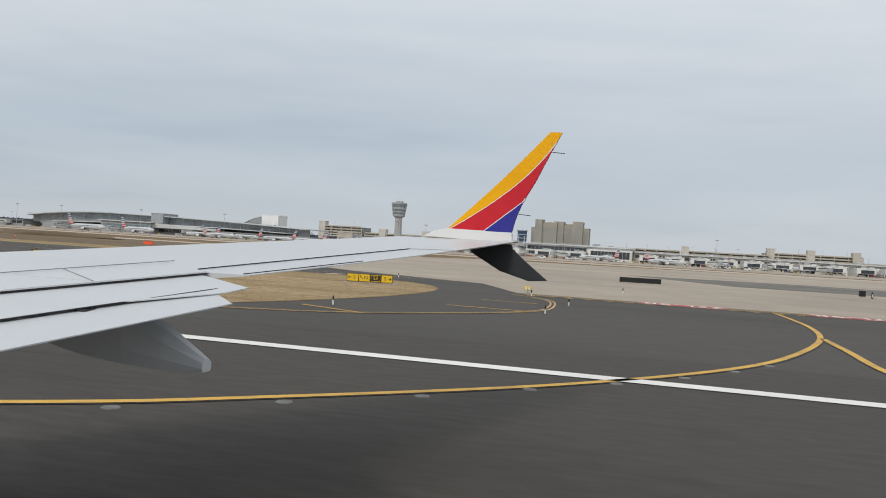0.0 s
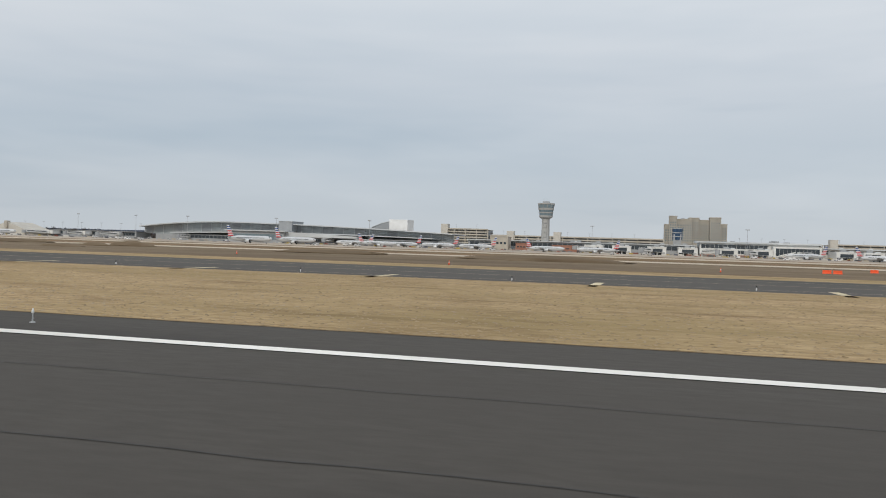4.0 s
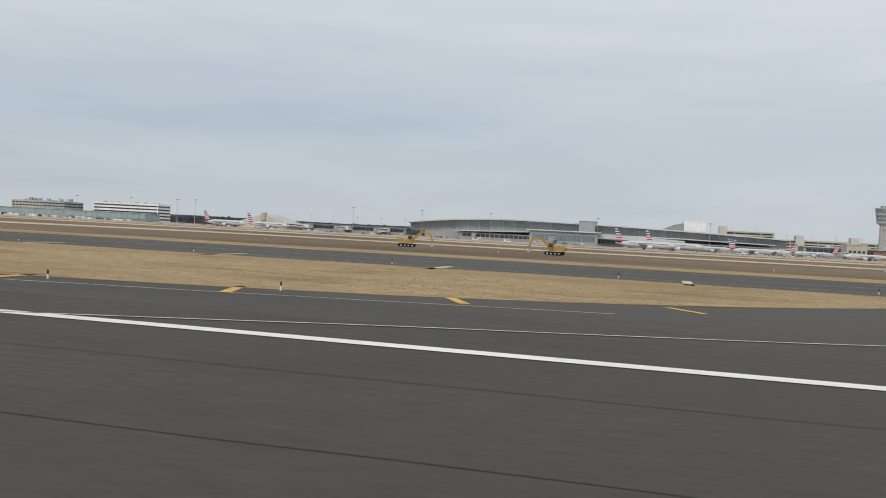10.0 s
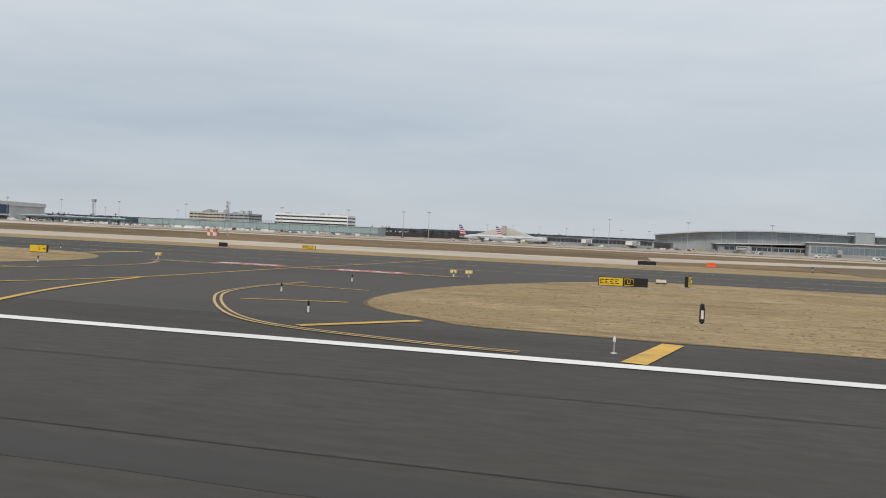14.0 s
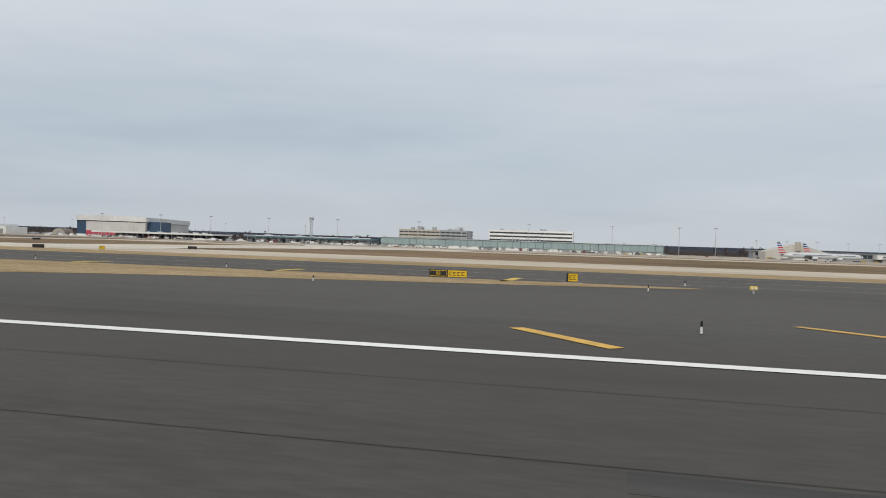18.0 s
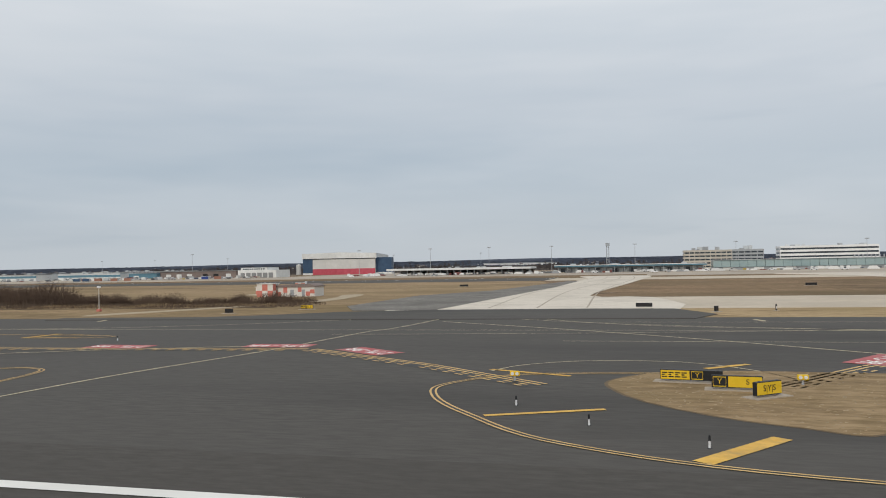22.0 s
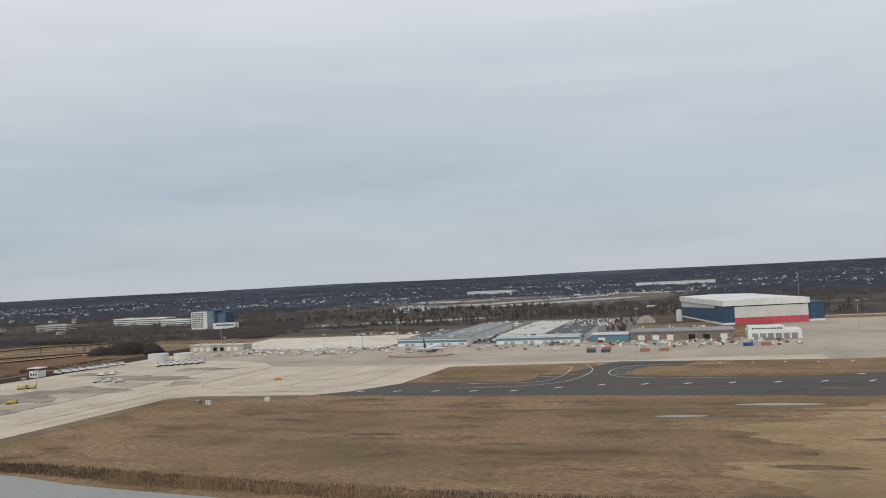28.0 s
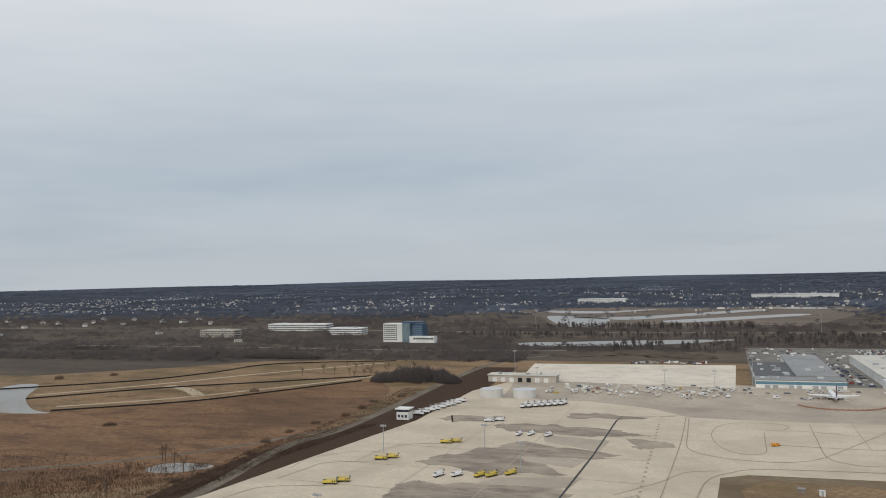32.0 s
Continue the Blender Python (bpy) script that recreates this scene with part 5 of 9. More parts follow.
for row, count in ((0, 12), (1, 11)):
    for k in range(count):
        at = (-6.2 + 1.08 * k + 0.54 * row, 0.15 * math.sin(k * 2.3), 0.52 + 0.93 * row)
        ring = part("pipe", turned(bm_new(), [(-1.3, 0.50), (-1.26, 0.52), (1.3, 0.52)], 14, "y", at=at), ASPHALT_OLD if (k + row) % 4 else DULL_STEEL, pipes)
        # black disc on the capped end, in place of the pipe's inner shade
        part("bore", turned(bm_new(), [(-1.33, 0.37), (-1.31, 0.37)], 14, "y", at=at), BLACK, ring, "black disc standing for the shaded inside of the pipe")


def checker_hut(x, y, wide, deep, high, turn=0, first=1, nx=0, nz=0):
    """A navigation hut painted in red and white squares."""
    ob = thing("navigation_hut", "equipment hut in red and white checks", "equipment hut", (x, y, 0), turn, "checked huts")
    part("wall", box(bm_new(), -wide / 2, wide / 2, -deep / 2, deep / 2, 0, high), CHECK_WHITE, ob)
    nx, nz = nx or max(2, round(wide / 1.3)), nz or max(2, round(high / 1.4))
    for i in range(nx):
        for j in range(nz):
            if (i + j) % 2 == first:
                part("square", box(bm_new(), -wide / 2 + wide * i / nx, -wide / 2 + wide * (i + 1) / nx, -deep / 2 - 0.03, -deep / 2, high * j / nz, high * (j + 1) / nz), CHECK_RED, ob)
    ny = max(2, round(deep / 1.8))
    for i in range(ny):
        for j in range(nz):
            if (i + j) % 2:
                part("square", box(bm_new(), wide / 2, wide / 2 + 0.03, -deep / 2 + deep * i / ny, -deep / 2 + deep * (i + 1) / ny, high * j / nz, high * (j + 1) / nz), CHECK_RED, ob)
    part("roof", box(bm_new(), -wide / 2 - 0.2, wide / 2 + 0.2, -deep / 2 - 0.2, deep / 2 + 0.2, high, high + 0.2), CHECK_WHITE, ob)
    return ob


checker_hut(-1415, 238.5, 3.3, 3, 2.5, first=0)
pavement("hut_pad", [(-1419.5 + 4.8 * (1 + math.cos(k * 0.5236)), 236.5 + 4.2 * math.sin(k * 0.5236)) for k in range(12)], CONCRETE, "pale round gravel pad at the hut", 2.4, "path")
checker_hut(-1403, 219, 5.3, 4, 3.9, first=0, nx=3, nz=2)
shed = thing("equipment_shed", "long white shed with red panels and dark flat roof", "equipment shed", (-1393.9, 222.5, 0))
part("wall", box(bm_new(), -6.1, 6.1, -3, 4, 0, 2.9), CHECK_WHITE, shed)
part("roof", profile(bm_new(), [(-6.5, 2.9), (6.5, 2.9), (6.5, 3.2), (4.5, 3.9), (-6.5, 3.5)], -3.3, 4.4), BROWN_WALL, shed, "dark brown flat roof")
for x0, x1, z0, z1 in ((-4.2, -2.9, 1.2, 2.8), (0.6, 1.8, 1.4, 2.8), (3.2, 4.6, 0.2, 1.5), (4.6, 6.05, 0.9, 2.1), (-6.05, -5.0, 0.1, 1.4)):
    part("red_panel", box(bm_new(), x0, x1, -3.05, -3, z0, z1), CHECK_RED, shed, "faded red painted panel")
for x0, x1 in ((-1.9, -0.7), (1.9, 2.9)):
    part("door", box(bm_new(), x0, x1, -3.06, -3, 0, 2.1), GREY_WALL, shed)
part("vent", box(bm_new(), 1.5, 2.1, 0, 0.6, 3.7, 4.6, 0.05), ROOF_LIGHT, shed)
checker_hut(-1446, 336, 4.4, 2.6, 1.7)
checker_hut(-896.7, 272.7, 3.6, 2.6, 2.7)
lattice = thing("radio_mast", "slim grey lattice mast beside a checked hut", "mast", (-898.5, 287, 0))
for a in (0, 120, 240):
    c, s = 0.55 * math.cos(radians(a)), 0.55 * math.sin(radians(a))
    part("leg", beam(bm_new(), (c, s, 0), (c, s, 14), 0.14, 0.14), STEEL, lattice)
for k in range(12):
    a0, a1 = radians(120 * (k % 3)), radians(120 * (k % 3 + 1))
    part("brace", beam(bm_new(), (0.55 * math.cos(a0), 0.55 * math.sin(a0), 1.1 * k), (0.55 * math.cos(a1), 0.55 * math.sin(a1), 1.1 * k + 1.2), 0.08, 0.08), STEEL, lattice)
for z in (9.5, 11.2, 12.8):
    part("antenna", box(bm_new(), -0.95, -0.55, -0.2, 0.2, z, z + 1.2), STEEL, lattice)
gen = thing("generator", "grey equipment cabinet beside the checked huts", "cabinet", (-1396, 233, 0))
part("cabinet", box(bm_new(), -2.0, 2.0, -1.2, 1.2, 0.2, 2.2, 0.1), GREY_WALL, gen)
part("skid", box(bm_new(), -2.2, 2.2, -1.3, 1.3, 0, 0.25), BLACK, gen)
part("exhaust", turned(bm_new(), [(2.1, 0.12), (3.0, 0.12)], 8, at=(1.2, 0, 0)), STEEL, gen)
mast = thing("light_mast", "slim mast with a red and white base", "mast", (-1405.9, 146, Z))
part("base", box(bm_new(), -0.4, 0.4, -0.4, 0.4, 0, 0.5, 0.05), CHECK_RED, mast)
part("pole", turned(bm_new(), [(0.45, 0.09), (5.2, 0.06)], 8), CHECK_WHITE, mast)
part("head", box(bm_new(), -0.4, 0.4, -0.2, 0.2, 5.1, 5.5, 0.05), JET_WHITE, mast)
pavement("service_path", curve([(-1381, 226), (-1376, 205), (-1378, 180), (-1386, 158), (-1398, 135), (-1394, 132), (-1381, 158), (-1371, 182), (-1371, 206), (-1376, 230)], True, 5), SAND, "pale gravel path to the checked huts", 2.4, "path")
pavement("service_road", [(-1442, 124.4), (-1540, 127.2), (-1556, 126.4), (-1556, 130.5), (-1550, 130.6), (-1442, 127.4)], ASPHALT_TAXI, "narrow dark asphalt road along the taxiway", 2.7, "road")
pavement("service_road", [(-1556, 126.6), (-1600, 124.2), (-1760, 123.8), (-1760, 128.2), (-1600, 128.8), (-1556, 130.4)], SAND, "pale dirt road along the taxiway", 2.6, "road")


# ---- buildings ----
def windows(parent, x0, x1, z0, z1, y, n, mat=GLASS, gap=0.25, name="window", depth=0.12):
    """A row of n panes set in a wall that looks south."""
    w_ = (x1 - x0) / n
    for i in range(n):
        part(name, box(bm_new(), x0 + w_ * i + w_ * gap / 2, x0 + w_ * (i + 1) - w_ * gap / 2, y - depth, y + 0.05, z0, z1), mat, parent)


def roof_units(parent, x0, x1, y0, y1, z, n, seed=1, top=3.0):
    r = random.Random(seed)
    for _ in range(n):
        x, y, w_, h = r.uniform(x0, x1), r.uniform(y0, y1), r.uniform(1.5, 5), r.uniform(0.8, top)
        part("roof_unit", box(bm_new(), x, x + w_, y, y + w_ * 0.7, z, z + h), GREY_WALL if r.random() < 0.6 else ROOF_LIGHT, parent)


# control tower
tower = thing("control_tower", "tall grey concrete control tower with flared glazed cab", "control tower", (-253.3, 831, 0))
part("shaft", turned(bm_new(), [(0, 4.8), (20, 4.3), (35, 4.0)], 8), TOWER_GREY, tower)
for k in range(6):
    part("lattice_panel", box(bm_new(), -1.5, 1.5, -4.7, -4.0, 5 + 5 * k, 8.6 + 5 * k), TOWER_GREY, tower)
part("emblem_panel", box(bm_new(), -1.9, 1.9, -4.35, -4.05, 26.5, 32), ROOF_GREY, tower)
for z0, z1, r0, r1, m in ((34, 36, 4.2, 7.0, TOWER_GREY), (36, 37.6, 7.0, 7.2, TOWER_GREY), (37.6, 40, 7.0, 7.3, GLASS_BLUE), (40, 41.2, 7.6, 7.8, TOWER_GREY), (41.2, 43.4, 7.4, 7.8, GLASS_BLUE), (43.4, 45.6, 8.1, 8.4, TOWER_GREY),
                          (45.6, 49.2, 7.9, 8.7, GLASS_BLUE), (49.2, 50.6, 9.0, 9.0, TOWER_GREY)):
    part("cab_glazing" if m is GLASS_BLUE else "cab_band", turned(bm_new(), [(z0, r0), (z1, r1)], 12), m, tower)
for k in range(12):
    a = math.tau * (k + 0.5) / 12
    part("mullion", beam(bm_new(), (7.95 * math.cos(a), 7.95 * math.sin(a), 45.6), (8.75 * math.cos(a), 8.75 * math.sin(a), 49.2), 0.3), TOWER_GREY, tower)
part("plant_room", box(bm_new(), -3.5, 3.5, -3, 3, 50.6, 52.6), GREY_WALL, tower)
for sx in (-2.5, 0.4, 2.6):
    part("antenna", turned(bm_new(), [(52.6, 0.12), (56.5, 0.05)], 6, at=(sx, 0, 0)), STEEL, tower)

# old ramp tower with blue glass, before the hotel
ramp = thing("ramp_tower", "small dark blue glazed ramp control tower", "control tower", (-118, 860, 0))
part("shaft", box(bm_new(), -4, 4, -4, 4, 0, 22), GREY_WALL, ramp)
for z0, z1, r0, r1 in ((16, 19, 5, 5.2), (20, 23, 5, 5.3), (24, 27.4, 5.0, 5.6)):
    part("glazing", turned(bm_new(), [(z0, r0), (z1, r1)], 8), NAVY, ramp)
for z in (19, 23, 27.4):
    part("ledge", turned(bm_new(), [(z, 5.8), (z + 0.9, 5.8)], 8), GREY_WALL, ramp)
part("antenna", turned(bm_new(), [(28.3, 0.15), (33, 0.06)], 6), STEEL, ramp)

# hotel
hotel = thing("hotel", "large stepped grey-beige hotel with rows of small windows", "hotel", (0, 0, 0))
for x0, x1, z1, y0 in ((-128.5, -121, 36, 990), (-123, -114, 46, 984), (-114, -96, 42.5, 988), (-96, -74, 42, 996), (-76, -63.5, 45, 985), (-66, -56, 37.5, 990), (-100, -88, 44.5, 992)):
    wing_ = part("wing", box(bm_new(), x0, x1, y0, y0 + 22, 0, z1), GREY_STUCCO, hotel)
    for f in range(5, int(z1 / 3.1) - 1):
        windows(wing_, x0 + 0.6, x1 - 0.6, f * 3.1 + 0.8, f * 3.1 + 2.3, y0, max(2, int((x1 - x0) / 2.8)), GLASS_BLUE, 0.5)
    part("parapet", box(bm_new(), x0 - 0.3, x1 + 0.3, y0 - 0.3, y0 + 22.3, z1, z1 + 0.8), BEIGE, wing_)
roof_units(hotel, -112, -70, 990, 1005, 42.6, 6, 4)


# parking garages
def garage(x0, x1, y, levels, base=0.0, rise=3.3, ends=()):
    ob = thing("parking_garage", "long open-sided beige multi-storey car park", "parking garage", (0, 0, 0), group="parking garages")
    # solid block behind the parapets; its grey stands for shade between decks
    part("core", box(bm_new(), x0 + 0.5, x1 - 0.5, y + 6, y + 34, base, base + levels * rise), GREY_WALL, ob, "solid grey block standing for the shaded decks")
    for k in range(levels + 1):
        part("parapet", box(bm_new(), x0, x1, y, y + 0.5, base + k * rise - 0.5, base + k * rise + 1.05), BEIGE, ob)
        part("deck", box(bm_new(), x0, x1, y + 0.5, y + 36, base + k * rise - 0.5, base + k * rise), BEIGE, ob)
    n = max(2, int((x1 - x0) / 14))
    for i in range(n + 1):
        cx = x0 + (x1 - x0) * i / n
        part("column", box(bm_new(), cx - 0.5, cx + 0.5, y - 0.08, y + 0.7, base, base + levels * rise), BEIGE, ob)
    for ex in ends:
        part("stair_tower", box(bm_new(), ex - 4.2, ex + 4.2, y - 2, y + 9, 0, base + levels * rise + 6), CREAM, ob)
    for i in range(int((x1 - x0) / 26)):
        lx = x0 + 13 + 26 * i
        part("lamp_post", beam(turned(bm_new(), [(base + levels * rise, 0.15), (base + levels * rise + 6, 0.1)], 5, at=(lx, y + 15, 0)), (lx - 1.2, y + 15, base + levels * rise + 6), (lx + 1.2, y + 15, base + levels * rise + 6), 0.25), GREY_WALL, ob)
    return ob


garage(-391, -335, 930, 7, ends=(-389,))
garage(-332, -130, 934, 5, ends=(-308, -252))
garage(-128, 55, 1020, 5)
garage(56, 155, 985, 5, ends=(60,))
garage(150, 255, 990, 6, ends=(156, 200, 248))
garage(256, 420, 1010, 4)

# main terminal frontage
term = thing("terminal", "long white terminal with dark glass frontage", "terminal building", (0, 0, 0))
part("wall", box(bm_new(), -100, 4, 782, 830, 0, 13), WHITE_WALL, term)
part("roof", box(bm_new(), -103, 6, 779, 833, 13, 14.4), ROOF_LIGHT, term)
for z0, z1 in ((3.2, 6.4), (8.0, 11.6)):
    windows(term, -99, -40, z0, z1, 782, 15, GLASS, 0.06)
porch = part("entrance_block", box(bm_new(), -37, 4, 768, 784, 0, 11), WHITE_WALL, term, "white block round a glazed hall")
windows(porch, -35, 2, 2.6, 9.4, 768, 11, GLASS, 0.05)
part("fascia", beam(bm_new(), (-36, 767.6, 1.4), (-18, 767.6, 6.2), 0.6, 1.0), WHITE_WALL, porch)
part("red_base", box(bm_new(), -100, 4, 780.6, 781.9, 0, 2.0), TERRACOTTA, term, "red brick base course")
roof_units(term, -95, -2, 790, 820, 14.4, 8, 6, 2.2)
long_hall = thing("terminal_hall", "long low grey terminal hall with window band", "terminal building", (0, 0, 0))
part("wall", box(bm_new(), -330, -103, 800, 826, 0, 9.5), GREY_WALL, long_hall)
windows(long_hall, -328, -105, 4.6, 8.2, 800, 44, GLASS, 0.08)
part("roof", box(bm_new(), -331, -102, 798, 828, 9.5, 10.4), ROOF_LIGHT, long_hall)
roof_units(long_hall, -320, -110, 803, 820, 10.4, 16, 7, 2.0)
east_hall = thing("terminal_hall", "long low cream terminal hall with window band", "terminal building", (0, 0, 0))
part("wall", box(bm_new(), 4.5, 300, 800, 830, 0, 10), CREAM, east_hall)
windows(east_hall, 6, 298, 5.2, 8.4, 800, 56, GLASS, 0.12)
part("roof", box(bm_new(), 4.2, 301, 798, 832, 10, 11), ROOF_LIGHT, east_hall)
roof_units(east_hall, 12, 290, 803, 822, 11, 18, 8, 2.6)


# gate rooms and jet bridges
def gate_room(x, y, wide=17.0, high=7.0, label="white gate room with dark window beside the apron", mat=None):
    ob = thing("gate_room", label, "gate building", (x, y, 0), group="gate rooms")
    part("wall", box(bm_new(), -wide / 2, wide / 2, 0, 34, 0, high), mat or WHITE_WALL, ob)
    part("window", box(bm_new(), -wide * 0.32, wide * 0.3, -0.15, 0.05, high * 0.42, high * 0.84), GLASS, ob, "wide dark window")
    part("door", box(bm_new(), wide * 0.34, wide * 0.44, -0.12, 0.05, 0, 2.6), GREY_WALL, ob)
    part("parapet", box(bm_new(), -wide / 2 - 0.3, wide / 2 + 0.3, -0.3, 34.3, high, high + 0.7), WHITE_WALL, ob)
    part("roof_unit", box(bm_new(), -2.5, 2, 12, 16, high + 0.7, high + 2.4), GREY_WALL, ob)
    part("roof_duct", box(bm_new(), 3.0, 6.5, 6, 22, high + 0.7, high + 1.7), ROOF_LIGHT, ob)
    # black panels on the closed wall stand for shade inside open bays
    for k in range(3):
        part("baggage_bay", box(bm_new(), -wide * 0.46 + wide * 0.26 * k, -wide * 0.27 + wide * 0.26 * k, -0.14, 0.05, 0, high * 0.34), BLACK, ob, "black panel standing for the shade in an open bay")
    part("canopy", box(bm_new(), -wide * 0.48, wide * 0.3, -2.2, -0.1, high * 0.36, high * 0.4), GREY_WALL, ob)
    return ob


def jet_bridge(x, y, turn=0.0):
    ob = thing("jet_bridge", "white covered jet bridge on a wheeled column", "jet bridge", (x, y, 0), turn, "jet bridges")
    tun = part("tunnel", profile(bm_new(), [(-15, 3.6), (15, 3.0), (15, 6.0), (-15, 6.4)], -1.5, 1.5), WHITE_WALL, ob)
    for sy in (-1.53, 1.53):
        part("window_strip", profile(bm_new(), [(-13, 5.0), (12, 4.5), (12, 5.2), (-13, 5.7)], sy - 0.02, sy + 0.02), GLASS, tun)
    part("cab", turned(bm_new(), [(2.8, 2.3), (6.2, 2.3)], 10, at=(-16, 0, 0)), GREY_WALL, ob)
    part("rotunda", turned(bm_new(), [(0, 0.8), (2.8, 0.9), (2.9, 2.4), (6.3, 2.4)], 10, at=(15.5, 0, 0)), WHITE_WALL, ob)
    for sy in (-1.2, 1.2):
        part("column", box(bm_new(), -10.2, -9.6, sy - 0.2, sy + 0.2, 0.7, 3.6), STEEL, ob)
        part("wheel", turned(bm_new(), [(sy - 0.2, 0.55), (sy + 0.2, 0.55)], 10, "y", at=(-9.9, 0, 0.55)), RUBBER, ob)
    return ob


room = gate_room(-198, 752)
for i, x in enumerate((-172, -140, -112, -78, -48)):
    copy_thing(room, place(x, 750 + (i % 3) * 4))
for i in range(12):
    copy_thing(room, place(20 + 23 * i, 748 + (i * 7 % 5) * 3))
bridge = jet_bridge(-205, 738, 60)
for i, (x, y, a) in enumerate([(-150, 736, 75), (-95, 734, 110), (-60, 736, 70), (-15, 742, 95), (34, 736, 75), (76, 735, 105), (122, 735, 70), (166, 734, 95), (210, 735, 80), (-300, 770, 60), (-350, 765, 100), (-430, 760, 80), (-470, 760, 95),
                              (-560, 758, 80), (-640, 760, 100), (-735, 758, 85), (-780, 758, 95), (-830, 757, 80), (-868, 757, 100)]):
    copy_thing(bridge, place(x, y, 0, a))

# brown stair block and small buildings beside the tower
for x0, x1, y0, y1, h, m, lb in ((-300, -283, 770, 790, 13, BEIGE, "tan service block beside parked jets"), (-276, -262, 776, 790, 7, TERRACOTTA, "low red brick service building"), (-436, -414, 856, 880, 30, OFFICE_WHITE, "white plant block behind the arched roof"),
                                 (-240, -215, 778, 796, 6, TERRACOTTA, "low red brick gate building")):
    ob = thing("service_building", lb, "building", (0, 0, 0))
    part("wall", box(bm_new(), x0, x1, y0, y1, 0, h), m, ob)
    windows(ob, x0 + 1, x1 - 1, h * 0.45, h * 0.62, y0, 4, GLASS, 0.4)
    part("parapet", box(bm_new(), x0 - 0.3, x1 + 0.3, y0 - 0.3, y1 + 0.3, h, h + 0.7), m, ob)


slope = thing("service_building", "grey building with a long sloping curved roof", "building", (0, 0, 0))
part("wall", profile(bm_new(), [(-462, 0), (-436.2, 0), (-436.2, 28), (-446, 25.5), (-455, 21.5), (-462, 17)], 856, 884), GREY_WALL, slope)
part("roof", profile(bm_new(), [(-462.6, 17), (-455, 21.6), (-446, 25.6), (-436.2, 28.1), (-436.2, 28.8), (-446, 26.3), (-455, 22.3), (-462.6, 17.7)], 855.4, 884.6), ROOF_LIGHT, slope)

# international terminal with the long arched roof
def arch(x):
    if x < -603:
        return 22.2 - 7.3 * ((x + 603) / 114) ** 2
    return 22.2 - 0.5 * ((x + 603) / 60) - 5.0 * ((x + 603) / 260) ** 2


arch_hall = thing("arched_terminal", "very long terminal under a shallow arched grey roof", "terminal building", (0, 0, 0))
xs = [-717 + 372 * i / 30 for i in range(31)]
part("roof", profile(bm_new(), [(x, arch(x)) for x in xs] + [(x, arch(x) - 1.1) for x in reversed(xs)], 788, 850), ROOF_LIGHT, arch_hall)
for i in range(30):
    a, b = xs[i] + 0.2, xs[i + 1] - 0.2
    part("glass_panel", profile(bm_new(), [(a, 6.5), (b, 6.5), (b, arch(b) - 1.1), (a, arch(a) - 1.1)], 799.5, 800), GLASS_PALE if i % 3 else GREY_WALL, arch_hall)
    part("mullion", box(bm_new(), xs[i] - 0.2, xs[i] + 0.2, 799.2, 800.1, 6.5, arch(xs[i]) - 1.1), ROOF_LIGHT, arch_hall)
part("base_wall", box(bm_new(), -700, -346, 796, 845, 0, 6.5), GREY_WALL, arch_hall)
part("lower_roof", profile(bm_new(), [(-664, 8.6), (-560, 11.4), (-440, 11.2), (-360, 9.5), (-360, 8.7), (-440, 10.2), (-560, 10.4), (-664, 7.6)], 770, 799), ROOF_LIGHT, arch_hall)
part("lower_wall", box(bm_new(), -660, -362, 774, 796, 0, 7.0), GREY_WALL, arch_hall)
windows(arch_hall, -655, -370, 2.8, 5.8, 774, 60, GLASS, 0.12)
part("rooftop_block", box(bm_new(), -540, -524, 786, 815, 12, 23.6), GREY_WALL, arch_hall, "grey lift block breaking the roof line")
part("block_cap", box(bm_new(), -540.6, -523.4, 785.4, 815.6, 23.6, 24.2), ROOF_LIGHT, arch_hall)
hall = part("gate_hall", box(bm_new(), -585, -520, 758, 774, 0, 12), GREY_WALL, arch_hall)
windows(hall, -583, -522, 3, 9, 758, 14, GLASS_BLUE, 0.08)
part("hall_roof", box(bm_new(), -588, -517, 755, 776, 12, 13), ROOF_LIGHT, hall)
part("sloped_end", profile(bm_new(), [(-520, 12), (-440, 9), (-440, 7), (-520, 7)], 762, 774), ROOF_LIGHT, arch_hall)

# low concourse to the west of it
conc = thing("concourse", "long low dark glazed concourse with white gate boxes", "terminal building", (0, 0, 0))
part("wall", box(bm_new(), -890, -718, 785, 812, 0, 7), GREY_WALL, conc)
windows(conc, -888, -720, 3.0, 6.0, 785, 40, GLASS, 0.06)
part("roof", box(bm_new(), -892, -716, 783, 814, 7, 7.8), ROOF_GREY, conc)
for x in (-740, -782, -826, -866):
    part("gate_box", box(bm_new(), x - 5, x + 5, 772, 785, 2.6, 6.6), WHITE_WALL, conc)
for i in range(7):
    lx = -885 + 27 * i
    part("lamp_post", beam(turned(bm_new(), [(7.8, 0.14), (17, 0.1)], 5, at=(lx, 800, 0)), (lx - 1.6, 800, 17), (lx + 1.6, 800, 17), 0.4), GREY_WALL, conc)

# pale fabric hangar
tent = thing("fabric_hangar", "pale fabric hangar with peaked roof and tall vent", "hangar", (0, 0, 0))
part("roof", profile(bm_new(), [(-886, 6.9), (-859, 14.6), (-832, 6.0), (-832, 0), (-886, 0)], 744, 782), CREAM, tent)
part("vent_tower", box(bm_new(), -861, -857, 742, 747, 8, 16), BEIGE, tent)
part("door", box(bm_new(), -871, -847, 743.4, 744.1, 0, 5.6), WHITE_WALL, tent)


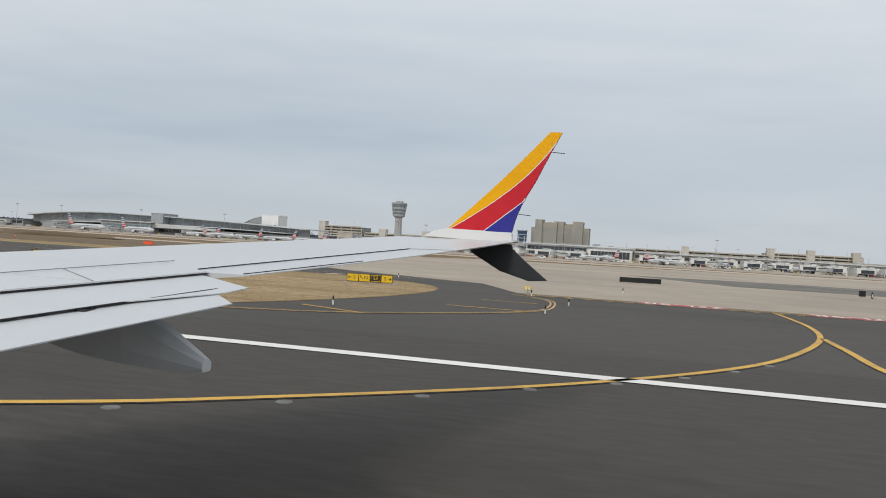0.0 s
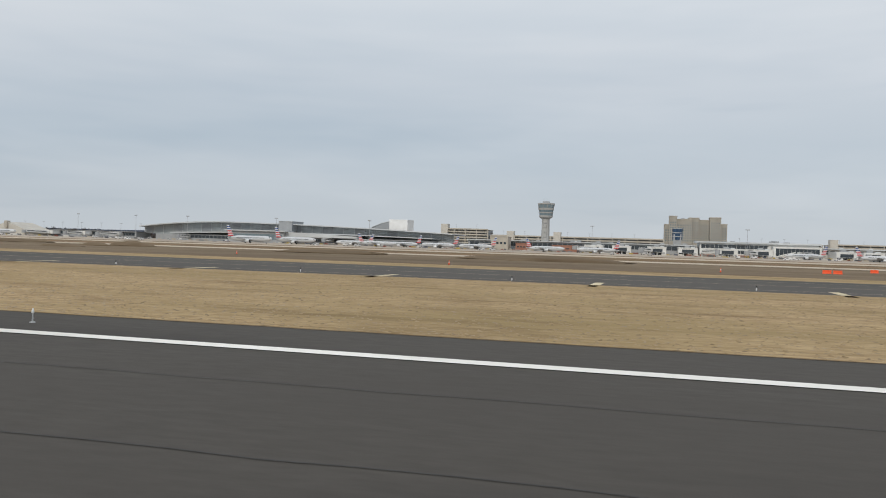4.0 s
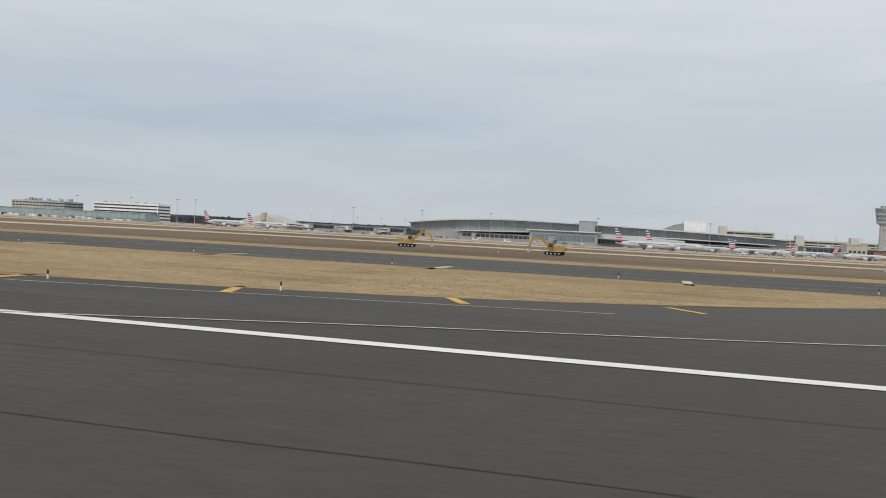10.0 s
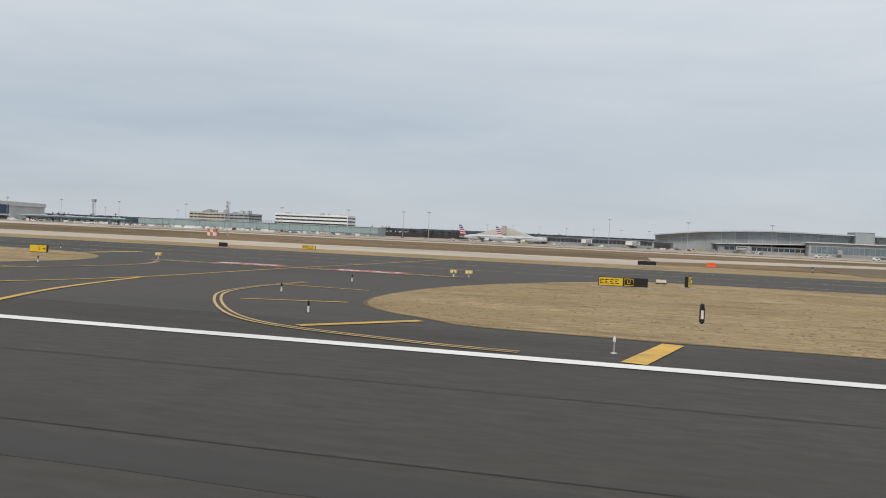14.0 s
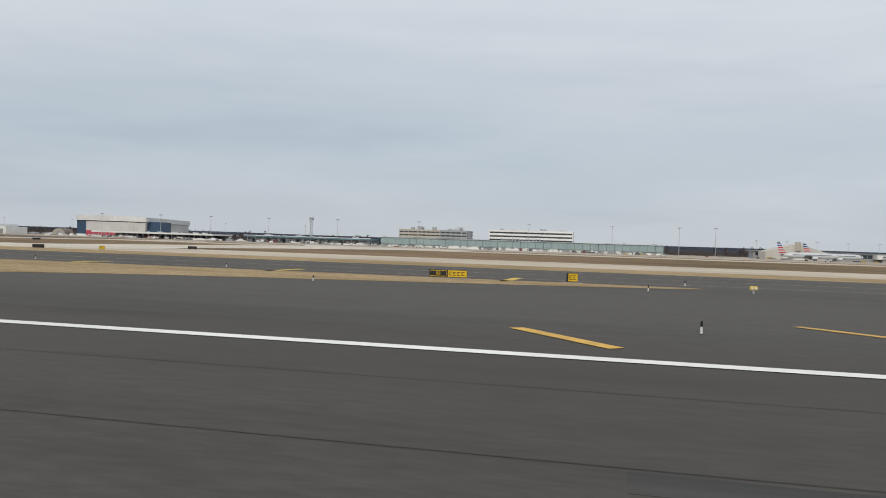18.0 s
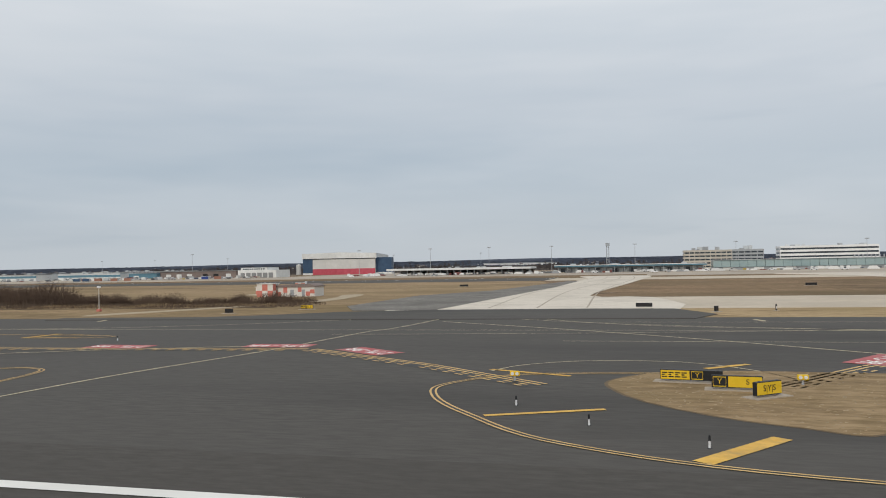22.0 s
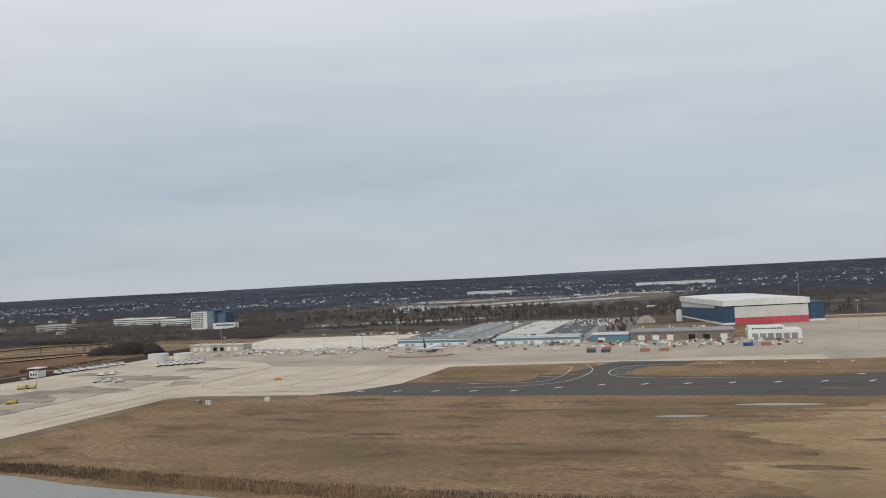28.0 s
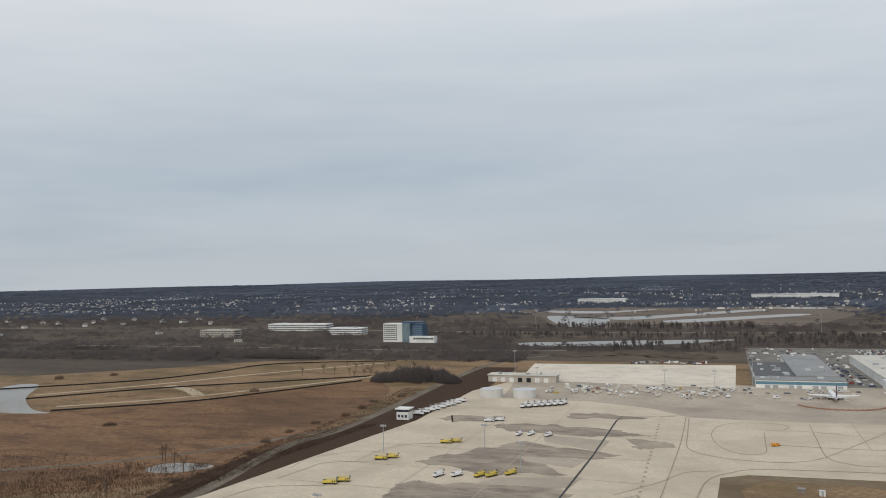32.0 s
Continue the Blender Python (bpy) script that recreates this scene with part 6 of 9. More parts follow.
def office(name, label, x0, x1, y0, y1, floors, rise, wall, glass, cap, base=0.0, seed=1, piers=True):
    ob = thing(name, label, "office building", (0, 0, 0))
    part("core", box(bm_new(), x0 + 0.3, x1 - 0.3, y0 + 0.3, y1, base, base + floors * rise), glass, ob, "dark window bands")
    for f in range(floors + 1):
        part("spandrel", box(bm_new(), x0, x1, y0, y1 + 0.2, base + f * rise - (0.2 if f else 0), base + f * rise + rise * 0.5), wall, ob)
    n = max(3, int((x1 - x0) / 5)) if piers else 1
    for i in range(n + 1):
        cx = x0 + (x1 - x0) * i / n
        part("pier", box(bm_new(), cx - 0.3, cx + 0.3, y0 - 0.06, y0 + 0.5, base, base + floors * rise + rise * 0.5), wall, ob)
    roof_units(ob, x0 + 6, x1 - 12, y0 + 4, y1 - 6, base + (floors + 0.5) * rise, 9, seed, cap)
    return ob


office("office_block", "white banded office building with dark windows", -1156, -1064, 866, 894, 5, 4.0, OFFICE_WHITE, GLASS, 2.5, seed=3, piers=False)
office("office_block", "beige office building with a cluttered rooftop", -1252, -1206, 836, 868, 5, 3.5, BEIGE, GLASS, 4.0, seed=4)
office("office_block", "grey office wing with a cluttered rooftop", -1205.6, -1176, 836.4, 872, 5, 3.5, GREY_WALL, GLASS, 4.0, seed=5)

# long cargo terminal in blue-green glass
cargo = thing("cargo_terminal", "very long low terminal clad in blue-green glass", "cargo building", (0, 0, 0))
part("wall", box(bm_new(), -1234, -975, 712, 735, 0, 2.6), GREY_WALL, cargo)
for i in range(37):
    x0 = -1234 + 7 * i
    part("glass_panel", box(bm_new(), x0 + 0.12, x0 + 6.88, 711, 736, 2.6, 8.6), GLASS_GREEN, cargo)
part("roof", box(bm_new(), -1235, -974, 710, 737, 8.6, 9.0), ROOF_LIGHT, cargo)
for i in range(12):
    part("vent", turned(bm_new(), [(9.0, 0.5), (11.4, 0.5)], 8, at=(-1120 + 3.2 * i, 724, 0)), STEEL, cargo)
for i in range(10):
    part("dock_door", box(bm_new(), -1226 + 25 * i, -1218 + 25 * i, 711.8, 712.1, 0, 2.4), WHITE_WALL, cargo)
# teal-roofed cargo shed and the white canopy
shed = thing("cargo_shed", "long shed with a teal roof edge and open docks", "cargo building", (0, 0, 0))
part("wall", box(bm_new(), -1366, -1242, 706, 730, 0, 5.0), GREY_WALL, shed)
part("roof", box(bm_new(), -1369, -1240, 698, 732, 5.0, 6.6), TEAL, shed, "teal fascia roof")
part("roof_edge", box(bm_new(), -1369.2, -1239.8, 697.6, 698, 6.2, 6.8), WHITE_WALL, shed)
for i in range(24):
    x0 = -1364 + 5.1 * i
    part("dock_door", box(bm_new(), x0, x0 + 3.6, 705.8, 706.1, 0, 3.6), WHITE_WALL if i % 3 else GLASS, shed)
for i in range(16):
    part("post", box(bm_new(), -1366 + 8.2 * i, -1365.6 + 8.2 * i, 699, 699.4, 0, 5.0), STEEL, shed)
roof_units(shed, -1360, -1250, 704, 722, 6.6, 12, 12, 1.4)
canopy = thing("loading_canopy", "long white canopy on posts over parked carts", "canopy", (0, 0, 0))
part("roof", box(bm_new(), -1516, -1386, 668, 706, 4.6, 6.2), WHITE_WALL, canopy)
part("back_wall", box(bm_new(), -1514, -1388, 702, 704, 0, 4.6), BROWN_WALL, canopy)
for i in range(22):
    part("post", box(bm_new(), -1515 + 6.1 * i, -1514.6 + 6.1 * i, 669, 669.4, 0, 4.6), STEEL, canopy)
for i in range(14):
    part("bay_door", box(bm_new(), -1512 + 9 * i, -1506 + 9 * i, 701.7, 702, 0, 3.6), GREY_WALL, canopy)
roof_units(canopy, -1480, -1395, 672, 698, 6.2, 7, 13, 1.2)

# big hangar
hang = thing("hangar", "huge hangar with white roof, navy sides and red doors", "hangar", (-1671, 872, 0), 13.9)
part("hall", box(bm_new(), -17, 69, 0, 178, 0, 19.5), HANGAR_WHITE, hang)
for i in range(10):
    part("door_leaf", box(bm_new(), -6.0 + 7.5 * i, 1.4 + 7.5 * i, -0.8 - 0.25 * (i % 2), 0, 7.0, 18.6), HANGAR_WHITE, hang)
    part("door_foot", box(bm_new(), -6.0 + 7.5 * i, 1.4 + 7.5 * i, -0.9 - 0.25 * (i % 2), 0, 0.0, 7.0), RED_BAND, hang, "red door base")
# black strip drawn in place of the shadow under the roof edge
part("door_head", box(bm_new(), -6, 69, -1.3, 0, 18.6, 19.5), BLACK, hang, "black strip drawn as the shadow over the doors")
part("corner_bay", box(bm_new(), -17.9, -6.2, -0.4, 30, 2.2, 19.5), NAVY, hang, "navy clad corner bay")
part("corner_base", box(bm_new(), -18.1, -6.2, -0.6, 30, 0, 2.2), WHITE_WALL, hang)
for i in range(8):
    z1 = 16.2 - 0.5 * i
    part("side_panel", box(bm_new(), -17.5, -17, 30.2 + 18.5 * i, 48.5 + 18.5 * i, 1.6, z1), NAVY, hang, "navy clad side panel")
part("side_base", box(bm_new(), -17.7, -17, 30.2, 178, 0, 1.6), WHITE_WALL, hang, "pale side plinth")
part("east_bay", box(bm_new(), 69, 88, 6, 40, 2.2, 20), NAVY, hang, "navy clad end bay")
part("east_base", box(bm_new(), 69, 88.3, 5.7, 40, 0, 2.2), WHITE_WALL, hang)
part("roof", profile(bm_new(), [(-18.6, 19.5), (70.5, 19.5), (70.5, 25.4), (26, 26.6), (-18.6, 25.4)], -2.2, 180), WHITE_WALL, hang, "deep white roof fascia")
for i in range(1, 11):
    part("fascia_joint", box(bm_new(), -18.6 + 8 * i, -18.45 + 8 * i, -2.26, -2.2, 19.6, 25.2), ROOF_LIGHT, hang)

# workshops before the hangar
shop = thing("workshop", "long low brown clad workshop with roller doors", "workshop", (0, 0, 0))
part("wall", box(bm_new(), -1773, -1687, 706, 745, 0, 7.2), BROWN_WALL, shop)
part("roof", box(bm_new(), -1774, -1686, 705, 746, 7.2, 7.8), ROOF_GREY, shop)
for i, x in enumerate((-1766, -1754, -1742, -1724, -1712, -1698)):
    part("roller_door", box(bm_new(), x, x + 5.5, 705.7, 706, 0, 4.6), BLACK if i in (3, 4) else WHITE_WALL, shop)
blue_shop = thing("workshop", "low pale blue clad workshop annex", "workshop", (0, 0, 0))
part("wall", box(bm_new(), -1806, -1773.3, 700, 726, 0, 6.4), TEAL, blue_shop)
part("roof", box(bm_new(), -1807, -1773.2, 699, 727, 6.4, 6.9), ROOF_LIGHT, blue_shop)
part("door", box(bm_new(), -1800, -1794, 699.7, 700, 0, 4), WHITE_WALL, blue_shop)
fire = thing("fire_station", "white fire station with a row of bay doors", "fire station", (0, 0, 0))
part("wall", box(bm_new(), -1677, -1636, 692, 722, 0, 7.5), WHITE_WALL, fire)
part("upper_wall", box(bm_new(), -1676, -1648, 696, 722, 7.5, 10), WHITE_WALL, fire)
for i in range(6):
    part("bay_door", box(bm_new(), -1674 + 6 * i, -1669.4 + 6 * i, 691.7, 692, 0, 5), ROOF_GREY, fire)
windows(fire, -1674, -1650, 8, 9.2, 696, 10, GLASS, 0.3)


def cargo_building(x0, x1, y0, y1, h, roof, lb, seed):
    ob = thing("cargo_building", lb, "cargo building", (0, 0, 0))
    part("wall", box(bm_new(), x0, x1, y0, y1, 0, h), WHITE_WALL, ob)
    part("blue_band", box(bm_new(), x0 - 0.1, x1 + 0.1, y0 - 0.15, y0, h * 0.5, h * 0.85), TEAL, ob, "blue fascia band")
    part("roof", box(bm_new(), x0 - 0.4, x1 + 0.4, y0 - 0.4, y1 + 0.4, h, h + 0.6), roof, ob)
    n = int((x1 - x0) / 6)
    for i in range(n):
        part("dock_door", box(bm_new(), x0 + 1 + 6 * i, x0 + 5 + 6 * i, y0 - 0.12, y0, 0, h * 0.42), GREY_WALL if i % 3 else WHITE_WALL, ob)
    roof_units(ob, x0 + 4, x1 - 8, y0 + 8, y1 - 8, h + 0.6, 9, seed, 1.6)
    return ob


cargo_building(-1988, -1920, 700, 722, 6.5, ROOF_GREY, "low cargo building with white front and grey roof", 21)
cargo_building(-1955, -1922, 722.6, 905, 7.2, ROOF_GREY, "long grey-roofed cargo shed", 22)
cargo_building(-1892, -1816, 700, 716, 6.5, ROOF_LIGHT, "cargo building with a blue band", 23)
cargo_building(-1890, -1850, 716.6, 900, 7.6, CREAM, "cargo shed with a pale flat roof", 24)
cargo_building(-1849.4, -1814, 716.6, 835, 6.6, DARK_ROOF, "cargo shed with a dark tarred roof", 26)
cargo_building(-1987, -1956, 722.6, 835, 6.2, DARK_ROOF, "low cargo shed with a dark tarred roof", 27)

# buildings by the western stand
low = thing("depot", "low tan flat-roofed depot beside the storage lot", "depot", (0, 0, 0))
part("wall", box(bm_new(), -2218, -2155, 700, 716, 0, 6), BEIGE, low)
part("roof", box(bm_new(), -2219, -2154, 699, 717, 6, 6.6), CREAM, low)
for i in range(7):
    part("door", box(bm_new(), -2214 + 8 * i, -2210 + 8 * i, 699.7, 700, 0, 4), BLACK if i in (3, 4) else WHITE_WALL, low)
roof_units(low, -2210, -2170, 703, 712, 6.6, 4, 31, 2.4)
for x, y in ((-2190, 612), (-2163, 613)):
    tank = thing("storage_tank", "squat white cylindrical fuel tank", "storage tank", (x, y, 0), group="fuel tanks")
    part("shell", turned(bm_new(), [(0, 9), (6.4, 9)], 28), HANGAR_WHITE, tank, smooth=False)
    part("roof", turned(bm_new(), [(6.4, 9.15), (6.7, 9.1), (7.3, 0.5)], 28), ROOF_LIGHT, tank)
    for k in range(3):
        part("rib", turned(bm_new(), [(1.6 + 1.9 * k, 9.06), (1.8 + 1.9 * k, 9.06)], 28), ROOF_LIGHT, tank)
    part("stair", beam(bm_new(), (-6, -7.4, 0), (4, -8.6, 6.4), 0.6, 0.25), STEEL, tank)
post_house = thing("apron_control", "white two-storey apron control house with dark windows", "control house", (-2222, 504, 0))
part("wall", box(bm_new(), -4.4, 4.4, -4, 4, 0, 5.4), WHITE_WALL, post_house)
part("window_band", box(bm_new(), -4.6, 4.6, -4.2, 4.2, 5.4, 7.0), GLASS, post_house)
part("roof", box(bm_new(), -5.2, 5.2, -4.8, 4.8, 7.0, 7.7), WHITE_WALL, post_house)
windows(post_house, -3.8, 3.8, 1.6, 3.4, -4, 3, GLASS, 0.4)
for x, y in ((-1976, 372), (-1946, 383)):
    hut = thing("equipment_hut", "small white equipment box on the grass", "equipment hut", (x, y, 0), group="field huts")
    part("wall", box(bm_new(), -1.15, 1.15, -1.0, 1.0, 0, 2.1), WHITE_WALL, hut)
    part("roof", box(bm_new(), -1.3, 1.3, -1.15, 1.15, 2.1, 2.25), ROOF_LIGHT, hut)
    part("door", box(bm_new(), -0.45, 0.45, -1.05, -0.99, 0, 1.9), GREY_WALL, hut)
brown_hut = thing("equipment_hut", "small brown equipment box on the grass", "equipment hut", (-1984, 374, 0))
part("wall", box(bm_new(), -1.5, 1.5, -1.2, 1.2, 0, 2.0), BROWN_WALL, brown_hut)
part("roof", box(bm_new(), -1.65, 1.65, -1.35, 1.35, 2.0, 2.15), ROOF_GREY, brown_hut)

# blue and white hotel beyond the field
far_hotel = thing("tower_hotel", "white and blue glass hotel tower with a low annex", "hotel", (0, 0, 0))
slab_ = part("white_slab", box(bm_new(), -2503, -2470, 1110, 1135, 0, 28), WHITE_WALL, far_hotel)
for f in range(8):
    windows(slab_, -2502, -2480, 3 + f * 3.1, 4.9 + f * 3.1, 1110, 8, GLASS, 0.3)
part("glass_shaft", box(bm_new(), -2470, -2458, 1106, 1130, 0, 29), GLASS_BLUE, far_hotel, "blue mirrored glass shaft")
blue_ = part("blue_slab", box(bm_new(), -2458, -2440, 1114, 1136, 0, 27), NAVY, far_hotel, "dark blue slab with pale grid")
for f in range(7):
    windows(blue_, -2457, -2441, 4 + f * 3.1, 5.8 + f * 3.1, 1114, 6, GLASS_BLUE, 0.35)
part("annex", box(bm_new(), -2456, -2416, 1100, 1113, 0, 9.5), WHITE_WALL, far_hotel)
windows(far_hotel, -2450, -2418, 5, 7.4, 1100, 8, GLASS, 0.2)
part("crown", box(bm_new(), -2472, -2440, 1112, 1130, 29, 31), NAVY, far_hotel)
office("office_block", "long pale low office building among bare trees", -2850, -2724, 1340, 1372, 3, 3.8, WHITE_WALL, GLASS, 2, seed=41)
office("office_block", "low grey office building among bare trees", -2890, -2820, 1180, 1205, 3, 3.6, BEIGE, GLASS, 2, seed=42)
office("office_block", "low pale office building among bare trees", -2668, -2606, 1250, 1276, 3, 3.4, WHITE_WALL, GLASS, 2, seed=43)
far_shop = thing("warehouse", "wide white warehouse beyond the marsh", "warehouse", (0, 0, 0))
part("wall", box(bm_new(), -2470, -2310, 2700, 2770, 0, 12), WHITE_WALL, far_shop)
part("roof", box(bm_new(), -2472, -2308, 2698, 2772, 12, 13), ROOF_LIGHT, far_shop)
windows(far_shop, -2465, -2315, 4, 7, 2700, 14, GREY_WALL, 0.4)
far_mall = thing("warehouse", "long low white warehouse at the wood edge", "warehouse", (0, 0, 0))
part("wall", box(bm_new(), -1900, -1620, 3000, 3060, 0, 13), WHITE_WALL, far_mall)
part("roof", box(bm_new(), -1902, -1618, 2998, 3062, 13, 14), ROOF_LIGHT, far_mall)


# ---- parked aircraft ----
def airliner(x, y, turn, length=38.0, body=JET_GREY, fin=(FIN_RED, FIN_BLUE), label="silver airliner with striped red and blue tail", group="parked airliners"):
    ob = thing("airliner", label, "airplane", (x, y, 0), turn, group)
    L, r, zc = length, length * 0.052, length * 0.088
    part("fuselage", turned(bm_new(), [(-L / 2, 0.15), (-L * 0.40, r * 0.5), (-L * 0.26, r), (L * 0.36, r), (L * 0.44, r * 0.78), (L * 0.485, r * 0.4), (L / 2, 0.1)], 14, "x", at=(0, 0, zc)), body, ob, smooth=True)
    for sy in (-1, 1):
        w_ = bm_new()
        pts = [(L * 0.10, sy * r * 0.8), (-L * 0.06, sy * L * 0.43), (-L * 0.10, sy * L * 0.43), (-L * 0.08, sy * r * 0.8)]
        lo = [w_.verts.new((px_, py_, zc - r * 0.55 + abs(py_) * 0.09)) for px_, py_ in pts]
        hi = [w_.verts.new((px_, py_, zc - r * 0.55 + abs(py_) * 0.09 + (0.7 if k in (0, 3) else 0.2))) for k, (px_, py_) in enumerate(pts)]
        w_.faces.new(lo), w_.faces.new(hi)
        for i in range(4):
            w_.faces.new((lo[i], lo[(i + 1) % 4], hi[(i + 1) % 4], hi[i]))
        part("wing", w_, body, ob)
        en = part("engine", turned(bm_new(), [(L * 0.03, r * 0.42), (L * 0.05, r * 0.55), (L * 0.10, r * 0.58), (L * 0.125, r * 0.5)], 10, "x", at=(0, sy * L * 0.16, zc - r * 0.85)), body, ob)
        part("intake", turned(bm_new(), [(L * 0.1251, r * 0.42), (L * 0.127, r * 0.42)], 10, "x", at=(0, sy * L * 0.16, zc - r * 0.85)), BLACK, en)
        t_ = bm_new()
        pts = [(-L * 0.38, 0), (-L * 0.455, sy * L * 0.16), (-L * 0.485, sy * L * 0.16), (-L * 0.46, 0)]
        for dz in (0.0, 0.3):
            t_.faces.new([t_.verts.new((px_, py_, zc + r * 0.3 + dz)) for px_, py_ in pts])
        part("tailplane", t_, body, ob)
        gear = part("main_gear", turned(bm_new(), [(0.5, 0.16), (zc - r * 0.6, 0.16)], 6, at=(-L * 0.03, sy * L * 0.075, 0)), STEEL, ob)
        part("wheel", turned(bm_new(), [(sy * L * 0.075 - 0.5, 0.55), (sy * L * 0.075 + 0.5, 0.55)], 10, "y", at=(-L * 0.03, 0, 0.55)), RUBBER, gear)
        part("window_line", box(bm_new(), -L * 0.26, L * 0.36, sy * (r + 0.01) - 0.02, sy * (r + 0.01) + 0.02, zc + r * 0.18, zc + r * 0.32), GLASS, ob)
    ng = part("nose_gear", turned(bm_new(), [(0.4, 0.12), (zc - r * 0.7, 0.12)], 6, at=(L * 0.38, 0, 0)), STEEL, ob)
    part("wheel", turned(bm_new(), [(-0.35, 0.42), (0.35, 0.42)], 10, "y", at=(L * 0.38, 0, 0.42)), RUBBER, ng)
    part("cockpit_glass", box(bm_new(), L * 0.445, L * 0.47, -r * 0.5, r * 0.5, zc + r * 0.28, zc + r * 0.52), GLASS, ob)
    z0, z1 = zc + r * 0.7, zc + length * 0.24
    lead0, lead1, tr0, tr1 = -L * 0.36, -L * 0.47, -L * 0.475, -L * 0.52
    n = 10
    for k in range(n):
        a, b = k / n, (k + 1) / n
        za, zb = z0 + (z1 - z0) * a, z0 + (z1 - z0) * b
        m = fin[0] if len(fin) == 1 else body if k % 2 else fin[0 if k < 5 else 1]
        part("fin_stripe", profile(bm_new(), [(lead0 + (lead1 - lead0) * a, za), (tr0 + (tr1 - tr0) * a, za), (tr0 + (tr1 - tr0) * b, zb), (lead0 + (lead1 - lead0) * b, zb)], -0.2, 0.2), m, ob, "coloured fin stripe" if m is not body else "")
    return ob


jet = airliner(-478, 606, -8, 46)
for x, y, a in ((-865, 676, -3), (-838, 712, -3), (-455, 648, -14)):
    copy_thing(jet, place(x, y, 0, a))
small = airliner(-22, 700, 200, 36)
for x, y, a in ((34, 700, -12), (-238, 708, -10), (-300, 704, 175), (-338, 712, 185), (-372, 710, 170), (-190, 690, 188), (-392, 690, 5), (-420, 705, 190), (84, 706, 92), (140, 708, 88)):
    copy_thing(small, place(x, y, 0, a))
airliner(-1937, 646, 90, 40, JET_WHITE, (PURPLE,), "white freighter with a dark purple tail", "")


# ---- vehicles ----
def van(x, y, turn, paint=VAN_PAINT, label="small airport service van", high=2.1, length=5.0, group="service vans", cat="van"):
    ob = thing("service_van", label, cat, (x, y, 3 * Z), turn, group)
    L, w_ = length, 0.95
    part("body", profile(bm_new(), [(-L / 2, 0.4), (L / 2, 0.4), (L / 2, 1.05), (L * 0.32, 1.25), (L * 0.2, high), (-L / 2, high)], -w_, w_), paint, ob)
    part("windscreen", beam(bm_new(), (L * 0.315, 0, 1.32), (L * 0.21, 0, high - 0.1), 1.5, 0.06), GLASS, ob)
    for sy in (-w_ - 0.01, w_ + 0.01):
        part("side_window", box(bm_new(), -L * 0.1, L * 0.2, sy - 0.01, sy + 0.01, 1.25, high - 0.2), GLASS, ob)
    for wx in (-L * 0.32, L * 0.32):
        for sy in (-w_ + 0.1, w_ - 0.1):
            part("wheel", turned(bm_new(), [(sy - 0.14, 0.36), (sy + 0.14, 0.36)], 10, "y", at=(wx, 0, 0.36)), RUBBER, ob)
    return ob


def truck(x, y, turn, paint, label, group, boom=False):
    ob = thing("service_truck", label, "truck", (x, y, 4 * Z), turn, group)
    part("chassis", box(bm_new(), -4.6, 4.4, -0.9, 0.9, 0.55, 0.95), BLACK, ob)
    cab = part("cab", profile(bm_new(), [(2.5, 0.9), (4.6, 0.9), (4.6, 1.8), (4.2, 2.7), (2.5, 2.7)], -1.15, 1.15), paint, ob)
    part("windscreen", beam(bm_new(), (4.62, 0, 1.85), (4.24, 0, 2.6), 2.1, 0.08), GLASS, cab)
    for sy in (-1, 1):
        part("side_window", box(bm_new(), 3.1, 4.1, sy * 1.16 - 0.02, sy * 1.16 + 0.02, 1.8, 2.5), GLASS, cab)
    part("bumper", box(bm_new(), 4.4, 4.8, -1.15, 1.15, 0.5, 0.9), BLACK, ob)
    part("tank", profile(bm_new(), [(-4.5, 1.05), (1.9, 1.05), (1.9, 2.3), (1.5, 2.6), (-4.0, 2.6), (-4.5, 2.3)], -1.2, 1.2), paint, ob)
    part("locker", box(bm_new(), -1.6, 1.6, -1.22, 1.22, 0.5, 1.04, 0.03), BLACK, ob, "dark lockers under the tank")
    part("heater", box(bm_new(), -4.3, -2.6, -0.9, 0.9, 2.62, 3.1, 0.05), DULL_STEEL, ob, "grey heater housing")
    for wx in (-3.4, -2.2, 3.3):
        for sy in (-1.0, 1.0):
            part("wheel", turned(bm_new(), [(sy - 0.18, 0.55), (sy + 0.18, 0.55)], 10, "y", at=(wx, 0, 0.55)), RUBBER, ob)
    if boom:
        part("boom", beam(bm_new(), (-3.4, 0, 3.3), (4.2, 0, 3.5), 0.34, 0.34), paint, ob)
        part("basket", box(bm_new(), 4.3, 5.3, -0.55, 0.55, 2.9, 3.9, 0.05), DULL_STEEL, ob)
    return ob


SMALL = Matrix.Scale(0.74, 4)
yellow = truck(-2192, 335.5, 12, TRUCK_YELLOW, "yellow de-icing truck with a boom, parked on concrete", "yellow trucks", True)
yellow.matrix_basis = yellow.matrix_basis @ SMALL
for x, y, a in ((-2187.8, 341, 14), (-2188.5, 387.5, 10), (-2184, 392.5, 12), (-2168, 435, 8), (-2163, 438.5, 12), (-2192, 290, 14), (-2189, 296, 12), (-2188, 252, 16), (-2185, 257, 14), (-2118, 277, 60), (-2111, 278, 62), (-2104, 279, 58), (-2127, 366.5, 62), (-2121.5, 368.2, 60), (-2113.5, 374, 56)):
    copy_thing(yellow, place(x, y, 4 * Z, a))
white = truck(-2146.5, 362, 66, JET_WHITE, "white de-icing truck with a boom, parked on concrete", "white trucks", True)
white.matrix_basis = white.matrix_basis @ SMALL
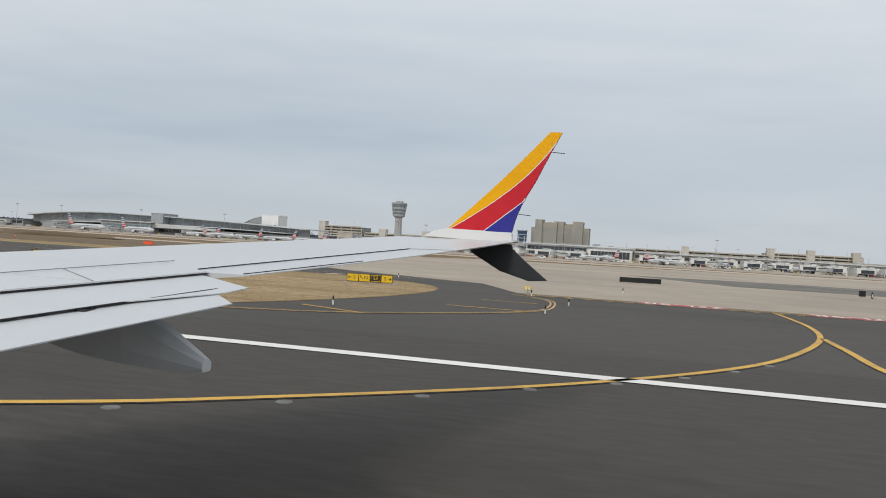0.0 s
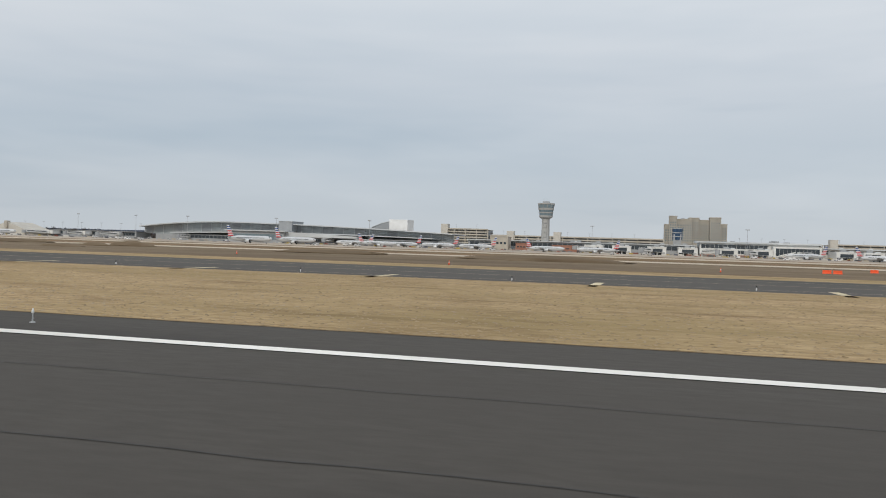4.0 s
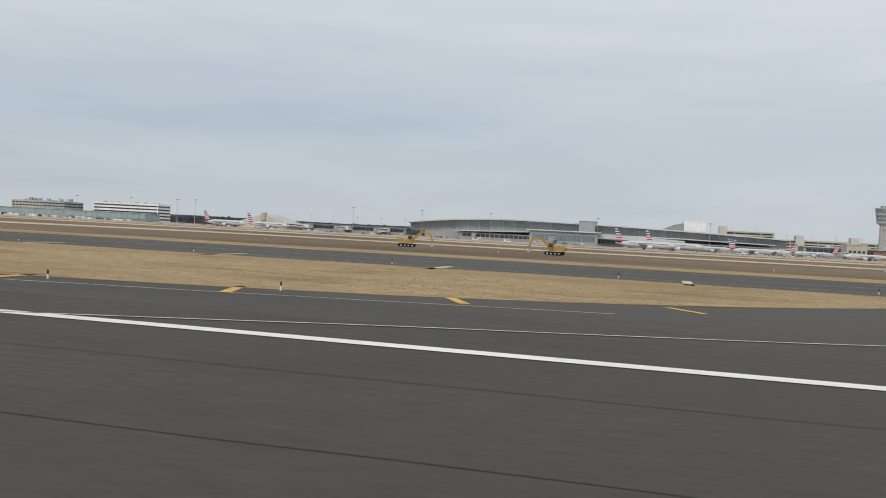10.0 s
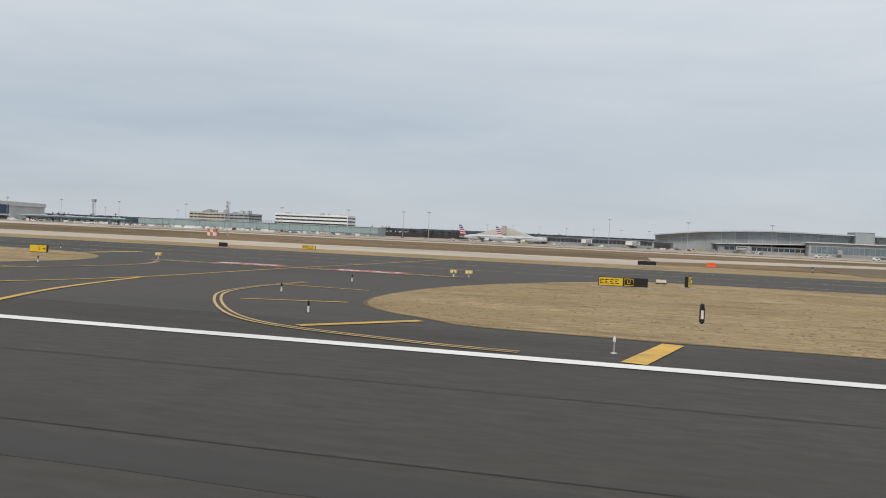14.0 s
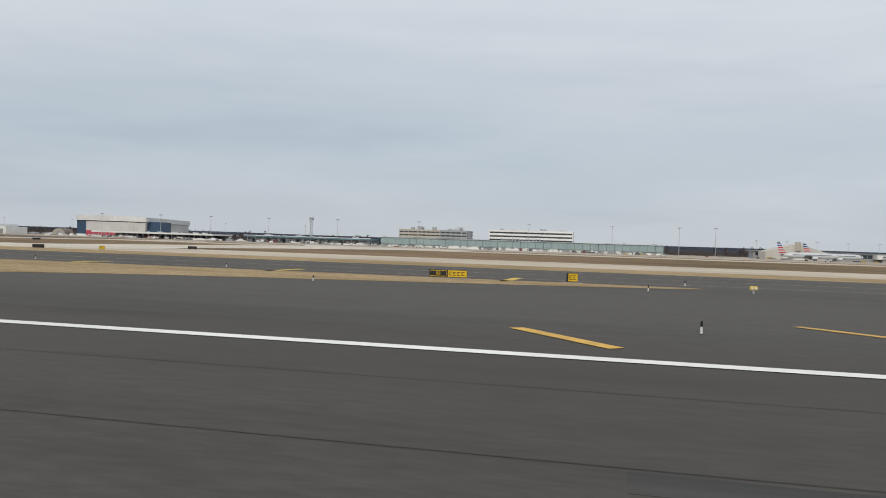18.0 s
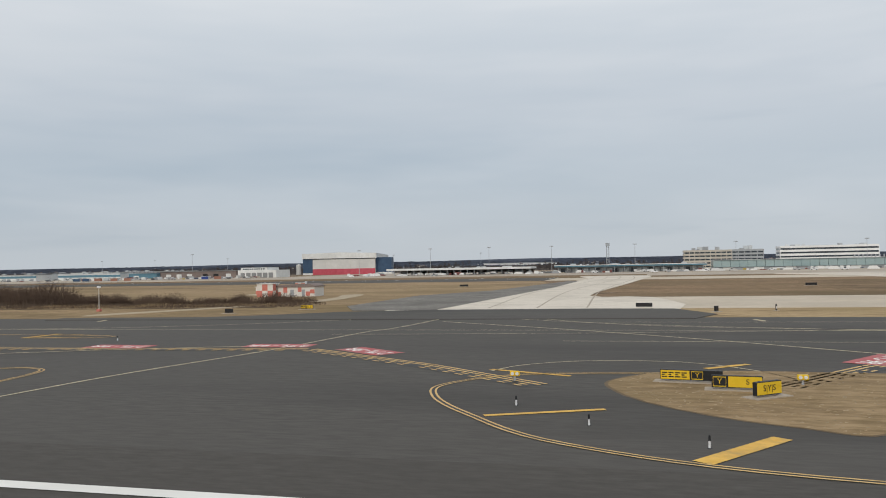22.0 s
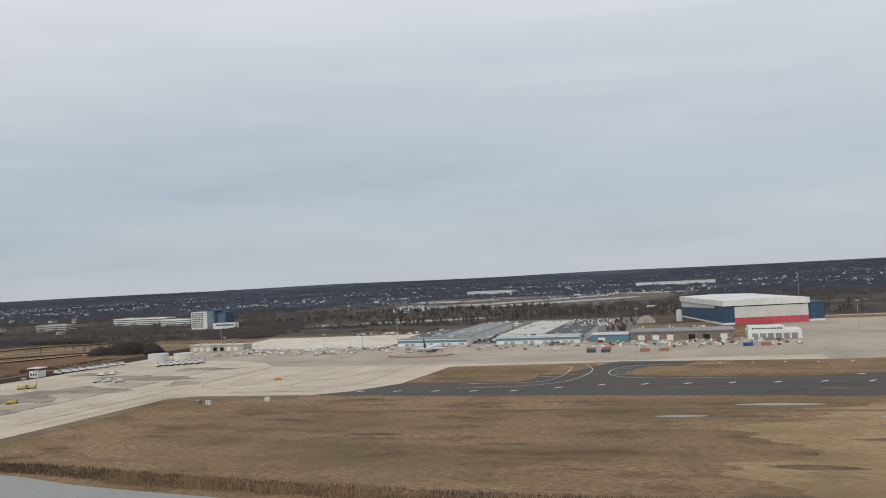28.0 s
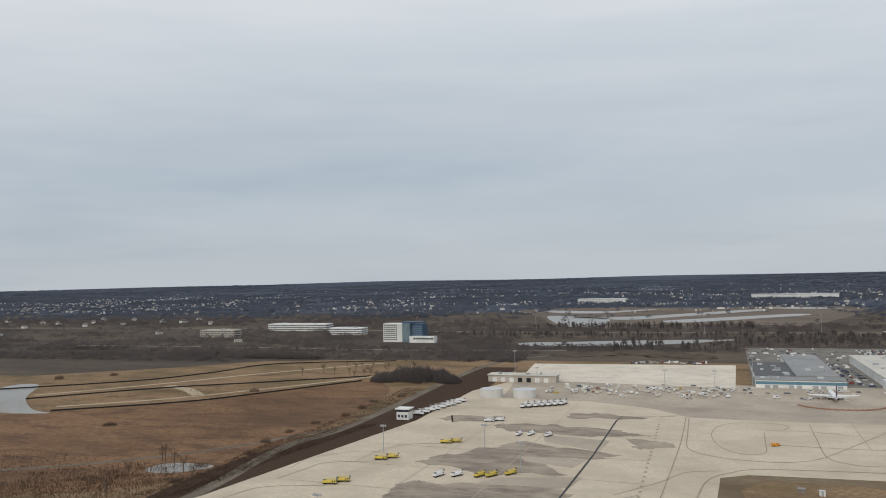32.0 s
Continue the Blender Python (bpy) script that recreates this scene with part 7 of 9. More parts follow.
for x, y, a in ((-2138, 364.5, 60), (-2145, 268, 70), (-2132, 467, 78), (-2125, 469, 74), (-2114, 468, 70), (-2162, 506, 8), (-2156, 510, 6)):
    copy_thing(white, place(x, y, 4 * Z, a))
rngv = random.Random(11)
for k in range(7):
    copy_thing(white, place(-2152 + 4.2 * k, 566 + 3.0 * k, 4 * Z, 75) @ Matrix.Scale(1.45, 4))
for k in range(9):
    copy_thing(white, place(-2218 + 1.5 * k, 520 + 7.5 * k, 4 * Z, 165 + 25 * (k % 3)) @ Matrix.Scale(1.2, 4))

base_van = van(-150, 690, 10)
for k in range(105):
    zone = k % 5
    if zone == 0:
        x, y = rngv.uniform(-330, 250), rngv.uniform(560, 735)
    elif zone == 1:
        x, y = rngv.uniform(-900, -330), rngv.uniform(560, 752)
    elif zone == 2:
        x, y = rngv.uniform(-1510, -960), rngv.uniform(600, 690)
    elif zone == 3:
        x, y = rngv.uniform(-1980, -1640), rngv.uniform(640, 690)
    else:
        x, y = rngv.uniform(-2150, -1995), rngv.uniform(625, 690)
    copy_thing(base_van, place(x, y, 3 * Z, rngv.choice((0, 4, 90, 180, 175)) + rngv.uniform(-6, 6)))
car = van(-1556.7, 130.6, 182, CAR_ORANGE, "orange airfield patrol car on a dirt road", 1.5, 4.2, "", "car")
part("light_bar", box(bm_new(), -0.5, 0.1, -0.6, 0.6, 1.5, 1.66), SIGN_YELLOW, car, "amber roof lights")
van(-1988, 470, 30, CAR_ORANGE, "orange airfield patrol car on the stand", 1.75, 4.6, "", "car")


def cart(x, y, turn, cloth=CREAM, label="low baggage cart with tan curtain"):
    ob = thing("baggage_cart", label, "cart", (x, y, 4 * Z), turn, "baggage carts")
    part("bed", box(bm_new(), -1.6, 1.6, -0.8, 0.8, 0.4, 0.6), STEEL, ob)
    part("cover", box(bm_new(), -1.6, 1.6, -0.8, 0.8, 0.6, 1.9, 0.05), cloth, ob)
    for wx in (-1.1, 1.1):
        for sy in (-0.7, 0.7):
            part("wheel", turned(bm_new(), [(sy - 0.08, 0.22), (sy + 0.08, 0.22)], 8, "y", at=(wx, 0, 0.22)), RUBBER, ob)
    return ob


trolley = cart(-2100, 640, 0)
trolley_white = cart(-2096, 652, 90, WHITE_WALL, "low baggage cart with white curtain")
for k in range(66):
    row = k % 6
    copy_thing(trolley if k % 5 else trolley_white, place(-2145 + (k // 6) * 13 + rngv.uniform(-9, 9), 640 + row * 9 + rngv.uniform(-3, 3), 4 * Z, rngv.choice((0, 90)) + rngv.uniform(-5, 5)))
for k in range(24):
    copy_thing(trolley, place(rngv.uniform(-1510, -1395), rngv.uniform(640, 700), 3 * Z, rngv.uniform(0, 180)))

bm = bm_new()
for k in range(760):
    x, y = (rngv.uniform(-2150, -1640), rngv.gauss(668, 14)) if k < 150 else (rngv.uniform(-1860, -1650), rngv.gauss(690, 7)) if k < 230 else (rngv.uniform(-1510, 240), rngv.gauss(690, 22)) if k < 420 else (rngv.uniform(-480, 300), rngv.gauss(738, 9))
    L, w_, h_ = rngv.uniform(0.9, 2.6), rngv.uniform(0.6, 1.0), rngv.uniform(0.7, 1.9)
    profile(bm, [(x - L, 0.25), (x + L, 0.25), (x + L, h_ * 0.7), (x + L * 0.6, h_), (x - L, h_)], y - w_, y + w_)
tagged(part("ground_equipment", bm, GEAR_MIX), "scattered ground service equipment on the aprons", "ground equipment", "", "stuff")

# parked cars behind the cargo sheds and in the workshop yard: far, small and many
def parked(bm, x, y, along, long_=4.3, high=1.45):
    """One low car body, nose along x or along y."""
    hw, hl = 0.9, long_ / 2
    if along == "y":
        profile(bm, [(x - hw, 0.3), (x + hw, 0.3), (x + hw, 0.9), (x + 0.7, high), (x - 0.7, high), (x - hw, 0.9)], y - hl, y + hl)
    else:
        profile(bm, [(x - hl, 0.3), (x + hl, 0.3), (x + hl, 0.9), (x + hl * 0.5, high), (x - hl * 0.6, high), (x - hl, 0.9)], y - hw, y + hw)


bm = bm_new()
for row in range(7):
    for k in range(22):
        if rngv.random() < 0.86:
            parked(bm, -1864 + 2.75 * k + rngv.uniform(-0.3, 0.3), 914 + 19 * row + rngv.uniform(-0.5, 0.5), "y", high=1.5)
for row in range(26):
    for x in (-1918.5, -1912, -1905.5, -1898):
        if rngv.random() < 0.5:
            parked(bm, x + rngv.uniform(-0.6, 0.6), 722 + 6.2 * row + rngv.uniform(-1, 1), rngv.choice("xxy"), 4.3 if rngv.random() < 0.85 else 6.5, 1.5 if rngv.random() < 0.85 else 2.4)
for k in range(48):
    parked(bm, rngv.uniform(-1985, -1885), rngv.uniform(912, 1050), rngv.choice("xy"), rngv.choice((4.2, 4.3, 4.6, 6.0)), rngv.choice((1.4, 1.5, 1.9)))
for k in range(44):
    parked(bm, rngv.uniform(-1800, -1650), 690 - 6 * rngv.randrange(9) + rngv.uniform(-1, 1), rngv.choice("xyy"), rngv.choice((4.3, 4.6, 7.0)), rngv.choice((1.5, 1.7, 2.8)))
for k in range(40):
    parked(bm, rngv.uniform(-1780, -1700), rngv.uniform(752, 860), rngv.choice("xy"), rngv.choice((4.3, 6.0)), rngv.choice((1.5, 2.4)))
for k in range(30):
    parked(bm, -2105 + 2.6 * k + rngv.uniform(-0.5, 0.5), 870 + rngv.uniform(-5, 5), rngv.choice("xy"), rngv.choice((4.3, 8.0)), rngv.choice((1.5, 2.6)))
tagged(part("parked_cars", bm, CAR_MIX), "rows of small cars and vans on asphalt", "cars", "", "stuff")


bm = bm_new()
for k in range(190):
    parked(bm, rngv.uniform(-1560, -980), rngv.gauss(672, 16), rngv.choice("xxy"), rngv.choice((3.2, 4.3, 6.0, 8.0)), rngv.choice((1.5, 1.9, 2.6)))
tagged(part("ground_equipment", bm, WHITE_CARS), "white ground vehicles parked before the concourses", "ground equipment", "", "stuff")


def container(x, y, turn, paint, label, long_=7.0):
    ob = thing("shipping_container", label, "container", (x, y, Z), turn, "containers")
    part("body", box(bm_new(), -long_ / 2, long_ / 2, -1.22, 1.22, 0.1, 2.6, 0.03), paint, ob)
    for k in range(int(long_ / 1.0)):
        part("rib", box(bm_new(), -long_ / 2 + 0.4 + 1.0 * k, -long_ / 2 + 0.6 + 1.0 * k, -1.27, 1.27, 0.2, 2.5), paint, ob)
    part("door", box(bm_new(), long_ / 2, long_ / 2 + 0.05, -1.1, 1.1, 0.2, 2.5), STEEL, ob)
    return ob


for x, y, a, m, lb in ((-1796, 612, 2, NAVY, "dark blue shipping container on the apron"), (-1785, 611, 0, NAVY, "dark blue shipping container on the apron"), (-1798, 626, 4, TERRACOTTA, "faded red shipping container on the apron"),
                       (-1786, 628, 178, TERRACOTTA, "faded red shipping container on the apron"), (-1797, 638, 90, WHITE_WALL, "white shipping container on the apron"), (-1790, 642, 92, WHITE_WALL, "white shipping container on the apron"),
                       (-1756, 612, 3, TERRACOTTA, "faded red shipping container on the apron"), (-1742, 612, 1, TERRACOTTA, "rust-red shipping container on the apron"), (-1681, 640, 0, FIN_BLUE, "blue shipping container beside the fire station"),
                       (-1668, 640, 2, TERRACOTTA, "rust-red shipping container beside the fire station")):
    container(x, y, a, m, lb)
quonset = thing("storage_hut", "brown rounded storage hut behind the workshops", "storage hut", (-1770, 944, 0))
part("shell", profile(bm_new(), [(11 * math.cos(math.pi * k / 12), 8.5 * math.sin(math.pi * k / 12)) for k in range(13)], -9, 9), BROWN_WALL, quonset)
part("end_wall", profile(bm_new(), [(10.4 * math.cos(math.pi * k / 12), 8.0 * math.sin(math.pi * k / 12)) for k in range(13)], -9.3, -9.0), BEIGE, quonset, "pale end wall")
part("door", box(bm_new(), -3, 3, -9.45, -9.3, 0, 4.6), GREY_WALL, quonset)
tank_tower = thing("storage_tank", "slim pale upright tank beside the hangar", "storage tank", (-1733, 952, 0))
part("shell", turned(bm_new(), [(0, 3.2), (13, 3.2), (13.8, 0.4)], 16), HANGAR_WHITE, tank_tower)
part("ladder", beam(bm_new(), (0, -3.35, 0), (0, -3.35, 13), 0.5, 0.15), STEEL, tank_tower)
for x, y in ((-1777, 1308), (-1723, 1322)):
    lorry = thing("lorry", "white articulated lorry on the highway", "truck", (x, y, 2.8 * Z), 3, "highway lorries")
    part("trailer", box(bm_new(), -9, 5, -1.3, 1.3, 1.1, 4.1, 0.05), WHITE_WALL, lorry)
    part("cab", profile(bm_new(), [(5.6, 0.8), (8.6, 0.8), (8.6, 2.4), (7.8, 3.7), (5.6, 3.8)], -1.25, 1.25), WHITE_WALL, lorry)
    for wx in (-7.5, -6.2, 4.2, 7.4):
        part("wheel", turned(bm_new(), [(-1.2, 0.5), (1.2, 0.5)], 10, "y", at=(wx, 0, 0.5)), RUBBER, lorry)


def flood_mast(x, y, high=24.0, label="tall slim floodlight mast"):
    ob = thing("light_mast", label, "light mast", (x, y, 0), group="masts")
    part("pole", turned(bm_new(), [(0, 0.3), (high, 0.12)], 7), STEEL, ob)
    part("crossarm", box(bm_new(), -1.8, 1.8, -0.15, 0.15, high - 0.4, high), STEEL, ob)
    for sx in (-1.5, -0.5, 0.5, 1.5):
        part("lamp", box(bm_new(), sx - 0.3, sx + 0.3, -0.4, 0.1, high - 1.0, high - 0.4), GREY_WALL, ob)
    return ob


pole = flood_mast(-2163, 270, 15)
for x, y in ((-2126, 270), (-2098, 277), (-2195, 406), (-2140, 420), (-2110, 380), (-2020, 690), (-2170, 690), (-2060, 690)):
    copy_thing(pole, place(x, y))
tall = flood_mast(-1500, 760, 26)
for x, y in ((-1580, 770), (-1440, 760), (-1380, 775), (-1300, 770), (-1210, 760), (-1100, 765), (-1020, 750), (-960, 745), (-930, 730), (-760, 740), (-690, 745), (-620, 735), (-520, 740), (-420, 745), (-200, 760), (-60, 765), (80, 765), (-1990, 705), (-1770, 760), (-2200, 730)):
    copy_thing(tall, place(x, y))
lattice = thing("radio_mast", "grey lattice mast with a square head", "radio mast", (-1325, 760, 0))
for sx in (-1.2, 1.2):
    for sy in (-1.2, 1.2):
        part("leg", beam(bm_new(), (sx, sy, 0), (sx * 0.8, sy * 0.8, 24), 0.3), STEEL, lattice)
for k in range(8):
    part("brace", beam(beam(bm_new(), (-1.2, -1.2, 3 * k), (1.2, -1.2, 3 * k + 3), 0.18), (1.2, -1.2, 3 * k), (-1.2, -1.2, 3 * k + 3), 0.18), STEEL, lattice)
part("head", box(bm_new(), -1.8, 1.8, -1.8, 1.8, 24, 27), GREY_WALL, lattice)

# ---- western marsh, roads, water ----
pavement("marsh", curve([(-2290, 300), (-2262, 440), (-2283, 620), (-2338, 681), (-2385, 600), (-2427, 536), (-2506, 475), (-2600, 400), (-2760, 330), (-2600, 210)], True, 4), REEDS, "rust-brown reed marsh", 1.2, "marsh")
pavement("worked_ground", curve([(-2336, 694), (-2385, 612), (-2427, 546), (-2506, 486), (-2590, 470), (-2690, 530), (-2640, 612), (-2567, 652), (-2530, 720), (-2504, 802), (-2374, 856), (-2318, 790)], True, 4), FIELD, "tan earthworks with dark fence lines", 1.6, "ground")
pavement("wood_floor", [(-12300, 640), (-2900, 640), (-2720, 660), (-2600, 760), (-2540, 830), (-2420, 862), (-2230, 880), (-1990, 880), (-1640, 940), (-1500, 1000), (800, 1120), (8000, 1120), (8000, 9000), (-12300, 9000)], FOREST_FLOOR, "dark brown floor of winter woodland", 0.5, "ground")
# this floor shares the haze tint of the far woods
pavement("far_wood_floor", [(-12300, 2050), (8000, 2050), (8000, 9200), (-12300, 9200)], WOOD_FAR, "floor of distant woodland, tinted blue-grey for haze", 0.8, "ground")
pavement("river", curve([(-2285, 1112), (-2222, 1132), (-2144, 1160), (-2064, 1180), (-1990, 1187), (-2060, 1120), (-2130, 1084), (-2204, 1066), (-2270, 1066)], True, 4), WATER, "pale grey creek behind the storage lot", 1.1, "water")
pavement("mudflat", curve([(-2540, 2160), (-2340, 2320), (-2010, 2230), (-1800, 2400), (-1660, 2100), (-1770, 1760), (-1890, 1480), (-2080, 1440), (-2290, 1470), (-2400, 1790)], True, 5), MARSH_TAN, "tan tidal flats among the woods", 0.95, "marsh")
for pts, lb in (([(-2399, 1852), (-2305, 1800), (-2240, 1726), (-2225, 1511), (-2271, 1469), (-2316, 1542)], "wide pale tidal water among marsh"),
                ([(-2330, 1790), (-2202, 1806), (-2098, 1922), (-1944, 2117), (-1900, 2090), (-1944, 2018), (-2089, 1811), (-2187, 1690), (-2260, 1730)], "long pale channel through the flats"),
                ([(-2472, 2153), (-2300, 2079), (-2164, 2190), (-2283, 1978), (-2407, 2008)], "pale pool on the tidal flats"),
                ([(-2120, 1650), (-1990, 1780), (-1860, 1900), (-1830, 1850), (-1960, 1700), (-2080, 1590)], "pale channel through the flats"),
                ([(-1900, 2230), (-1790, 2250), (-1720, 2160), (-1830, 2130)], "pale pool on the tidal flats")):
    pavement("lake", curve(pts, True, 5), WATER, lb, 1.1, "water")
pavement("pond", curve([(-1612, 248), (-1600, 243), (-1588, 233), (-1575, 235), (-1580, 245), (-1594, 250)], True, 5), WATER, "small shallow pond in the field", 1.2, "water")
pavement("pond", curve([(-2000, 214), (-1962, 222), (-1914, 212), (-1840, 203.5), (-1783, 199.5), (-1752, 191), (-1770, 183), (-1980, 183)], True, 5), WATER, "grey pond edged by pale reeds", 1.3, "water")
pavement("pond", curve([(-2300, 336), (-2282, 334), (-2269, 353), (-2297, 353)], True, 5), WATER, "small pond in the marsh", 1.6, "water")
pavement("pond", curve([(-2665, 566), (-2672, 600), (-2645, 596), (-2590, 530), (-2530, 480), (-2500, 468), (-2540, 462), (-2600, 490)], True, 5), WATER, "pale pond by the earthworks", 2.0, "water")
sheet("verge", ribbon(bm_new(), curve([(-2228, 200), (-2243, 330), (-2238, 414), (-2232, 456), (-2226, 555), (-2232, 675), (-2240, 810)], per=8), 46, 1.9 * Z), BRUSH, label="rough dark brown verge beside the perimeter road", category="ground")
for pts, wd, m, lb in (([(-2235, 200), (-2246, 321), (-2253, 366), (-2257, 414), (-2249, 456), (-2250, 555), (-2256, 675), (-2256, 810), (-2235, 900), (-2160, 985)], 8, TRACK, "grey perimeter road round the stand"),
                       ([(-2420, 290), (-2377, 317), (-2342, 339), (-2310, 369), (-2286, 399), (-2268, 433), (-2257, 455)], 5, TRACK, "dirt track beside the marsh"),
                       ([(-2593, 541), (-2523, 634), (-2470, 720), (-2380, 830)], 6, SAND, "pale haul road over the earthworks"), ([(-2520, 494), (-2445, 560), (-2350, 700), (-2318, 790)], 6, SAND, "pale haul road over the earthworks"),
                       ([(-2510, 618), (-2475, 600), (-2442, 572)], 11, SAND, "pale haul road over the earthworks"),
                       ([(-6000, 1290), (-3200, 1420), (-2500, 1330), (-1900, 1320), (-1200, 1340), (600, 1420), (4000, 1500)], 26, TRACK, "long grey-brown highway across the woods"),
                       ([(-3000, 1010), (-2640, 1000), (-2400, 985), (-2200, 1000)], 10, ASPHALT_OLD, "grey road along the wood edge"),
                       ([(-1640, 960), (-1500, 985), (-1100, 985)], 12, CONCRETE, "pale access road behind the hangar"),
                       ([(-1960, 348), (-1902, 353), (-1821, 355), (-1767, 359), (-1707, 363), (-1650, 358), (-1450, 365)], 2.6, DIRT, "muddy vehicle track in the field")):
    sheet("road", ribbon(bm_new(), curve(pts, per=8), wd, 2.6 * Z), m, label=lb, category="road")
for pts in ([(-2660, 564), (-2567, 641), (-2530, 715), (-2504, 802), (-2374, 852)], [(-2506, 475), (-2427, 536), (-2385, 600), (-2338, 682)], [(-2580, 520), (-2505, 600), (-2420, 660), (-2345, 715)]):
    c = curve(pts, per=10)
    ob = thing("silt_fence", "low black fabric fence round the earthworks", "fence", (0, 0, 0), group="silt fences")
    for a, b in zip(c, c[1:]):
        part("fabric", beam(bm_new(), (*a, 0.6), (*b, 0.6), 0.2, 1.2), BLACK, ob)
for cx, cy, rx, ry in ((-1690, 259, 13, 3.2), (-1742, 330, 11, 3.0), (-1776, 381, 17, 3.5), (-1728, 426, 12, 3.2), (-1691, 374, 16, 3.6), (-1708, 344, 18, 2.4), (-1815, 319, 5, 2.0), (-1816, 366, 7, 2.0),
                       (-1850, 300, 12, 2.6), (-1905, 330, 16, 3.2), (-1940, 290, 14, 2.6), (-1880, 372, 14, 2.2), (-1790, 285, 10, 1.8), (-1660, 300, 12, 2.4), (-1650, 420, 15, 3.0), (-1760, 250, 9, 1.6), (-1560, 290, 12, 2.5),
                       (-1500, 330, 20, 3.5), (-1590, 330, 16, 2.6), (-1610, 262, 20, 2.2), (-1575, 222, 26, 2.0), (-1700, 225, 14, 2.0)):
    pts = []
    for k in range(40):
        a = math.tau * k / 40
        q = 1 + 0.45 * noise.noise(Vector((cx + 2.1 * math.cos(a), cy + 2.1 * math.sin(a), 3.0))) + 0.3 * noise.noise(Vector((cx + 6 * math.cos(a), cy + 6 * math.sin(a), 1.0)))
        pts.append((cx + rx * q * math.cos(a), cy + ry * q * math.sin(a)))
    pavement("mud_patch", pts, MUD, "patch of dark wet mud in the grass", 1.05, "mud")
# taxi guide lines on the western stand
sheet("guide_line", ribbon(bm_new(), curve([(-1640, 580), (-1890, 570), (-2060, 590)], per=10), 0.6, 5.9 * Z), STAIN, label="dark guide line on the concrete stand", category="marking")
sheet("joint_line", ribbon(bm_new(), [(-2084, 300), (-2083, 341), (-2081, 426), (-2081, 528), (-2079, 541), (-2045, 550)], 1.1, 6.1 * Z), TAR, label="dark joint across the concrete stand", category="marking")
for k in range(22):
    rect("dash", -2051 - k * 0.15, -2049.6 - k * 0.15, 330 + k * 9, 333 + k * 9, TYRE_ARC, runway, 6.0 * Z)


for pts, wd in (([(-1992, 507), (-1993, 470), (-1994, 453), (-2001, 445), (-2012, 451), (-2020, 475), (-2021, 505), (-2014, 529), (-1999, 537), (-1985, 538), (-1977, 530), (-1980, 518)], 0.55),
                ([(-1964, 539), (-1965, 492), (-1965, 448), (-1957, 435), (-1945, 432), (-1929, 439), (-1919, 455), (-1918, 481), (-1918, 528), (-1912, 542)], 0.6),
                ([(-1965, 448), (-1953, 470), (-1937, 499), (-1920, 531)], 0.5), ([(-1991, 514), (-1966, 515), (-1939, 507), (-1919, 511)], 0.45), ([(-1992, 473), (-1964, 471), (-1941, 471), (-1893, 477)], 0.5),
                ([(-2036, 545), (-2035, 490), (-2034, 456), (-2027, 442), (-2013, 433), (-1992, 430), (-1976, 436), (-1965, 448)], 0.6), ([(-1919, 455), (-1914, 443), (-1903, 446)], 0.5),
                ([(-2061, 351), (-2043, 378), (-2033, 398), (-2016, 406)], 0.45), ([(-2031, 313), (-2027, 350), (-2023, 384), (-2014, 401), (-1995, 414), (-1931, 420)], 0.8), ([(-1980, 597), (-1905, 600), (-1831, 605)], 0.45),
                ([(-2043, 309), (-2040, 394), (-2038, 470), (-2038, 550)], 0.6), ([(-2220, 263), (-2217, 281), (-2199, 289), (-2186, 289)], 0.55), ([(-2230, 287), (-2227, 305), (-2220, 323), (-2193, 333)], 0.55),
                ([(-2222, 290), (-2205, 306), (-2179, 309)], 0.5), ([(-2222, 338), (-2218, 361), (-2214, 374), (-2190, 384)], 0.55), ([(-2227, 358), (-2227, 382), (-2208, 404), (-2187, 401)], 0.5),
                ([(-2200, 381), (-2198, 407), (-2187, 428), (-2164, 434)], 0.5), ([(-2094, 331), (-2064, 341), (-2050, 354)], 0.45), ([(-2074, 311), (-2048, 309), (-2040, 340)], 0.45)):
    sheet("tyre_arc", ribbon(bm_new(), curve(pts, per=10), wd, 6.2 * Z), TYRE_ARC, label="dark curved tyre track on the concrete stand", category="marking")


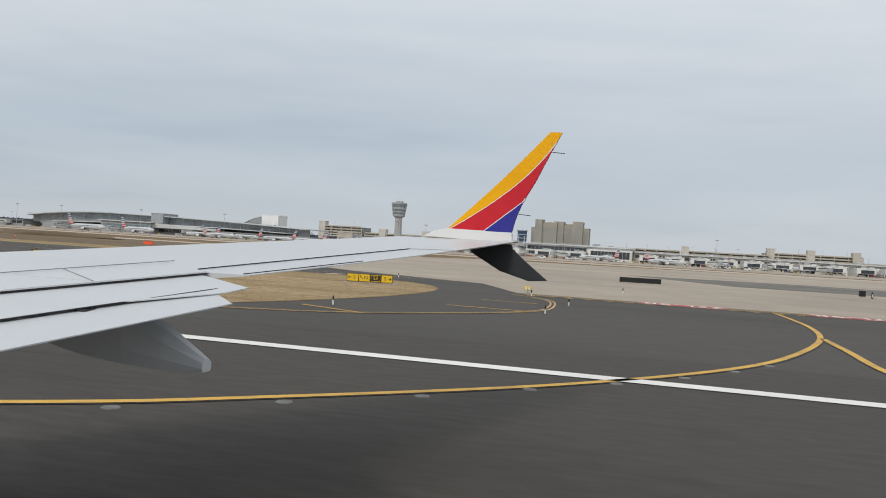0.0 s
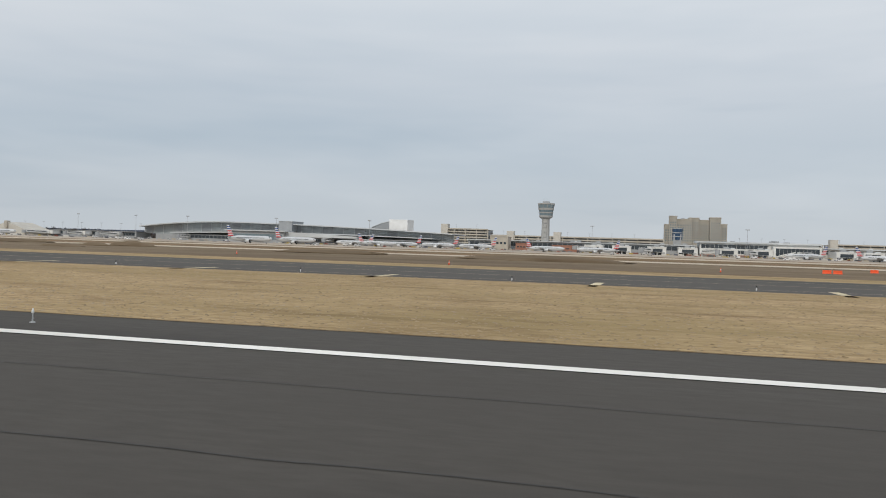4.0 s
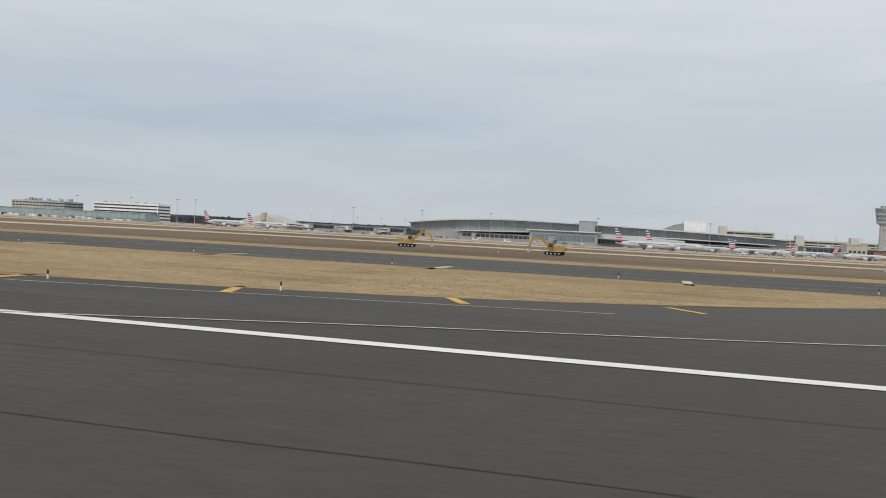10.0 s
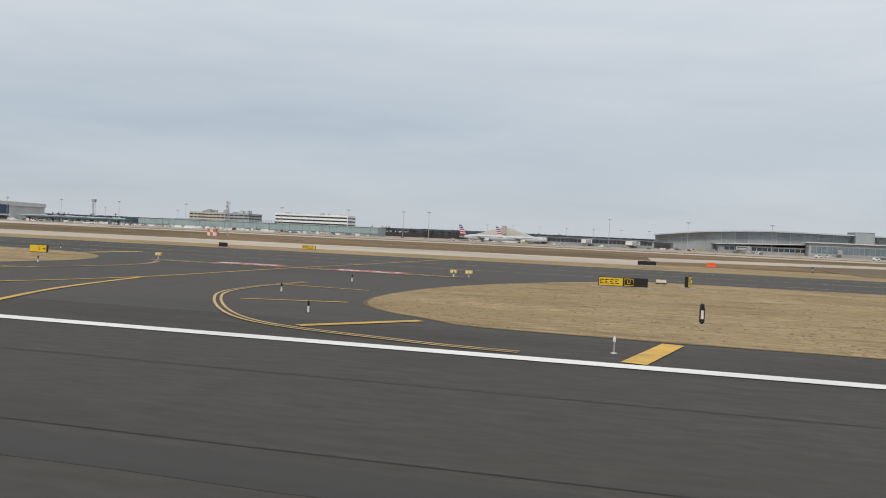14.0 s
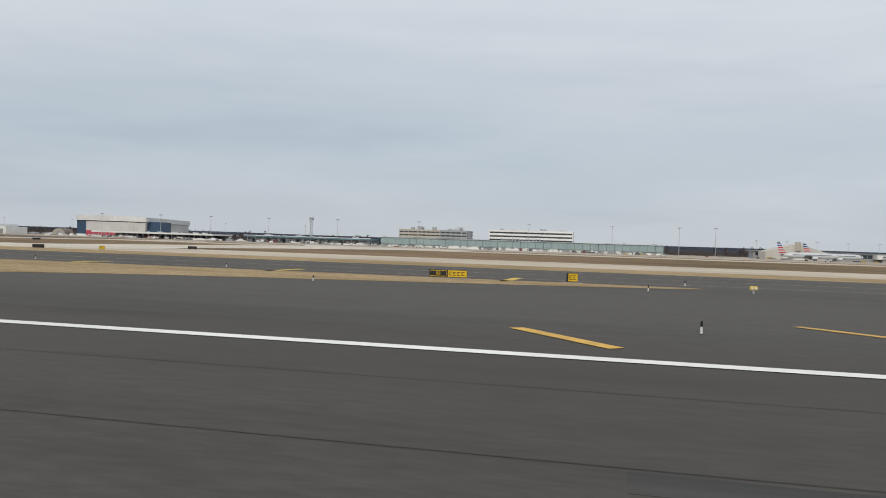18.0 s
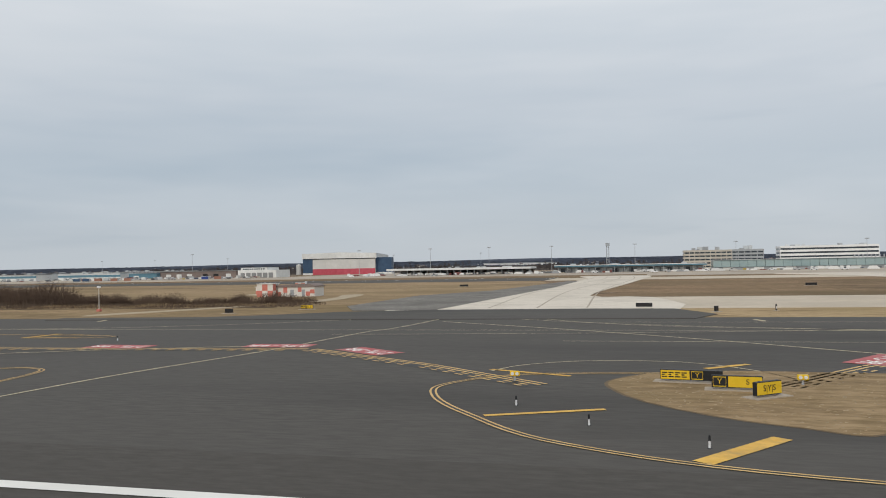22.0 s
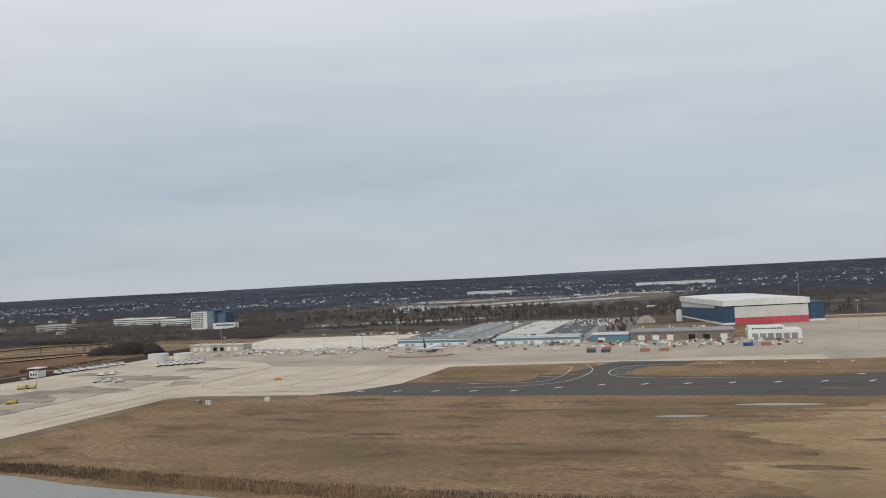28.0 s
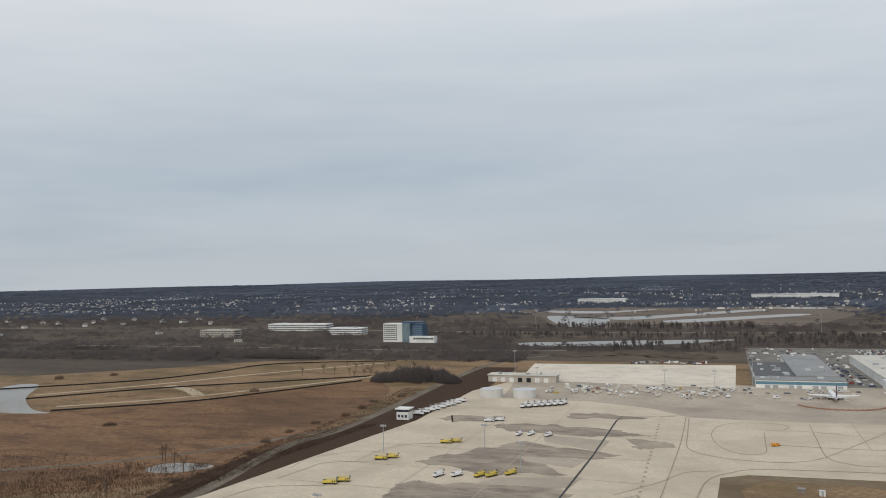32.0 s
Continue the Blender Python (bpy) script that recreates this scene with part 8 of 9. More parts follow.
# ---- vegetation ----
def grass_tufts(seed, count, label):
    """Short tufts over the islands: single blades with the light of the sward."""
    r = np.random.RandomState(seed)
    x, y = -1320 * r.rand(count) + 8, 33 + 56 * r.rand(count) ** 1.5
    inside = np.zeros(count, bool)
    for pts in ISLANDS[:6]:
        c = np.array(curve(pts, True, 5))
        px, py, qx, qy = c[:, 0], c[:, 1], np.roll(c[:, 0], -1), np.roll(c[:, 1], -1)
        here = (x < px.max()) & (x > px.min())
        hit = np.zeros(count, int)
        for a, b, e, f in zip(px, py, qx, qy):
            if b != f:
                cross = here & ((b > y) != (f > y))
                hit[cross] += x[cross] < (e - a) * (y[cross] - b) / (f - b) + a
        inside |= hit % 2 == 1
    x, y = x[inside], y[inside]
    n = len(x)
    w, h, a = 0.05 + 0.13 * r.rand(n), 0.02 + 0.05 * r.rand(n) ** 1.6, 0.5 * (r.rand(n) - 0.5)
    base = np.full(n, 2 * Z)
    left = np.stack([x - w * np.cos(a), y - w * np.sin(a), base], 1)
    right = np.stack([x + w * np.cos(a), y + w * np.sin(a), base], 1)
    tip = np.stack([x + 0.24 * (r.rand(n) - 0.5), y + 0.02 + 0.05 * r.rand(n), base + h], 1)
    v = np.stack([left, right, tip], 1).reshape(-1, 3) * S
    me = bpy.data.meshes.new("grass_tufts")
    me.from_pydata(v.tolist(), [], np.arange(len(v)).reshape(-1, 3).tolist())
    me.materials.append(TUFT)
    soft = np.array([0.0, -0.3, 0.9]) + (r.rand(n, 3) - 0.5) * 0.3
    me.normals_split_custom_set_from_vertices(np.repeat(soft / np.linalg.norm(soft, axis=1)[:, None], 3, axis=0).tolist())
    tagged(new("grass_tufts", me), label, "grass", "", "stuff")


grass_tufts(12, 170000, "short dry tufts over the mown grass")


def shrub_mesh(seed, high, wide, n):
    r = random.Random(seed)
    bm = bm_new()
    for _ in range(n):
        a = r.uniform(0, math.tau)
        d = wide * math.sqrt(r.random())
        x, y = d * math.cos(a), d * math.sin(a)
        h = high * r.uniform(0.45, 1.0) * (1 - 0.4 * d / wide)
        lx, ly = r.uniform(-0.4, 0.4) * h, r.uniform(-0.3, 0.3) * h
        w_ = r.uniform(0.05, 0.12)
        p = [(x - w_, y, 0), (x + w_, y, 0), (x + lx * 0.6, y + ly * 0.6 + w_, h * 0.6), (x + lx, y + ly, h)]
        v = [bm.verts.new(q) for q in p]
        bm.faces.new((v[0], v[1], v[2]))
        bm.faces.new((v[0], v[2], v[3]))
        for _k in range(3):
            s = r.uniform(0.35, 0.9)
            bx, by, bz = x + lx * s, y + ly * s, h * s
            q = [bm.verts.new((bx, by, bz)), bm.verts.new((bx + w_ * 0.6, by, bz + 0.1)), bm.verts.new((bx + r.uniform(-0.3, 0.3) * h, by + r.uniform(-0.3, 0.3) * h, bz + r.uniform(0.1, 0.3) * h))]
            bm.faces.new(q)
    return bm


shrubs = []
for s in range(4):
    ob = thing("shrub", "tangled leafless brown shrub in rough grass", "shrub", ((-1597, -1490, -1483, -1478)[s], (176, 177, 174, 179)[s], 0), 0, "shrubs")
    part("twig_mass", shrub_mesh(s, 3.4 + 0.8 * s, 4.5, 150), SHRUB, ob)
    part("undergrowth", shrub_mesh(s + 20, 1.3, 5.5, 120), TWIG, ob)
    shrubs.append(ob)
rngs = random.Random(8)
for k in range(58):
    x = -1374 - 1.8 * k + rngs.uniform(-3, 3)
    grow = 0.45 + 0.5 * max(0.0, noise.noise(Vector((x * 0.05, 2.0, 0.5))) + 0.25) + (0.75 if -1468 < x < -1444 else 0.45 if -1492 < x < -1466 else 0.0)
    copy_thing(shrubs[k % 4], place(x, 178 + rngs.uniform(-5, 9) - (2 if x < -1470 else 0), 0, rngs.uniform(0, 360)) @ Matrix.Scale(grow, 4))
for k in range(10):
    copy_thing(shrubs[k % 4], place(-2266 - rngs.uniform(-4, 12), 320 + 31 * k, 0, rngs.uniform(0, 360)) @ Matrix.Scale(0.75, 4))
for k in range(12):
    copy_thing(shrubs[k % 4], place(-2300 - rngs.uniform(0, 420), rngs.uniform(260, 680), 0, rngs.uniform(0, 360)))


def reed_belt(name, label, path, wide, high, n, mat, seed):
    r = random.Random(seed)
    c = curve(path, per=8)
    bm = bm_new()
    for _ in range(n):
        i = r.randrange(len(c) - 1)
        t = r.random()
        x = c[i][0] + (c[i + 1][0] - c[i][0]) * t + r.uniform(-wide, wide) * 0.5
        y = c[i][1] + (c[i + 1][1] - c[i][1]) * t + r.uniform(-wide, wide) * 0.5
        h, w_, a = high * r.uniform(0.35, 1.0) * (0.75 + 0.7 * noise.noise(Vector((x * 0.11, y * 0.11, seed)))), r.uniform(0.05, 0.14), r.uniform(0, math.pi)
        dx, dy = w_ * math.cos(a), w_ * math.sin(a)
        bm.faces.new([bm.verts.new(q) for q in ((x - dx, y - dy, 0), (x + dx, y + dy, 0), (x + r.uniform(-0.4, 0.4), y + r.uniform(-0.4, 0.4), h))])
    ob = part(name, bm, mat)
    return tagged(ob, label, "reeds", "", "stuff")


for pts, wd in (([(-1370, 179), (-1440, 174), (-1494, 174), (-1520, 178), (-1560, 184), (-1613, 186), (-1660, 190), (-1706, 195), (-1800, 200)], 7.0), ([(-1370, 158), (-1440, 155), (-1473, 156.2), (-1518, 161.3), (-1555, 164.5), (-1601, 164.5), (-1642, 166), (-1681, 169), (-1800, 174)], 2.6)):
    c = curve(pts, per=14)
    sheet("ditch_bank", ribbon(bm_new(), [(x, y + 1.4 * noise.noise(Vector((x * 0.13, wd, 2.0)))) for x, y in c], wd, 1.25 * Z), BRUSH, label="dark wet bank of the ditch", category="ditch")
reed_belt("reeds", "belt of pale dry reeds along a ditch", [(-1370, 168), (-1440, 163), (-1520, 168), (-1600, 174), (-1680, 180), (-1800, 184)], 8, 0.9, 15000, REED_PALE, 1)
reed_belt("brush", "brown brush and dead stalks filling the ditch", [(-1370, 167), (-1440, 165), (-1494, 165), (-1560, 173), (-1613, 175), (-1706, 182)], 15, 1.15, 24000, TWIG, 12)
reed_belt("reeds", "belt of dark brown ditch growth", [(-1370, 178), (-1440, 173), (-1494, 173), (-1520, 177), (-1560, 182), (-1613, 185), (-1660, 188), (-1706, 193), (-1800, 198)], 8, 1.0, 17000, BRUSH, 2)
reed_belt("reeds", "pale tall reeds round the pond", [(-1914, 222), (-1880, 219), (-1840, 215), (-1783, 210), (-1720, 214), (-1640, 216)], 12, 2.8, 11000, REED_PALE, 3)
reed_belt("brush", "dark brown scrub on the pond bank", [(-2010, 218), (-1985, 228), (-1958, 231), (-1914, 225), (-1860, 219), (-1800, 214), (-1740, 214), (-1660, 218)], 13, 2.2, 14000, SHRUB, 9)
reed_belt("reeds", "rust-brown reeds of the marsh", [(-2300, 330), (-2340, 480), (-2380, 600), (-2500, 560), (-2640, 420)], 90, 1.6, 16000, REEDS, 4)

reed_belt("brush", "dark scrubby brush over the wet ground", [(-2280, 250), (-2330, 300), (-2400, 330), (-2480, 300), (-2420, 270)], 60, 1.4, 13000, BRUSH, 5)
reed_belt("brush", "dark scrubby brush beside the perimeter road", [(-2251, 300), (-2249, 380), (-2244, 420), (-2236, 480)], 9, 1.0, 9000, BRUSH, 6)

reed_belt("brush", "dark scrub between the marsh and the stand", [(-2282, 230), (-2264, 290), (-2258, 346), (-2262, 401), (-2258, 461), (-2264, 560), (-2268, 640)], 20, 1.3, 19000, BRUSH, 7)
reed_belt("brush", "dark brown wet scrub at the marsh edge", [(-2275, 240), (-2282, 300), (-2296, 330), (-2330, 300), (-2300, 260)], 46, 1.6, 14000, BRUSH, 8)


def bare_tree(x, y, high, seed):
    r = random.Random(seed)
    ob = thing("tree", "leafless winter tree with a fine branching crown", "tree", (x, y, 0), 0, "bare trees")
    part("trunk", turned(bm_new(), [(0, high * 0.025), (high * 0.3, high * 0.018), (high * 0.62, high * 0.008)], 6), TWIG, ob)
    limbs, twigs = bm_new(), bm_new()
    for k in range(14):
        a, z0 = r.uniform(0, math.tau), high * r.uniform(0.22, 0.6)
        ln = high * r.uniform(0.25, 0.42)
        e = Vector((math.cos(a) * ln * 0.6, math.sin(a) * ln * 0.6, z0 + ln * 0.8))
        beam(limbs, (0, 0, z0), e, high * 0.008)
        for _ in range(12):
            s = Vector((0, 0, z0)).lerp(e, r.uniform(0.35, 1))
            d = Vector((r.uniform(-1, 1), r.uniform(-1, 1), r.uniform(0.2, 1.2))) * ln * 0.35
            twigs.faces.new([twigs.verts.new(q) for q in (s, s + Vector((high * 0.006, 0, 0)), s + d)])
            m = s + d * 0.5
            twigs.faces.new([twigs.verts.new(q) for q in (m, m + Vector((0, high * 0.005, 0)), m + Vector((d.y, -d.x, d.z)) * 0.5)])
    part("branchwork", limbs, TWIG, ob)
    part("crown", twigs, TWIG, ob)
    return ob


trees = [bare_tree(-2265 - 12 * s, 330 + 8 * s, 9 + s, s) for s in range(4)]
for k in range(51):
    x, y = (rngs.uniform(-2560, -2300), rngs.uniform(830, 930)) if k < 26 else (rngs.uniform(-2420, -2290), rngs.uniform(690, 790)) if k < 48 else (rngs.uniform(-2330, -2260), rngs.uniform(260, 420))
    copy_thing(trees[k % 4], place(x, y, 0, rngs.uniform(0, 360)))


def far_woods():
    """Woodland of thousands of ragged crowns, coarser with distance; the far ones are tinted for haze."""
    r = np.random.RandomState(4)
    spots = []
    while len(spots) < 48000:
        d = r.rand()
        y = 860 + 7600 * d ** 2.3
        x = -1000 + (r.rand() - 0.5) * (3400 + y * 1.5) - 0.42 * y
        if y < 985 and x > -2230 or -2560 < x < -2400 and 1060 < y < 1150 or -2920 < x < -2590 and 1190 < y < 1240:
            continue
        if -2450 < x < -1760 and 1455 < y < 2260 and r.rand() < 0.965 or -2300 < x < -1990 and 1062 < y < 1180 or 1300 < y < 1345 and x > -2600:
            continue
        clump = noise.noise(Vector((x * 0.004, y * 0.003, 1.3))) + 0.5 * noise.noise(Vector((x * 0.02, y * 0.012, 4.1)))
        if clump < (-0.18 if y > 1500 else 0.0) and r.rand() < 0.88:
            continue
        if y < 1500 and noise.noise(Vector((x * 0.006, y * 0.018, 7.7))) < 0.0 and r.rand() < 0.8:
            continue
        spots.append((x, y))
    spots += [(-2560 - 480 * r.rand() - 60 * r.rand(), 812 + 70 * r.rand()) for _ in range(500)] + [(-2900 + 1250 * r.rand(), 880 + 620 * r.rand() ** 1.5) for _ in range(2600)]
    spots = [p for p in spots if not (p[1] < 985 and p[0] > -2230 or -1995 < p[0] < -1700 and p[1] < 1068 or -1740 < p[0] < -1570 and p[1] < 1085 or -2300 < p[0] < -1990 and 1062 < p[1] < 1180 or -2520 < p[0] < -2400 and 1040 < p[1] < 1150 or 1300 < p[1] < 1345 and p[0] > -2600)]
    for near, mat, lb, each in ((True, WOOD_NEAR, "brown leafless woods and scrub beyond the airfield", 30), (False, WOOD_FAR, "leafless woodland stretching to the horizon, tinted for haze", 15)):
        here = np.array([p for p in spots if (p[1] < 1750) == near])
        n = len(here)
        big = 0.7 + here[:, 1] / 2600
        high = (4 + 5 * r.rand(n)) * np.minimum(big, 1.7) * (0.85 if near else 0.62)
        wide = (6 + 8 * r.rand(n)) * big
        rise = np.maximum(0.0, (here[:, 1] - 4200) / 4400) ** 1.2 * 58
        # every crown is a loose cloud of slips that lean outwards and upwards
        ang, rad, up = r.rand(n, each) * math.tau, np.sqrt(r.rand(n, each)) * 0.5, r.rand(n, each)
        rad = rad * (1.0 - 0.55 * up ** 3)
        foot = np.stack([here[:, :1] + wide[:, None] * rad * np.cos(ang), here[:, 1:] + wide[:, None] * rad * np.sin(ang), high[:, None] * (up * 0.72 - 0.05) + rise[:, None]], 2)
        slip = 0.34 if near else 0.62
        lean = (r.rand(n, each, 3) - 0.5) * np.array([1.0, 1.0, 0.5]) + np.array([0, 0, 0.45])
        side = (r.rand(n, each, 3) - 0.5) * np.array([1.3, 0.5, 0.35])
        size = np.stack([wide, wide, high], 1)[:, None, :] * slip
        tips, flank = foot + lean * size, foot + side * size
        turn = np.cross(flank - foot, tips - foot)[..., 1:2] > 0
        flank, tips = np.where(turn, tips, flank), np.where(turn, flank, tips)
        v = np.stack([foot, flank, tips], 2).reshape(-1, 3) * S
        f = np.arange(len(v)).reshape(-1, 3)
        me = bpy.data.meshes.new("woods")
        me.from_pydata(v.tolist(), [], f.tolist())
        me.materials.append(mat)
        soft = np.array([0.0, -0.5, 0.8]) + (r.rand(len(v) // 3, 3) - 0.5) * (0.35 if near else 0.16)
        me.normals_split_custom_set_from_vertices(np.repeat(soft / np.linalg.norm(soft, axis=1)[:, None], 3, axis=0).tolist())
        tagged(new("woods", me), lb, "woods", "", "stuff")


far_woods()


def tree_belt(seed, spots, mat, label):
    """Rows of tall leafless trees, each a trunk with a spreading fan of thin boughs."""
    r = random.Random(seed)
    bm = bm_new()
    for x, y, high in spots:
        trunk = high * 0.02 + 0.12
        bm.faces.new([bm.verts.new(q) for q in ((x - trunk, y, 0), (x + trunk, y, 0), (x, y, high * 0.8))])
        for _ in range(34):
            a, z0 = r.uniform(0, math.tau), high * r.uniform(0.12, 0.72)
            ln = high * r.uniform(0.18, 0.4) * (1.15 - z0 / high)
            ex, ey, ez = x + math.cos(a) * ln * 0.8, y + math.sin(a) * ln * 0.8, min(high, z0 + ln * r.uniform(0.5, 1.1))
            w_ = 0.16 + high * 0.008
            bm.faces.new([bm.verts.new(q) for q in ((x, y, z0), (x + w_, y, z0 + w_), (ex, ey, ez))])
            for _k in range(3):
                t = r.uniform(0.35, 0.95)
                mx, my, mz = x + (ex - x) * t, y + (ey - y) * t, z0 + (ez - z0) * t
                bm.faces.new([bm.verts.new(q) for q in ((mx, my, mz), (mx + w_, my, mz + 0.1), (mx + r.uniform(-1.6, 1.6), my + r.uniform(-1, 1), mz + r.uniform(0.6, 2.0)))])
    return tagged(part("tree_belt", bm, mat), label, "trees", "", "stuff")


belt = []
rngb = random.Random(17)
for k in range(560):
    x = rngb.uniform(-2150, -420)
    y = 1000 + 90 * rngb.random() + (60 if -1760 < x < -1560 else 0)
    if -1995 < x < -1780:
        y += 70
    if noise.noise(Vector((x * 0.009, 1.7, 0.3))) > -0.22:
        belt.append((x, y, rngb.uniform(9, 17) * (0.8 + 0.5 * abs(noise.noise(Vector((x * 0.02, 4.0, 1.0)))))))
tree_belt(6, [(rngb.uniform(-1803, -1784), rngb.uniform(790, 1010), rngb.uniform(4, 8)) for k in range(34)], TWIG, "bare bushes and small trees along a yard")
tree_belt(7, [(rngb.uniform(-2330, -1960), rngb.uniform(1385, 1440), rngb.uniform(9, 16)) for k in range(150)], WOOD_NEAR, "row of leafless trees before the tidal water")
tree_belt(8, [(rngb.uniform(-2420, -1700), rngb.uniform(1195, 1270), rngb.uniform(6, 11)) for k in range(170)], WOOD_NEAR, "leafless trees between the creek and the highway")
tree_belt(5, belt, WOOD_NEAR, "row of tall leafless trees behind the aprons")
hill = bm_new()
bmesh.ops.create_grid(hill, x_segments=60, y_segments=14, size=1)
for v in hill.verts:
    v.co = Vector((-4200 + v.co.x * 9000, 6600 + v.co.y * 2300, 0))
    v.co.z = max(0.0, (v.co.y - 4200) / 4400) ** 1.2 * 60 * (1 + 0.18 * noise.noise(Vector((v.co.x * 0.0006, 3, 0)))) + 0.6
# ridge takes the same haze-tinted colour as the far woods
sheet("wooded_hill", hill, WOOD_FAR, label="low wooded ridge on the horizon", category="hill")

# scattered houses in the woods
house = thing("house", "small pale house among bare trees", "house", (-2750, 1090, 0), 20, "far houses")
part("wall", box(bm_new(), -6, 6, -4, 4, 0, 5), HOUSE_WALL, house)
part("roof", profile(bm_new(), [(-6.6, 4.8), (6.6, 4.8), (0, 8.2)], -4.6, 4.6), HOUSE_ROOF, house)
windows(house, -5, 5, 1.5, 3, -4, 4, GLASS, 0.5)
part("chimney", box(bm_new(), 2, 3, 1, 2, 6, 9.4), TERRACOTTA, house)
rngh = random.Random(21)
for k in range(90):
    y = rngh.uniform(1900, 3600) if k % 3 else rngh.uniform(1050, 1700)
    x = rngh.uniform(-5200, 300) if k % 3 else rngh.uniform(-4200, -2950)
    z = max(0.0, (y - 4200) / 4400) ** 1.2 * 58
    big = 1.0 if y < 1800 else 1.5
    ob = copy_thing(house, place(x, y, z + (4 if y > 1800 else 2), rngh.uniform(0, 180)))
bm = bm_new()
for k in range(8200):
    y = rngh.triangular(1900, 5600, 2700)
    x = rngh.uniform(-6000, 1500)
    if noise.noise(Vector((x * 0.0022, y * 0.0035, 3.3))) + 0.5 * noise.noise(Vector((x * 0.008, y * 0.012, 9.1))) < 0.14:
        continue
    z = max(0.0, (y - 4200) / 4400) ** 1.2 * 58 + 4
    w_, d_, h_ = rngh.uniform(2.2, 6.5) * (3 if k % 50 == 0 else 1), rngh.uniform(4, 8), rngh.uniform(-0.6, 1.6)
    box(bm, x, x + w_, y, y + d_, z - 6, z + h_)
tagged(part("far_houses", bm, HOUSE_MIX), "countless tiny pale houses in distant woods", "houses", "", "stuff")


# thicket by the stand, blast fence, masts along the highway
def clump_mesh(seed, clumps, n):
    """Domed clumps of bare stems, each with a fan of twigs."""
    r = random.Random(seed)
    bm = bm_new()
    for cx, cy, wide, high in clumps:
        for _ in range(n):
            a, d = r.uniform(0, math.tau), math.sqrt(r.random())
            x, y = cx + wide * d * math.cos(a), cy + wide * d * math.sin(a)
            h = high * math.sqrt(1.02 - d * d) * r.uniform(0.6, 1.05)
            for _k in range(4):
                w_ = r.uniform(0.12, 0.3)
                z0 = h * r.uniform(0.0, 0.6)
                q = [bm.verts.new((x - w_, y, z0)), bm.verts.new((x + w_, y, z0)), bm.verts.new((x + r.uniform(-2.2, 2.2), y + r.uniform(-2, 2), min(h, z0 + r.uniform(0.4, 0.7) * h)))]
                bm.faces.new(q)
    return bm


thicket = part("thicket", clump_mesh(77, [(-30, -6, 14, 11), (-14, 4, 16, 16), (4, 0, 17, 18), (20, 6, 14, 14), (34, -4, 11, 9)], 620), WOOD_NEAR)
thicket.matrix_basis = place(-2285, 690)
tagged(thicket, "dense grey-brown thicket of bare bushes", "thicket", "", "stuff")
fence = thing("blast_fence", "low red barrier curved round the freighter", "fence", (-1936, 622, 4 * Z))
for k in range(18):
    a0, a1 = radians(200 + 8 * k), radians(207.4 + 8 * k)
    part("panel", beam(bm_new(), (30 * math.cos(a0), 26 * math.sin(a0), 0.8), (30 * math.cos(a1), 26 * math.sin(a1), 0.5), 0.25, 0.9), TERRACOTTA, fence)
high = flood_mast(-2306, 1300, 29, "very tall steel mast beside the highway")
for x in (-2190, -2037, -1870, -1715, -1560):
    copy_thing(high, place(x, 1300))

for pts in ([(-1706, 372), (-1690, 376), (-1668, 374), (-1685, 370)], [(-1740, 343), (-1726, 346), (-1718, 344), (-1730, 341)], [(-1655, 345), (-1640, 347), (-1632, 344), (-1645, 342)]):
    pavement("puddle", curve(pts, True, 4), WATER, "shallow puddle in the winter field", 1.4, "water")


# ---- the wing of the airliner at the runway's start ----
def plane_z(y):
    return 4.3 - 0.105 * (16.3 - y)


def slab(front, back, thick, rise=0.0, sag=0.0):
    """A panel between two edges of (x, y, z) stations, with a little camber and a thin rear edge."""
    bm, cols = bm_new(), []
    n = 6
    for f, b in zip(front, back):
        f, b = Vector(f), Vector(b)
        up, lo = [], []
        for k in range(n + 1):
            s = k / n
            p = f.lerp(b, s)
            bow = 4 * s * (1 - s)
            up.append(bm.verts.new((p.x, p.y, p.z + rise * bow)))
            lo.append(bm.verts.new((p.x, p.y, p.z - 0.012 - thick * math.sqrt(max(s, 0.02)) * (1 - s) * 2.2 - sag * (1 - s))))
        cols.append((up, lo))
    for (ua, la), (ub, lb) in zip(cols, cols[1:]):
        for k in range(n):
            bm.faces.new((ua[k], ua[k + 1], ub[k + 1], ub[k]))
            bm.faces.new((la[k + 1], la[k], lb[k], lb[k + 1]))
        bm.faces.new((ua[0], ub[0], lb[0], la[0]))
        bm.faces.new((ua[n], la[n], lb[n], ub[n]))
    for up, lo in (cols[0], cols[-1]):
        bm.faces.new(up + lo[::-1])
    return bm


def lead_x(y):
    return 15.87 + 0.69 * (y - 9.96)


def trail_x(y):
    return 20.53 + 0.43 * (y - 9.1) - 0.0135 * (y - 9.1) ** 2


def rear_x(y):
    return 18.9 + 0.475 * (y - 6.93)


def mid_x(y):
    return 20.02 + 0.311 * (y - 5.8)


def flap_x(y):
    return 20.96 + 0.2 * (y - 4.87)


